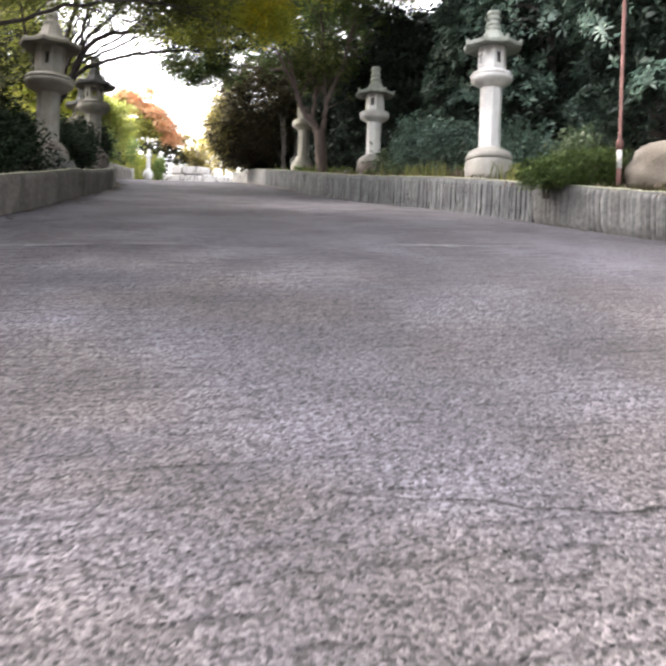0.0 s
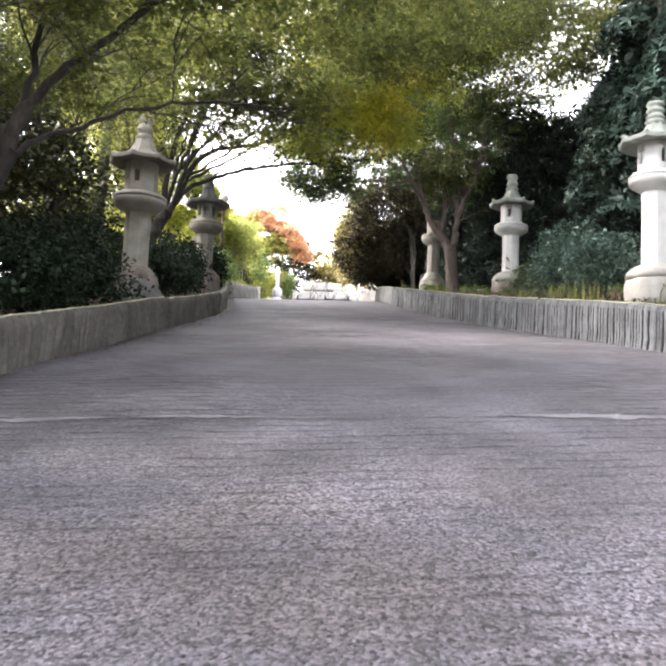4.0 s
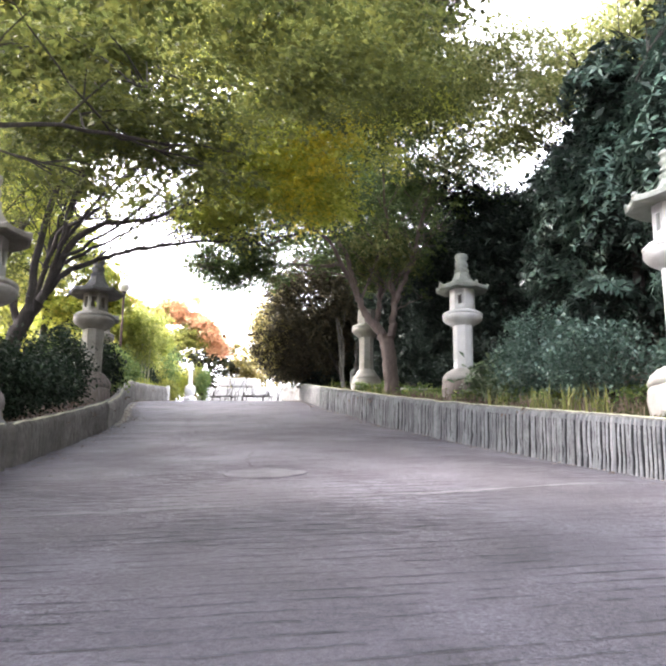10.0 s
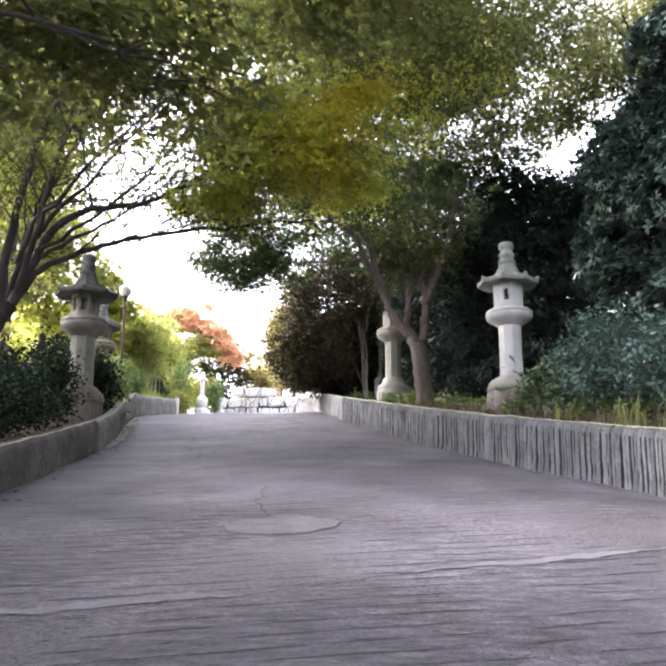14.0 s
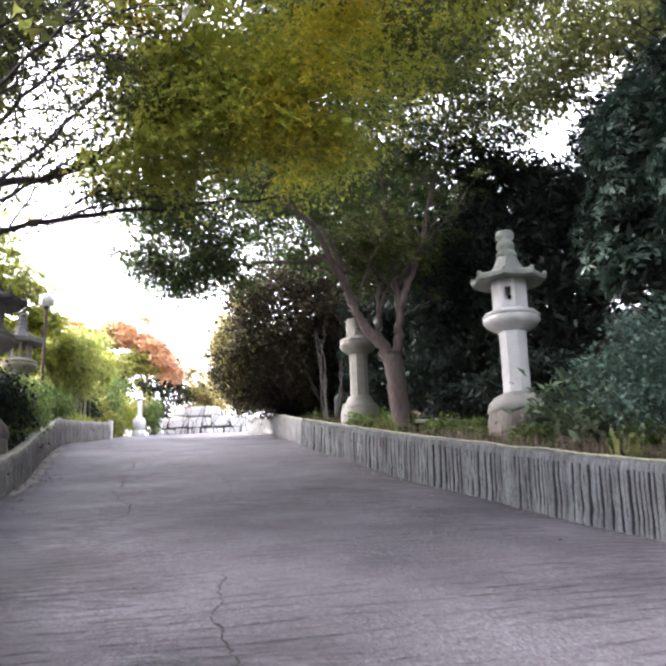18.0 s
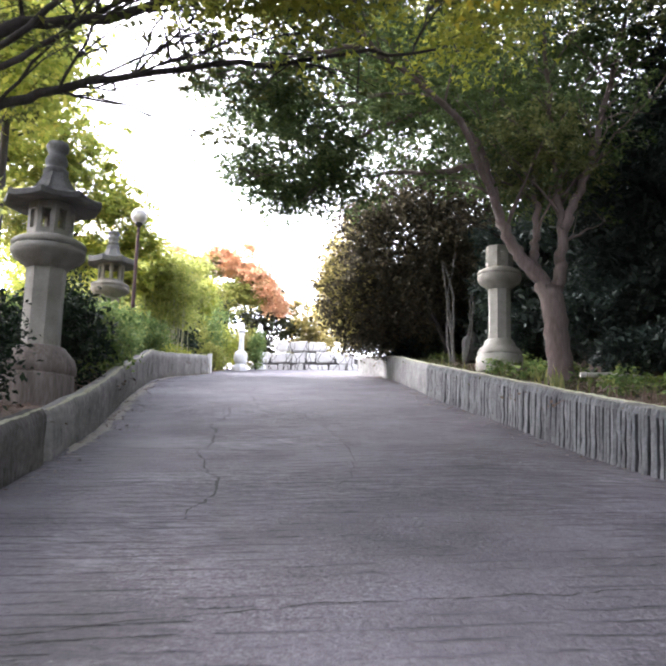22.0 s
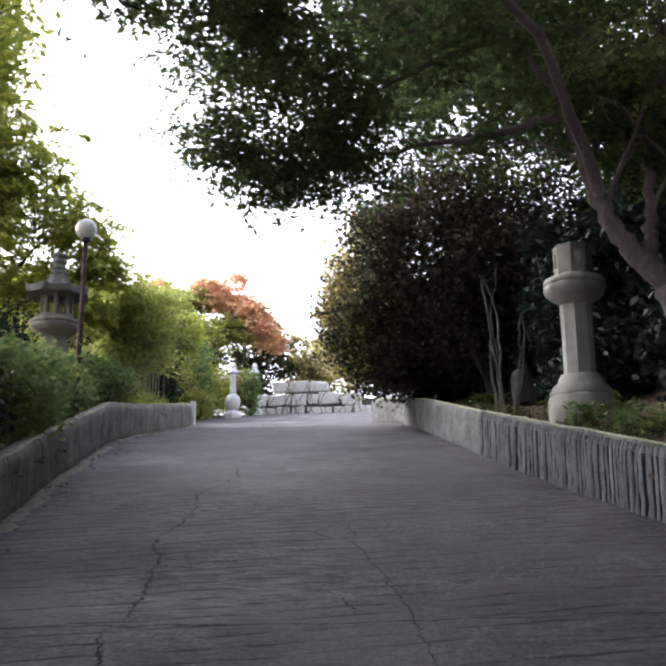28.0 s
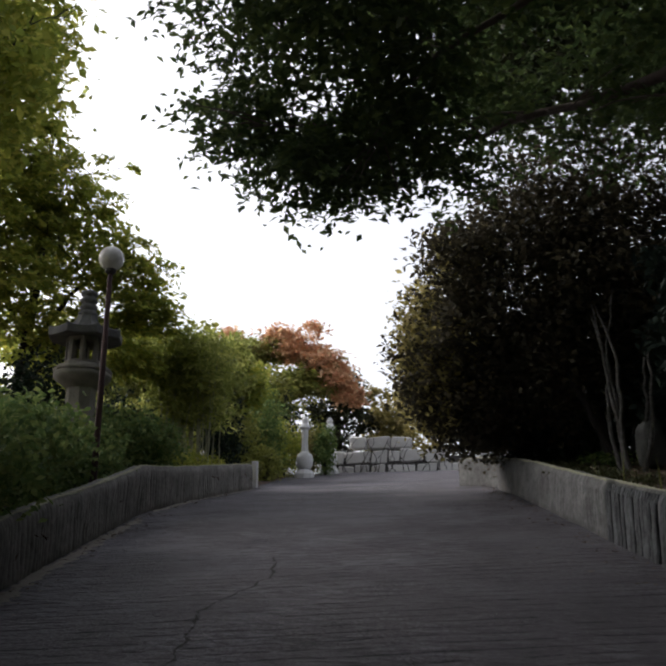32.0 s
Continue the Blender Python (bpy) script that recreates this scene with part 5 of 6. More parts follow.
boulder("pale_rock", -1.85, 37.2, ground_z(-1.85, 37.2) + 0.3, 0.22, 0.2, 0.5, "upright pale grey rock in deep shade", M_STONE_DARK, 3)
boulder("boulder", 5.35, 14.2, 4.35, 0.75, 0.6, 0.55, "tan rounded boulder on the planted bank", M_TAN_ROCK, 5)
boulder("boulder", -5.5, 17.2, 4.55, 0.42, 0.35, 0.42, "dark mossy rounded boulder at the lantern's foot", M_STONE_DARK, 6)

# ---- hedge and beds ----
# bushes up to y 29 take darker leaves that paint the shade there
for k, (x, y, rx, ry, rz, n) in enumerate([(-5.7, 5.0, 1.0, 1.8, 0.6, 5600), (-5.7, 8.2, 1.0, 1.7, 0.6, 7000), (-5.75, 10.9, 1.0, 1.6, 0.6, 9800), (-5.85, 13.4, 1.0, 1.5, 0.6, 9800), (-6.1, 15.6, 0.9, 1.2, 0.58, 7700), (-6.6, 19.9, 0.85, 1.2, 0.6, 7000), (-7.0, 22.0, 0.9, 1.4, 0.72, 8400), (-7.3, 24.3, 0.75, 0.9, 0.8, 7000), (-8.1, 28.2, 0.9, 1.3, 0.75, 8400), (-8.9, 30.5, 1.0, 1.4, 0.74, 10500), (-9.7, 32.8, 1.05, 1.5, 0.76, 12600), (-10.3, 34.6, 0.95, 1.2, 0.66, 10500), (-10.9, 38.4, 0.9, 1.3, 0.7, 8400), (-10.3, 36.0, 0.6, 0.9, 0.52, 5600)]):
    bush("hedge_bush", x, y, rx, ry, rz, n, M_HEDGE_LIGHT if y > 29 else M_HEDGE, "dense clipped green hedge bush behind the low wall" if y > 29 else "dense clipped hedge bush behind the low wall, leaves darkened for shade", 80 + k, size=0.09 if y > 27 else 0.075, group="hedge along the path", category="hedge", stems=4)
# bushes coloured near-black for the darkness under the trees
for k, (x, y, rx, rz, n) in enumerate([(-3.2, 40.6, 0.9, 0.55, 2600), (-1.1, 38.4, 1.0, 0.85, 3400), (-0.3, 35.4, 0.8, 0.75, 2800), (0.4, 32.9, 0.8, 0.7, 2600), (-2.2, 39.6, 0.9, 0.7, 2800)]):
    bush("shade_bush", x, y, rx, rx, rz, n, M_BROAD, "broad-leaved bush under the trees, shade in its dark leaf colour", 500 + k, size=0.15, group="bushes in the shade")
bush("juniper_bush", 3.95, 14.5, 0.9, 0.62, 0.36, 12000, M_JUNIPER, "low spreading green bush spilling over the wall", 95, size=0.055, aspect=0.35)
bush("juniper_bush", 3.35, 14.25, 0.45, 0.42, 0.22, 5000, M_JUNIPER, "low green bush hanging over the wall's rim", 96, size=0.055, aspect=0.35, z=4.05, stems=3)
bush("leafy_shrub", 4.3, 16.0, 0.42, 0.45, 0.5, 1500, M_BIGLEAF, "light green leafy shrub on the bank", 97, size=0.09)
# shrubs past y 28 take M_BROAD, darkened like the shade there
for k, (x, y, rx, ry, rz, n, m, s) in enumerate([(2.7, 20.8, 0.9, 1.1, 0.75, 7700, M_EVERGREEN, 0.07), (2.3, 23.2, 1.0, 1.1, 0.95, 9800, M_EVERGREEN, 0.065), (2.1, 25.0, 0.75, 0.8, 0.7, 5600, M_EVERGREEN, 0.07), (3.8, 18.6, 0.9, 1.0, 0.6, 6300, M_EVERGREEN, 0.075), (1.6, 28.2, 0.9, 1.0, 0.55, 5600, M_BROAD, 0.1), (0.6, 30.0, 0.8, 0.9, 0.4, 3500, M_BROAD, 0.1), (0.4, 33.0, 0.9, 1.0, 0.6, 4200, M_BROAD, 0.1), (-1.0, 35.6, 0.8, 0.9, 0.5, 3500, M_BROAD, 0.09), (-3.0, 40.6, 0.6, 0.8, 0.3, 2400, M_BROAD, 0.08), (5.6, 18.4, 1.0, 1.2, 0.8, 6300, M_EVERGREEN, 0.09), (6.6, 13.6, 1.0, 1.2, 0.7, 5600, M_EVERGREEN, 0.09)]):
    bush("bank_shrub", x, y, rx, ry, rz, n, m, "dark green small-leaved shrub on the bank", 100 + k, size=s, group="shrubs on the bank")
bush("bigleaf_shrub", 1.75, 25.3, 0.5, 0.5, 0.4, 1500, M_BIGLEAF, "shrub with long drooping pale green leaves beside lantern", 120, size=0.2, aspect=0.3)
bush("bigleaf_shrub", 1.9, 24.2, 0.45, 0.5, 0.32, 1200, M_BIGLEAF, "shrub with long drooping pale green leaves", 121, size=0.18, aspect=0.3)


def grass(name, spots, label, mat, seed, height=(0.15, 0.45), width=0.012):
    """Blades (x, y, spread, count), each a bent strip."""
    rng = np.random.default_rng(seed)
    out = []
    for x, y, sx, sy, n in spots:
        px, py = x + rng.normal(size=n) * sx, y + rng.normal(size=n) * sy
        keep = px > np.array([right_x(v) for v in py]) + 0.16
        px, py = px[keep], py[keep]
        pz = np.array([ground_z(a, b) for a, b in zip(px, py)]) - 0.02
        m = len(px)
        a, h, lean = rng.uniform(0, 6.28, m), rng.uniform(*height, m), rng.uniform(0.05, 0.5, m)
        d = np.stack([np.cos(a), np.sin(a), np.zeros(m)], 1)
        w = np.stack([-np.sin(a), np.cos(a), np.zeros(m)], 1) * width * rng.uniform(0.6, 1.4, (m, 1))
        p0 = np.stack([px, py, pz], 1)
        p1 = p0 + d * (lean * h * 0.35)[:, None] + np.array([0, 0, 0.6]) * h[:, None]
        p2 = p0 + d * (lean * h)[:, None] + np.array([0, 0, 1.0]) * h[:, None] * (1 - 0.35 * lean[:, None])
        out += [np.stack([p0 - w, p0 + w, p1 + w * 0.8, p1 - w * 0.8], 1), np.stack([p1 - w * 0.8, p1 + w * 0.8, p2 + w * 0.15, p2 - w * 0.15], 1)]
    ob = new(name, quads_mesh(name, np.concatenate(out), mat))
    return tagged(ob, label, "grass", kind="stuff")


grass("bank_grass", [(right_x(y) + 0.3 + 0.9 * (0.5 + noise.noise((y * 0.9, 5, 0))), y, 0.22, 0.25, int((24 if 24 < y < 36 else 140) * max(0.15, 0.6 + noise.noise((y * 0.7, 2, 0))))) for y in np.arange(9.5, 42, 0.45)], "tufts of short green grass behind the wall", M_GRASS, 5, height=(0.05, 0.2), width=0.01)
grass("yellow_grass", [(right_x(y) + 0.45, y, 0.12, 0.13, 26) for y in (16.4, 18.6, 19.3, 20.2, 21.6, 28.2)], "clumps of long yellow-green blades at the wall's rim", M_GRASS_YELLOW, 6, height=(0.25, 0.55), width=0.016)
grass("thin_blades", [(right_x(y) + 0.4, y, 0.2, 0.2, 3) for y in np.arange(24.5, 36, 0.9)], "single pale grass stalks at the wall's rim", M_GRASS_YELLOW, 16, height=(0.25, 0.6), width=0.008)
grass("dry_stalks", [(right_x(y) + 0.7, y, 0.22, 0.3, 90) for y in (25.2, 25.8, 26.3)] + [(right_x(y) + 0.8, y, 0.35, 0.3, 50) for y in np.arange(18.0, 25.0, 0.6)], "dry grey-brown stalks round the lantern's foot", M_DRY, 7, height=(0.12, 0.38), width=0.008)


def carpet(name, spots, label, mat, seed, size, category, per=8):
    """Low leaves lying on the bank: (x, y, radius, height, count)."""
    q = leaves([(x, y, ground_z(x, y) + h * 0.4, r, r, h, n) for x, y, r, h, n in spots], size, np.random.default_rng(seed), spray=size, per=per, flat=1.2, shell=0.6, thin=0.3, aspect=0.6)
    q[:, :, 2] = np.maximum(q[:, :, 2], np.array([[ground_z(a, b)] for a, b in q[:, 0, :2]]) + 0.004)
    return tagged(new(name, quads_mesh(name, q, mat)), label, category, kind="stuff")


rr = random.Random(31)
carpet("ground_cover", [(right_x(y) + rr.uniform(0.4, 1.9), y, rr.uniform(0.25, 0.6), 0.1, 110 if 25.5 < y < 35 else 260) for y in np.arange(14, 41, 0.42)], "patches of low green leafy plants on the bank", M_GRASS, 32, 0.055, "plants")
carpet("bank_plants", [(right_x(y) + rr.uniform(1.2, 3.0), y, rr.uniform(0.3, 0.7), 0.22, 420) for y in np.arange(15, 41, 0.8)], "low dark green leafy plants under the trees", M_HEDGE_LIGHT, 33, 0.085, "plants")
carpet("bank_litter", [(right_x(y) + rr.uniform(0.3, 2.2), y, rr.uniform(0.4, 0.8), 0.02, 120) for y in np.arange(10, 41, 0.4)], "dry brown fallen leaves on the bank", M_DRY, 34, 0.06, "fallen leaves", per=3)
carpet("left_bank_litter", [(left_x(y) - rr.uniform(0.25, 0.9), y, rr.uniform(0.3, 0.6), 0.02, 60) for y in np.arange(3, 44, 0.6)], "dry brown fallen leaves behind the low wall", M_DRY, 35, 0.06, "fallen leaves", per=3)

# fallen branch behind the forked tree
stick = thing("fallen_branch", 0.2, 29.75, ground_z(0.2, 29.75) + 0.12, "pale bare fallen branch on the bank", "branch")
v, f = tube(curve_points([(-0.55, -0.1, 0.02), (-0.1, 0.0, 0.05), (0.5, -0.1, -0.02), (1.0, -0.2, -0.06)], 4, 0.015, random.Random(3)), [0.04 - 0.002 * i for i in range(13)], 7)
part("bough", mesh_of("bough", v, f, M_PALE_WALL), None, stick)

# ---- rusty pole on the right bank ----
pole = thing("rusty_pole", 4.44, 14.0, ground_z(4.44, 14.0), "tall thin pole with flaking red-brown paint", "pole")
v, f = lathe([(0.042, -0.2), (0.042, 0.35), (0.03, 0.36), (0.03, 4.6)], 12)
part("shaft", mesh_of("shaft", v, f, M_RUST), None, pole)
v, f = lathe([(0.034, 0.66), (0.06, 0.68), (0.06, 0.8), (0.034, 0.83)], 12)
part("collar", mesh_of("collar", v, f, M_RUST), None, pole)
v, f = lathe([(0.0445, 0.36), (0.0445, 0.65)], 12)
part("sleeve", mesh_of("sleeve", v, f, M_PALE_WALL), None, pole)

# ---- dark trees beyond the hedge at the left ----
# the last three stand out of view, added to shade the path's end
for k, (x, y, rx, ry, top, n) in enumerate([(-9.2, 9.0, 1.8, 2.2, 9.6, 30000), (-9.6, 12.8, 1.8, 2.2, 11.6, 34000), (-10.4, 18.2, 1.8, 2.2, 12.0, 26000), (-12.5, 11.5, 2.2, 2.6, 12.5, 16000), (-13.0, 18.0, 2.2, 2.6, 13.0, 14000), (-9.0, 4.0, 2.0, 2.4, 9.0, 20000), (-9.4, -2.0, 2.2, 2.6, 8.0, 14000), (-8.4, 16.0, 1.4, 1.8, 7.8, 14000), (-8.6, 19.6, 1.3, 1.6, 8.6, 12000), (-10.8, 15.4, 1.6, 2.0, 9.4, 14000), (-11.0, 21.5, 1.8, 2.2, 10.4, 11000), (-8.0, 11.0, 1.2, 1.5, 5.6, 7000), (-15.5, 14.5, 2.4, 3.0, 11.5, 9000), (-15.5, 22.5, 2.4, 3.0, 12.5, 9000), (-15.0, 7.0, 2.4, 3.0, 9.5, 8000), (-11.3, 25.4, 2.2, 2.6, 19.0, 14000), (-13.0, 29.0, 2.4, 2.6, 21.5, 15000), (-17.6, 29.0, 2.6, 2.6, 22.0, 12000)]):
    z = ground_z(x, y)
    rr = random.Random(140 + k)
    limbs = [([(x, y, z + 1.2 + 0.5 * j), (x + rr.uniform(-1, 1), y + rr.uniform(-1, 1), z + 2.4 + 0.6 * j), (x + rr.uniform(-1.7, 1.7), y + rr.uniform(-1.7, 1.7), z + 3.4 + 0.7 * j)], 0.06, 0.012) for j in range(4)]
    cl = [(x, y, (z + 0.9 + top) / 2, rx * 0.9, ry * 0.9, (top - z - 0.9) / 2, n * 0.6)] + [(x + rr.uniform(-1, 1) * rx * 0.8, y + rr.uniform(-1, 1) * ry * 0.8, z + rr.uniform(1, max(4.6, (top - z) * 0.8)), rx * 0.5, ry * 0.5, 0.45, n * 0.05) for _ in range(8)]
    tree("understory_tree", (x, y, z), ([(x, y, z - 0.2), (x + 0.1, y, z + 1.6), (x - 0.1, y, z + 3.6)], 0.13, 0.05), limbs, {M_LIGHTGREEN if k > 14 else M_WOODS: [c[:6] + (c[6] * (0.7 if k > 14 else 0.48),) for c in cl]}, "leafy shade-giving tree with thin trunk beyond the hedge", leaf_size=0.2 if k > 11 else 0.135, seed=150 + k, spray=0.24, per=20, thin=0.4, group="trees beyond the hedge", shell=0.4)

# tall bare-stemmed trees added beyond the hedge, crowns high above it to block sun
for k, (x, y) in enumerate([(-14.2, 36.8), (-15.4, 33.4)]):
    z = ground_z(x, y)
    tree("light_blocking_tree", (x, y, z), ([(x, y, z - 0.2), (x + 0.1, y, z + 5.0), (x - 0.1, y, z + 11.0)], 0.18, 0.07), [([(x, y, z + 6.0), (x + 1.2, y - 0.4, z + 7.6), (x + 2.0, y - 0.6, z + 8.6)], 0.06, 0.015), ([(x, y, z + 7.0), (x - 1.2, y + 0.4, z + 9.0), (x - 1.8, y + 0.6, z + 10.6)], 0.06, 0.015)],
         {M_YELLOWGREEN: [(x, y, z + 9.6, 2.2, 2.2, 3.6, 9000), (x + 0.8, y - 0.8, z + 7.4, 1.6, 1.6, 1.4, 3000), (x - 0.6, y + 0.6, z + 12.4, 1.8, 1.8, 1.8, 3500)]}, "tall yellow-green tree with a bare stem beyond the hedge", leaf_size=0.2, seed=340 + k, spray=0.3, per=18, thin=0.5, group="trees beyond the hedge", shell=0.4)

# added tree whose high crown, out of view, blocks sky from the left
x, y = -10.2, 25.4
tree("light_blocking_tree", gz(x, y), ([gz(x, y, -0.2), (x + 0.1, y, 10.5), (x + 0.3, y + 0.2, 15.5)], 0.2, 0.07), [([(x + 0.1, y, 11.0), (x + 1.0, y + 0.8, 13.0), (x + 1.6, y + 1.6, 14.4)], 0.07, 0.02), ([(x + 0.1, y, 11.5), (x + 0.8, y - 1.0, 13.4), (x + 1.2, y - 2.0, 14.8)], 0.07, 0.02), ([(x + 0.1, y, 11.2), (x - 1.2, y + 0.2, 13.4), (x - 1.8, y + 0.4, 15.0)], 0.07, 0.02)],
     {M_WOODS: [(x + 0.3, y, 14.6, 1.6, 2.0, 1.8, 5000), (x + 0.8, y + 2.0, 14.4, 1.5, 1.6, 1.3, 4000), (x + 0.8, y - 2.2, 14.6, 1.4, 1.5, 1.3, 4000), (x - 1.2, y + 0.4, 14.6, 1.6, 1.8, 1.6, 3000)]}, "tall dull green tree with a dense crown beyond the hedge", leaf_size=0.24, seed=345, spray=0.3, per=18, thin=0.5, group="trees beyond the hedge", shell=0.4)

# ---- woods added to close the place beside and behind the start, blocking low sky ----
for k, (x, y, r, h, n) in enumerate([(-7.0, -9.0, 3.0, 9.0, 5000), (-2.0, -13.0, 3.4, 10.0, 5000), (4.0, -13.5, 3.4, 10.0, 5000), (9.5, -9.0, 3.0, 9.5, 5000), (11.5, -3.0, 2.8, 9.0, 3900), (-12.5, -4.0, 3.0, 9.5, 4400), (-13.0, 2.0, 3.0, 9.0, 3900), (13.0, 6.0, 3.0, 9.0, 3900), (13.0, 13.0, 3.0, 8.0, 3900), (11.5, 22.0, 3.0, 8.5, 3900), (10.5, 30.0, 3.0, 9.0, 3900), (9.0, 38.0, 3.0, 9.0, 3900), (0.5, -18.0, 4.0, 12.0, 4400)]):
    z = ground_z(x, y)
    rr = random.Random(400 + k)
    cl = [(x, y, z + h * 0.55, r * 0.85, r * 0.85, h * 0.42, n * 0.6)] + [(x + rr.uniform(-0.8, 0.8) * r, y + rr.uniform(-0.8, 0.8) * r, z + h * rr.uniform(0.25, 0.95), r * 0.45, r * 0.45, h * 0.1, n * 0.05) for _ in range(8)]
    tree("blocking_wood_tree", (x, y, z), ([(x, y, z - 0.3), (x + 0.15, y, z + h * 0.4), (x, y, z + h * 0.8)], 0.2, 0.06), [([(x, y, z + h * 0.35), (x + rr.uniform(-1, 1), y + rr.uniform(-1, 1), z + h * 0.55), (x + rr.uniform(-2, 2), y + rr.uniform(-2, 2), z + h * 0.7)], 0.08, 0.02) for _ in range(3)], {M_WOODS: cl}, "tall dull green tree added round the place to block sky", leaf_size=0.32, seed=420 + k, spray=0.34, per=18, thin=0.6, group="surrounding wood", shell=0.35, shoots=2)

# ---- trees round the far end ----
tree("yellow_green_tree", gz(-14.6, 40.5), ([gz(-14.6, 40.5, -0.2), (-14.5, 40.5, 11.5), (-14.2, 40.5, 15.5)], 0.2, 0.08),
     [([(-14.5, 40.5, 11.5), (-13.4, 40.4, 13.0), (-12.0, 40.4, 13.8)], 0.08, 0.015), ([(-14.4, 40.5, 13.0), (-14.3, 40.4, 15.0), (-14.2, 40.4, 16.2)], 0.08, 0.015), ([(-14.5, 40.5, 12.0), (-15.2, 39.0, 14.6), (-15.4, 38.0, 16.6)], 0.08, 0.015), ([(-14.5, 40.5, 11.0), (-13.2, 40.6, 12.0), (-11.6, 40.8, 12.5)], 0.06, 0.012)],
     {M_YELLOWGREEN: [(-15.9, 40.0, 17.2, 1.9, 2.2, 2.4, 16500), (-14.1, 40.4, 15.0, 1.6, 1.8, 1.7, 10500), (-14.6, 39.0, 13.0, 1.6, 2.0, 1.4, 7500), (-15.0, 40.0, 19.4, 1.3, 1.4, 1.2, 6000), (-12.3, 40.6, 13.6, 1.0, 1.2, 0.8, 4100), (-11.7, 40.8, 12.6, 0.75, 1.0, 0.6, 2600), (-15.8, 38.6, 14.6, 2.2, 2.0, 1.8, 9000), (-13.8, 40.6, 12.2, 1.6, 1.6, 0.9, 4900), (-16.4, 37.0, 12.0, 2.0, 2.0, 1.6, 6800), (-12.2, 41.0, 11.6, 0.7, 0.9, 0.5, 1500)]},
     "leafy yellow-green tree beyond the hedge", leaf_size=0.14, seed=33, spray=0.3, per=30, thin=0.14, tip_leaves=60, plates=True)
tree("weeping_tree", (-15.0, 48.5, path_z(48.5)), ([(-15.0, 48.5, path_z(48.5) - 0.2), (-14.9, 48.5, 11.6), (-14.6, 48.4, 13.0)], 0.14, 0.06),
     [([(-14.8, 48.5, 12.0), (-13.8, 48.2, 13.2), (-12.6, 48.0, 13.0)], 0.06, 0.012), ([(-14.8, 48.5, 11.8), (-15.6, 47.6, 13.2), (-16.6, 47.0, 13.4)], 0.06, 0.012)],
     {M_LIGHTGREEN: [(-14.6, 48.2, 13.3, 1.9, 1.8, 0.9, 9000), (-12.9, 48.0, 12.9, 1.1, 1.4, 0.9, 6000), (-16.6, 47.4, 13.4, 1.8, 1.8, 1.1, 8000), (-12.6, 48.2, 11.6, 0.5, 0.8, 0.9, 2500), (-15.8, 46.6, 12.0, 1.6, 1.4, 0.9, 5000)], M_YELLOWGREEN: [(-13.4, 49.5, 13.6, 1.2, 1.2, 0.5, 3000), (-12.1, 49.0, 12.8, 0.5, 0.8, 0.8, 1800), (-15.6, 48.0, 14.2, 1.4, 1.2, 0.4, 2500)]},
     "light green tree with drooping fine foliage", leaf_size=0.16, seed=35, spray=0.32, per=20, thin=0.3, flat=0.1, tip_leaves=30, plates=True)
tree("orange_maple", (-15.6, 61.0, path_z(61)), ([(-15.6, 61, 11.4), (-15.4, 61, 14.0), (-15.0, 61, 16.4)], 0.16, 0.05), [([(-15.4, 61, 14.5), (-14.2, 60.6, 16.0), (-13.0, 60.4, 16.2)], 0.06, 0.015)],
     {M_ORANGE: [(-14.7, 60.6, 17.8, 0.8, 0.9, 0.5, 1900), (-13.9, 60.6, 17.1, 1.0, 1.1, 0.6, 2600), (-12.7, 60.4, 16.5, 1.0, 1.1, 0.6, 2600), (-11.9, 60.3, 15.6, 0.8, 0.9, 0.5, 2000), (-11.3, 60.2, 14.8, 0.6, 0.7, 0.35, 1100), (-13.2, 60.8, 18.1, 0.5, 0.6, 0.3, 500), (-17.2, 60.6, 18.0, 0.7, 0.7, 0.3, 500)],
      M_OLIVE: [(-12.9, 60.8, 16.0, 1.4, 1.2, 0.9, 1500), (-15.4, 60.4, 17.2, 1.0, 1.0, 0.7, 1500)],
      M_LIGHTGREEN: [(-13.6, 60.0, 15.4, 1.6, 1.5, 0.7, 4200), (-16.4, 60.0, 16.8, 1.6, 1.4, 0.9, 4200)]},
     "maple in orange-red autumn leaf above green boughs", leaf_size=0.19, seed=31, spray=0.45, per=22, thin=0.14, tip_leaves=30, plates=True)
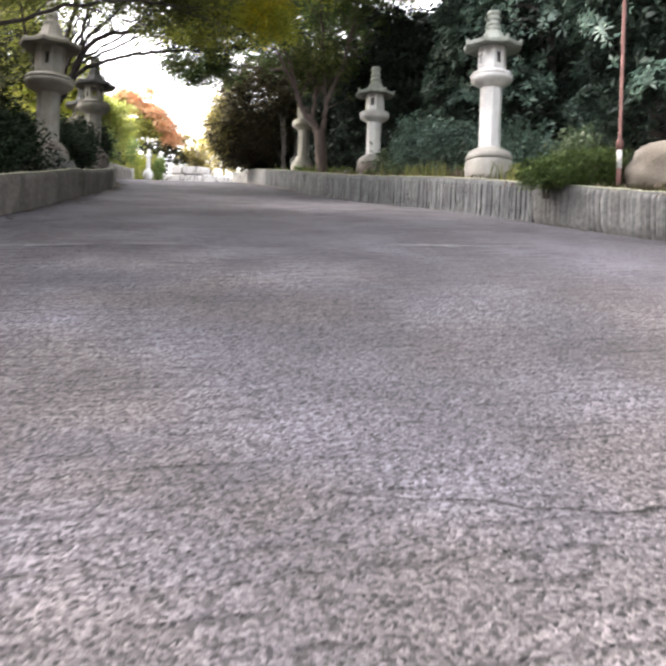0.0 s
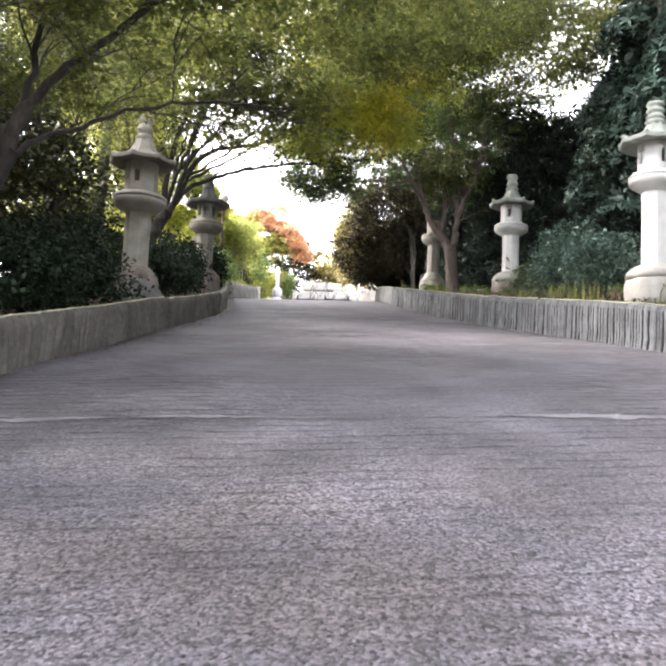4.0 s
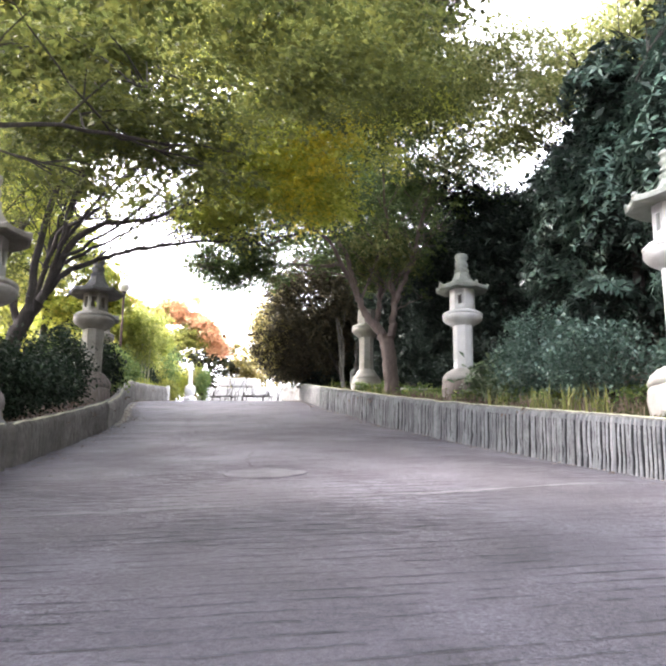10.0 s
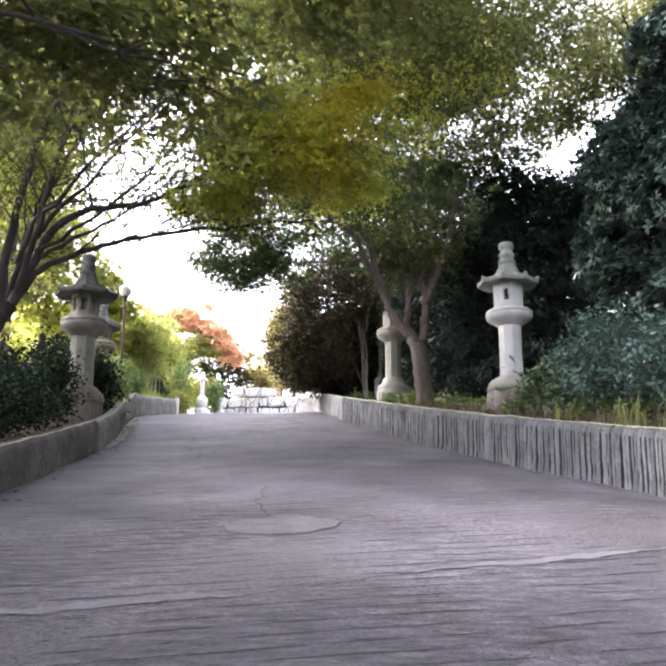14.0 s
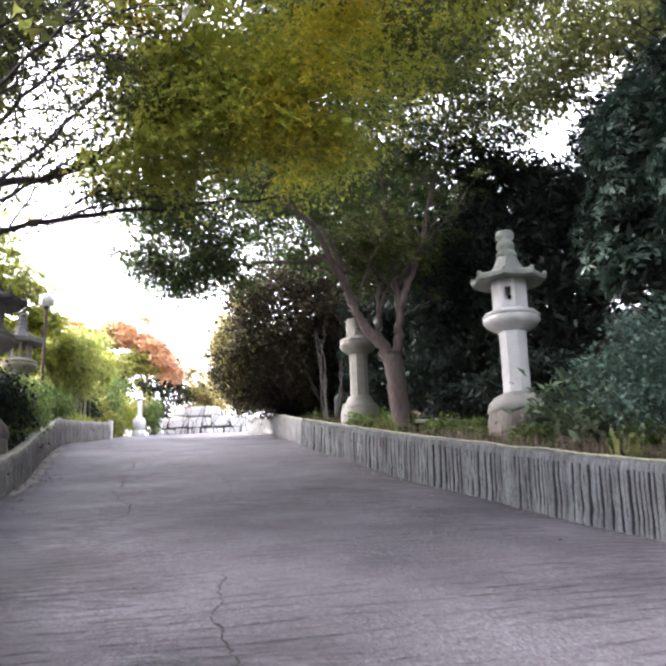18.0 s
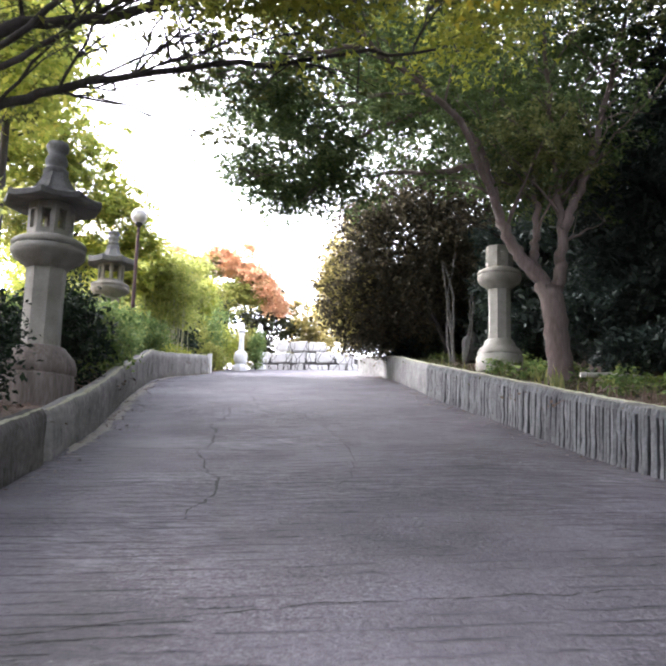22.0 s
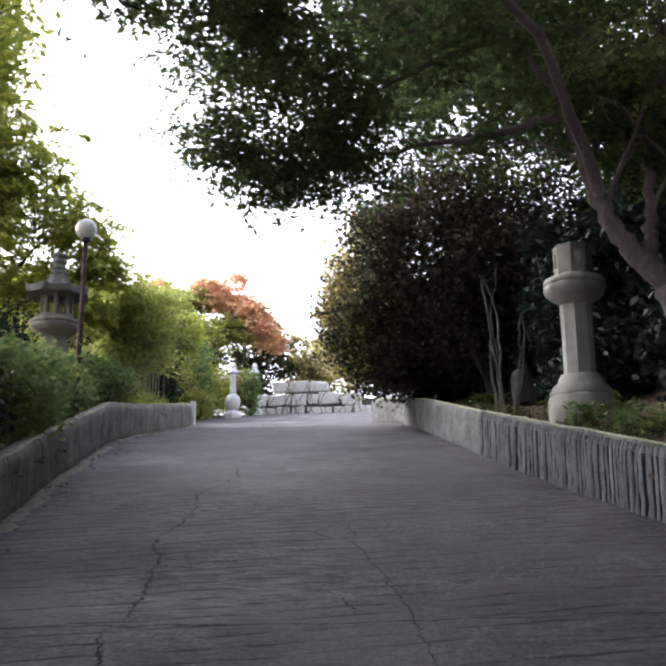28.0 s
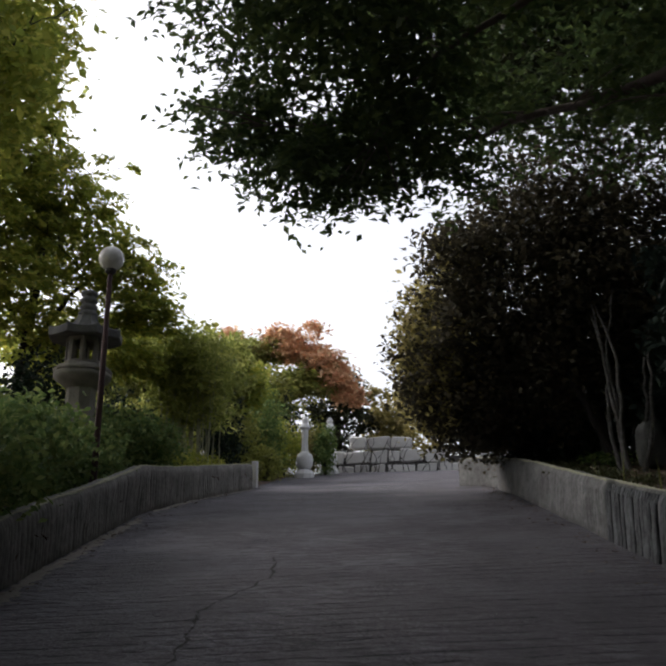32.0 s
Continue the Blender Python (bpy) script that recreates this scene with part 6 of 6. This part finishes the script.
for k, (x, y, rx, ry, zc, rz, n, m) in enumerate([(-17.4, 55.0, 2.0, 2.0, 13.6, 3.1, 6200, M_LIGHTGREEN), (-20.5, 52.0, 2.6, 2.4, 13.6, 3.2, 5600, M_YELLOWGREEN), (-14.6, 57.0, 1.7, 1.7, 13.4, 2.6, 5600, M_LIGHTGREEN), (-13.2, 65.5, 1.8, 1.8, 14.8, 2.6, 4300, M_WOODS), (-10.8, 67.0, 1.7, 1.7, 14.4, 2.4, 4300, M_OLIVE), (-16.4, 50.6, 1.5, 1.5, 12.4, 2.4, 4300, M_YELLOWGREEN), (-19.0, 66.0, 3.0, 2.6, 16.4, 3.0, 5000, M_WOODS), (-24.0, 62.0, 3.2, 3.0, 16.5, 3.2, 4300, M_WOODS), (-9.2, 70.0, 2.4, 2.4, 16.5, 3.2, 4300, M_OLIVE), (-5.0, 66.0, 2.6, 2.4, 16.0, 3.6, 5000, M_OLIVE), (-1.0, 64.0, 2.8, 2.6, 15.6, 3.6, 4300, M_WOODS), (3.5, 58.0, 3.0, 2.8, 15.2, 4.0, 4300, M_WOODS), (6.0, 50.0, 3.0, 2.8, 15.0, 4.2, 4300, M_WOODS), (-28.0, 45.0, 3.4, 3.4, 12.5, 4.0, 4300, M_WOODS), (-24.0, 36.0, 3.4, 3.2, 10.5, 4.4, 4300, M_WOODS), (-21.0, 27.0, 3.2, 3.2, 8.8, 4.2, 4300, M_WOODS)]):
    z = ground_z(x, y)
    tree("far_tree", (x, y, z), ([(x, y, z - 0.3), (x + 0.1, y, (z + zc) / 2), (x, y, zc)], 0.16, 0.07), [([(x, y, (z + zc) / 2), (x - 0.5 * rx, y, zc), (x - 0.8 * rx, y, zc + 0.4 * rz)], 0.06, 0.015), ([(x, y, (z + zc) / 2), (x + 0.5 * rx, y, zc), (x + 0.8 * rx, y, zc + 0.4 * rz)], 0.06, 0.015)],
         {m: [(x, y, zc, rx * 0.8, ry * 0.8, rz * 0.85, n * 0.6)] + [(x + math.cos(j * 2.4 + k) * rx * 0.7, y + math.sin(j * 2.4 + k) * ry * 0.7, zc + rz * (0.75 - 0.22 * j), rx * 0.4, ry * 0.4, rz * 0.25, n * 0.06) for j in range(7)]},
         "leafy tree behind the far end of the path", leaf_size=0.27, seed=170 + k, spray=0.42, per=20, thin=0.3, plates=True, group="far trees", shell=0.4, shoots=3)
# ivy-hung shrubs, yellow box and bamboo beside the path's end
for k, (x, y, rx, ry, rz, n, m, label) in enumerate([(-11.9, 40.2, 0.9, 1.2, 0.85, 6000, M_HEDGE, "dark leafy shrub behind the wall's bend"), (-12.6, 43.4, 1.2, 1.4, 1.1, 6800, M_LIGHTGREEN, "green shrub behind the wall"), (-12.4, 46.8, 1.0, 1.2, 1.25, 6000, M_HEDGE, "tall ivy-hung shrub beside the path's end"), (-11.25, 55.2, 0.32, 0.5, 0.98, 3400, M_HEDGE_LIGHT, "ivy-covered stump before the second white lantern"), (-12.6, 51.6, 0.7, 0.8, 1.7, 4500, M_HEDGE_LIGHT, "tall ivy-hung shrub behind the white lantern"), (-13.0, 50.2, 1.1, 1.2, 1.3, 6000, M_LIGHTGREEN, "tall green shrub beside the path's end"), (-12.5, 53.8, 0.7, 0.9, 1.1, 3800, M_YELLOWGREEN, "yellow-green shrub by the white lantern"), (-12.4, 57.4, 0.8, 0.9, 1.2, 3800, M_LIGHTGREEN, "green shrub by the masonry wall"), (-14.5, 45.0, 1.4, 1.6, 1.5, 6000, M_HEDGE, "tall dark shrub beyond the wall"), (-13.6, 53.0, 1.2, 1.4, 1.7, 6800, M_LIGHTGREEN, "tall leafy shrub behind the white lantern"), (-13.4, 56.6, 1.1, 1.3, 1.7, 6000, M_HEDGE, "tall dark shrub behind the white lantern"), (-12.0, 55.4, 0.55, 0.7, 0.9, 3000, M_OLIVE, "olive shrub between the white lanterns"), (-11.7, 49.4, 0.6, 0.8, 0.55, 2600, M_LIGHTGREEN, "low green shrub beside the path"), (-14.4, 42.0, 1.4, 1.6, 1.5, 6800, M_LIGHTGREEN, "tall green shrub beyond the hedge"), (-13.2, 38.8, 1.2, 1.4, 1.4, 6000, M_HEDGE, "tall dark shrub beyond the hedge")]):
    bush("garden_shrub", x, y, rx, ry, rz, n, m, label, 200 + k, size=0.1, z=path_z(y) + (0.3 if y < 45 else 0.0), group="shrubs at the path's end")
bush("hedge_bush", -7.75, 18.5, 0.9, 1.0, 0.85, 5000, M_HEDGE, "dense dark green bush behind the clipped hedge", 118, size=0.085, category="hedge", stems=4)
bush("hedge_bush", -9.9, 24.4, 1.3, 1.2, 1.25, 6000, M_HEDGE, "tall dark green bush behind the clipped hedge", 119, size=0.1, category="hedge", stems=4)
bush("box_bush", -10.75, 40.9, 0.65, 0.9, 0.3, 5000, M_YELLOWGREEN, "low clipped yellow-green box bush behind the wall", 210, size=0.05)
bush("box_bush", -10.95, 42.4, 0.6, 0.8, 0.26, 4000, M_YELLOWGREEN, "low clipped yellow-green box bush behind the wall", 211, size=0.05)
cane = thing("bamboo_clump", -11.05, 42.2, ground_z(-11.05, 42.2), "clump of thin green bamboo canes behind the wall", "bamboo")
rr = random.Random(9)
sprays = []
for k in range(48):
    a, b = rr.uniform(-0.6, 0.6), rr.uniform(-0.5, 0.6)
    h, out, side_ = rr.uniform(2.2, 3.7), a * 1.0 + rr.uniform(-0.75, 0.75), rr.uniform(-0.5, 0.4)
    c = curve_points([(a, b, -0.1), (a + out * 0.12, b, h * 0.45), (a + out * 0.5, b + side_ * 0.5, h * 0.85), (a + out * 1.25, b + side_, h * 0.92)], 5, 0.012, rr)
    v, f = tube(c, [0.015 - 0.011 * i / (len(c) - 1) for i in range(len(c))], 6)
    part("cane", mesh_of("cane", v, f, M_CANE), None, cane)
    sprays += [(p.x + rr.uniform(-0.25, 0.25), p.y, p.z - 0.1, 0.34, 0.3, 0.16, 40) for p in c[len(c) // 3:] if p.z > 1.25]
q = leaves(sprays, 0.19, np.random.default_rng(9), spray=0.13, per=12, thin=0.6, aspect=0.19, flat=0.0)
tagged(part("foliage", quads_mesh("foliage", q, M_BAMBOO), None, cane), kind="stuff")

# ---- globe lamps ----
def globe_lamp(x, y, top, label, r=0.19):
    z = ground_z(x, y)
    root = thing("globe_street_lamp", x, y, z, label, "street lamp", "globe lamps")
    h = top - z
    v, f = lathe([(0.07, -0.15), (0.07, 0.25), (0.047, 0.3), (0.045, 1.2), (0.038, h - 2 * r - 0.04)], 12)
    part("post", mesh_of("post", v, f, M_LAMP_POST), None, root)
    v, f = lathe([(0.06, h - 2 * r - 0.05), (0.085, h - 2 * r - 0.02), (0.085, h - 2 * r + 0.03), (0.05, h - 2 * r + 0.04)], 14)
    part("fitter", mesh_of("fitter", v, f, M_BLACK), None, root)
    v, f = lathe([(r * math.sin(a), h - r - r * math.cos(a)) for a in [0.25 + 0.19 * k for k in range(16)]], 24)
    part("globe", mesh_of("globe", v, f, M_GLOBE), None, root)
    return root


globe_lamp(-9.58, 35.1, 11.74, "globe street lamp on a thin dark red-brown post")

# ---- far end: masonry wall, white lanterns, end post ----
far_wall = thing("masonry_wall", -9.0, 61.0, 11.2, "pale wall of large uneven stone blocks with dark joints", "stone wall", kind="structure")


def box_mesh(name, x0, x1, y0, y1, z0, z1, mat, rng=None, jag=0.0, bevel=0.0):
    bm = bmesh.new()
    bmesh.ops.create_cube(bm, size=1)
    for vv in bm.verts:
        vv.co = Vector((x0 + (vv.co.x + 0.5) * (x1 - x0), y0 + (vv.co.y + 0.5) * (y1 - y0), z0 + (vv.co.z + 0.5) * (z1 - z0)))
        if rng:
            vv.co += Vector((rng.uniform(-jag, jag), rng.uniform(-jag, jag) * 0.5, rng.uniform(-jag, jag)))
    if bevel:
        bmesh.ops.bevel(bm, geom=list(bm.edges), offset=bevel, segments=1, affect="EDGES")
    me = bpy.data.meshes.new(name)
    bm.to_mesh(me)
    bm.free()
    me.materials.append(mat)
    return me


def wall_top(x):
    return float(np.interp(x, [-3.6, -1.2, 1.7, 4, 9], [1.55, 2.05, 1.2, 1.4, 1.6]))


rr = random.Random(12)
part("core", box_mesh("core", -3.5, 9, 0.06, 0.6, -0.4, 1.05, M_MORTAR), None, far_wall)
z = -0.3
while z < 2.0:
    h = rr.uniform(0.36, 0.62)
    x = -3.6 - rr.uniform(0, 0.5)
    while x < 9:
        w = rr.uniform(0.5, 1.35)
        if z + h < wall_top(x + w / 2) + 0.15:
            part("stone_block", box_mesh("stone_block", x + 0.04, x + w - 0.04, rr.uniform(-0.07, 0.03), 0.62, z + 0.035, z + h - 0.035, M_PALE_WALL, rr, 0.07, 0.05), None, far_wall)
        x += w
    z += h
vine = thing("wall_creeper", -9.6, 60.85, path_z(60.85), "bare woody creeper on the masonry wall", "vine")
for k in range(30):
    x0 = rr.uniform(-2.4, 6.0)
    pts = [(x0, rr.uniform(-0.12, 0), -0.1)]
    for j in range(4):
        pts.append((pts[-1][0] + rr.uniform(-0.35, 0.35), rr.uniform(-0.15, 0.0), pts[-1][2] + rr.uniform(0.25, 0.55)))
    c = curve_points(pts, 4, 0.02, rr)
    v, f = tube(c, [0.022 - 0.016 * i / (len(c) - 1) for i in range(len(c))], 5)
    part("stem", mesh_of("stem", v, f, M_BARK), None, vine)


def white_lantern(x, y, k, label):
    """A small pale lantern: round pot-bellied base, thin shaft, small cap."""
    root = thing("white_lantern", x, y, path_z(y) + 0.02, label, "stone lantern", "white lanterns")
    for name, prof, n in (("base", [(0.34, -0.1), (0.36, 0.1), (0.3, 0.22), (0.2, 0.26)], 8), ("drum", [(0.2, 0.26), (0.29, 0.4), (0.31, 0.62), (0.27, 0.8), (0.12, 0.92)], 14), ("shaft", [(0.13, 0.9), (0.11, 1.3), (0.12, 1.72)], 8), ("cap", [(0.1, 1.72), (0.21, 1.78), (0.19, 1.85), (0.11, 1.95), (0.12, 2.08), (0.05, 2.2)], 8)):
        v, f = lathe([(r * k, z * k) for r, z in prof], n, 0.2)
        part(name, mesh_of(name, v, f, M_GRANITE, smooth=n > 8), None, root)
    return root


white_lantern(-11.45, 53.0, 0.95, "slender white stone lantern with a round drum beside the path")
white_lantern(-11.55, 57.0, 1.0, "slender white stone lantern before the masonry wall")
endpost = thing("end_post", -10.5, 44.9, path_z(44.9), "short white square post at the wall's end", "post")
part("shaft", box_mesh("shaft", -0.07, 0.07, -0.07, 0.07, -0.1, 0.66, M_GRANITE, None, 0, 0.012), None, endpost)


# ---- joints, cracks and the patch in the path ----
def ribbon(points, w0, w1, rng, lift=0.004, step=0.05):
    """A thin jagged line laid on the path."""
    dense = []
    for (ax, ay), (bx, by) in zip(points, points[1:]):
        n = max(1, int(math.hypot(bx - ax, by - ay) / step))
        dense += [(ax + (bx - ax) * k / n, ay + (by - ay) * k / n) for k in range(n)]
    dense.append(points[-1])
    dense = [(x + rng.uniform(-0.014, 0.014) + 0.05 * noise.noise((x * 4, y * 4, 1.0)), y + rng.uniform(-0.014, 0.014) + 0.04 * noise.noise((x * 4, y * 4, 6.0))) for x, y in dense]
    verts, faces = [], []
    for i, (x, y) in enumerate(dense):
        ax, ay = dense[max(i - 1, 0)]
        bx, by = dense[min(i + 1, len(dense) - 1)]
        d = math.hypot(bx - ax, by - ay) or 1
        w = rng.uniform(w0, w1) * min(1, (i + 1) / 11, (len(dense) - i) / 11)
        nx, ny = -(by - ay) / d * w / 2, (bx - ax) / d * w / 2
        verts += [(x + nx, y + ny, surface_z(x + nx, y + ny) + lift), (x - nx, y - ny, surface_z(x - nx, y - ny) + lift)]
        if i:
            a = 2 * i
            faces.append((a - 2, a - 1, a + 1, a))
    return verts, faces


rr = random.Random(77)
JOINTS = [[(0.1, 3.34), (0.36, 3.32), (0.7, 3.31), (1.03, 3.26), (1.4, 3.36), (2.6, 3.5)], [(-4.3, 8.9), (-2.5, 9.43), (-1.5, 9.7), (0.4, 10.1), (2.4, 10.4)],
          [(-4.5, 13.8), (-3.6, 14.16), (-1.8, 14.8), (-0.9, 15.3), (0.76, 15.95), (2.2, 16.5)], [(-5.3, 19.4), (-4.3, 19.74), (-2.9, 20.43), (-1.4, 20.92), (0.6, 21.3)],
          [(-6.4, 25.4), (-5.3, 25.5), (-3.9, 25.62), (-1.85, 25.87), (-0.9, 25.95)], [(-7.6, 31.4), (-6.0, 31.7), (-4.5, 31.9), (-2.7, 32.1)], [(-9.4, 37.6), (-6.5, 37.9), (-4.0, 38.1)]]
for j in JOINTS:
    part("joint", mesh_of("joint", *ribbon(j, 0.003, 0.024, rr), M_CRACK), None, path)
for j in JOINTS[1:3]:
    for k in range(len(j) - 1):
        (ax, ay), (bx, by) = j[k], j[k + 1]
        if k % 3 != 2:
            part("joint_mortar", mesh_of("joint_mortar", *ribbon([(ax, ay + 0.05), ((ax + bx) / 2, (ay + by) / 2 + 0.055), (bx + 0.05, by + 0.06)], 0.07, 0.17, rr, lift=0.005, step=0.06), M_JOINT), None, path, "pale worn mortar along a joint")
for y0, y1 in ((25.0, 36.4), (36.9, 44.3)):
    foot = [(left_x(y) + 0.11 + 0.05 * noise.noise((y, 3, 1)), y) for y in np.arange(y0, y1, 0.25)]
    part("dust_strip", mesh_of("dust_strip", *ribbon(foot, 0.06, 0.26, rr, lift=0.005), M_SAND), None, path, "pale sandy dust along the wall's foot")
CRACKS = [[(-6.1, 32.6), (-5.75, 31.4), (-5.83, 29.97), (-5.52, 28.76), (-5.5, 27.76), (-5.21, 26.97), (-5.03, 26.19), (-4.93, 25.6)], [(-5.0, 25.5), (-4.55, 24.3), (-4.34, 23.89), (-4.15, 23.27), (-4.12, 23.0), (-4.16, 22.56), (-4.07, 22.1)],
          [(-3.99, 26.35), (-3.74, 25.98), (-3.53, 25.72)], [(-4.16, 29.0), (-3.88, 27.58), (-3.4, 25.95), (-3.19, 24.87), (-3.16, 23.95), (-3.26, 23.39)], [(-2.5, 19.6), (-2.42, 18.9), (-2.34, 18.2), (-2.13, 17.36), (-2.1, 17.15)],
          [(-4.2, 19.6), (-3.77, 19.84), (-3.5, 19.84)], [(-6.4, 27.9), (-5.9, 27.6), (-5.4, 27.7)], [(-4.8, 28.2), (-4.3, 28.0), (-3.9, 27.6)]]
for k, c in enumerate(CRACKS):
    part("crack", mesh_of("crack", *ribbon(c, 0.003, (0.042, 0.036, 0.02, 0.013)[min(k, 3)] if k < 4 else 0.024, rr, step=0.035), M_CRACK), None, path)
    for _ in range(7 if k < 2 else 2):
        k = rr.randrange(len(c) - 1)
        u = rr.random()
        x, y = c[k][0] + (c[k + 1][0] - c[k][0]) * u, c[k][1] + (c[k + 1][1] - c[k][1]) * u
        a, w = rr.choice((0, math.pi)) + rr.uniform(-0.5, 0.5), rr.uniform(0.25, 0.7)
        part("crack", mesh_of("crack", *ribbon([(x, y), (x + 0.5 * w * math.cos(a), y + 0.5 * w * math.sin(a) + rr.uniform(-0.06, 0.06)), (x + w * math.cos(a), y + w * math.sin(a))], 0.003, 0.02, rr, step=0.035), M_CRACK), None, path)
verts, faces = [], []
for k in range(40):
    a = 2 * math.pi * k / 40
    for r, h in ((0.0, 0.008), (0.455, 0.014), (0.475, -0.01)):
        r *= 1 + 0.16 * noise.noise((2.2 * math.cos(a), 2.2 * math.sin(a), 3.0))
        x, y = -1.92 + r * math.cos(a), 16.84 + r * 0.86 * math.sin(a)
        verts.append((x, y, surface_z(x, y) + h))
for k in range(40):
    a, b = 3 * k, 3 * ((k + 1) % 40)
    faces += [(a, a + 1, b + 1), (a + 1, a + 2, b + 2, b + 1)]
part("round_patch", mesh_of("round_patch", verts, faces, M_ROUND_PATCH, smooth=False), None, path, "smooth round mortar patch in the path")
ring = [(-1.88 + 0.415 * math.cos(a), 16.81 + 0.375 * math.sin(a)) for a in np.linspace(0.2, 6.2, 44)]
part("crack", mesh_of("crack", *ribbon(ring, 0.008, 0.018, rr), M_CRACK), None, path)
# loose pale chips and fallen leaves on the path
nr = np.random.default_rng(88)
chips = []
for _ in range(900):
    y = nr.uniform(0.5, 30)
    x = nr.uniform(left_x(y) + 0.2, right_x(y) - 0.2)
    s, a, z = nr.uniform(0.004, 0.011), nr.uniform(0, 6.28), surface_z(x, y)
    chips.append([(x + s * math.cos(a + j * 1.57), y + s * math.sin(a + j * 1.57), z + 0.006 + 0.3 * s * (j % 2)) for j in range(4)])
tagged(part("chips", quads_mesh("chips", np.array(chips), M_PATCH), None, path), kind="stuff")
litter = []
for _ in range(1500):
    y = nr.uniform(2, 44)
    side = nr.random() < 0.5
    d = nr.exponential(0.16) + 0.07
    x = left_x(y) + d if side else right_x(y) - d
    s, a, z = nr.uniform(0.02, 0.045), nr.uniform(0, 6.28), surface_z(x, y)
    litter.append([(x + s * (1 if j % 2 else 0.5) * math.cos(a + j * 1.57), y + s * (1 if j % 2 else 0.5) * math.sin(a + j * 1.57), z + 0.008 + nr.uniform(0, 0.012)) for j in range(4)])
tagged(new("leaf_litter", quads_mesh("leaf_litter", np.array(litter), M_DRY)), "scattered dry brown leaves along the wall's foot", "fallen leaves", kind="stuff")


# ---- the cast ribs of the walls, each a bar of its own ----
def rib_mesh(rng, mat):
    """One uneven upright bar, a metre wide, deep and high: a swollen foot, knots, and a top that runs into the rim."""
    across, rows = 5, 6
    lean = rng.uniform(-0.1, 0.1)
    verts, faces = [], []
    for r in range(rows + 1):
        q = (0, 0.09, 0.26, 0.45, 0.65, 0.84, 0.95)[r]
        full = (1.3, 1.12, 0.92, 0.95, 0.92, 0.78, 0.1)[r] * rng.uniform(0.82, 1.14)
        wide = (0.98, 0.86, 0.74, 0.8, 0.76, 0.82, 0.95)[r] * rng.uniform(0.88, 1.1)
        for u, bulge in ((-0.5, -0.7), (-0.42, 0.7), (-0.2, 0.98), (0.2, 0.98), (0.42, 0.7), (0.5, -0.7)):
            verts.append((u * wide + lean * (q - 0.5), bulge * full * rng.uniform(0.92, 1.08), q))
    for r in range(rows):
        for k in range(across):
            a = r * (across + 1) + k
            faces.append((a + 1, a, a + across + 1, a + across + 2))
    me = mesh_of("rib", verts, faces, mat)
    # the bar's sides are painted dark, as if in shadow
    me.materials.append(M_GROOVE_SHADE)
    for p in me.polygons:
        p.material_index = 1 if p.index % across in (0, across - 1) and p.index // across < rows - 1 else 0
    return me


rr = random.Random(61)
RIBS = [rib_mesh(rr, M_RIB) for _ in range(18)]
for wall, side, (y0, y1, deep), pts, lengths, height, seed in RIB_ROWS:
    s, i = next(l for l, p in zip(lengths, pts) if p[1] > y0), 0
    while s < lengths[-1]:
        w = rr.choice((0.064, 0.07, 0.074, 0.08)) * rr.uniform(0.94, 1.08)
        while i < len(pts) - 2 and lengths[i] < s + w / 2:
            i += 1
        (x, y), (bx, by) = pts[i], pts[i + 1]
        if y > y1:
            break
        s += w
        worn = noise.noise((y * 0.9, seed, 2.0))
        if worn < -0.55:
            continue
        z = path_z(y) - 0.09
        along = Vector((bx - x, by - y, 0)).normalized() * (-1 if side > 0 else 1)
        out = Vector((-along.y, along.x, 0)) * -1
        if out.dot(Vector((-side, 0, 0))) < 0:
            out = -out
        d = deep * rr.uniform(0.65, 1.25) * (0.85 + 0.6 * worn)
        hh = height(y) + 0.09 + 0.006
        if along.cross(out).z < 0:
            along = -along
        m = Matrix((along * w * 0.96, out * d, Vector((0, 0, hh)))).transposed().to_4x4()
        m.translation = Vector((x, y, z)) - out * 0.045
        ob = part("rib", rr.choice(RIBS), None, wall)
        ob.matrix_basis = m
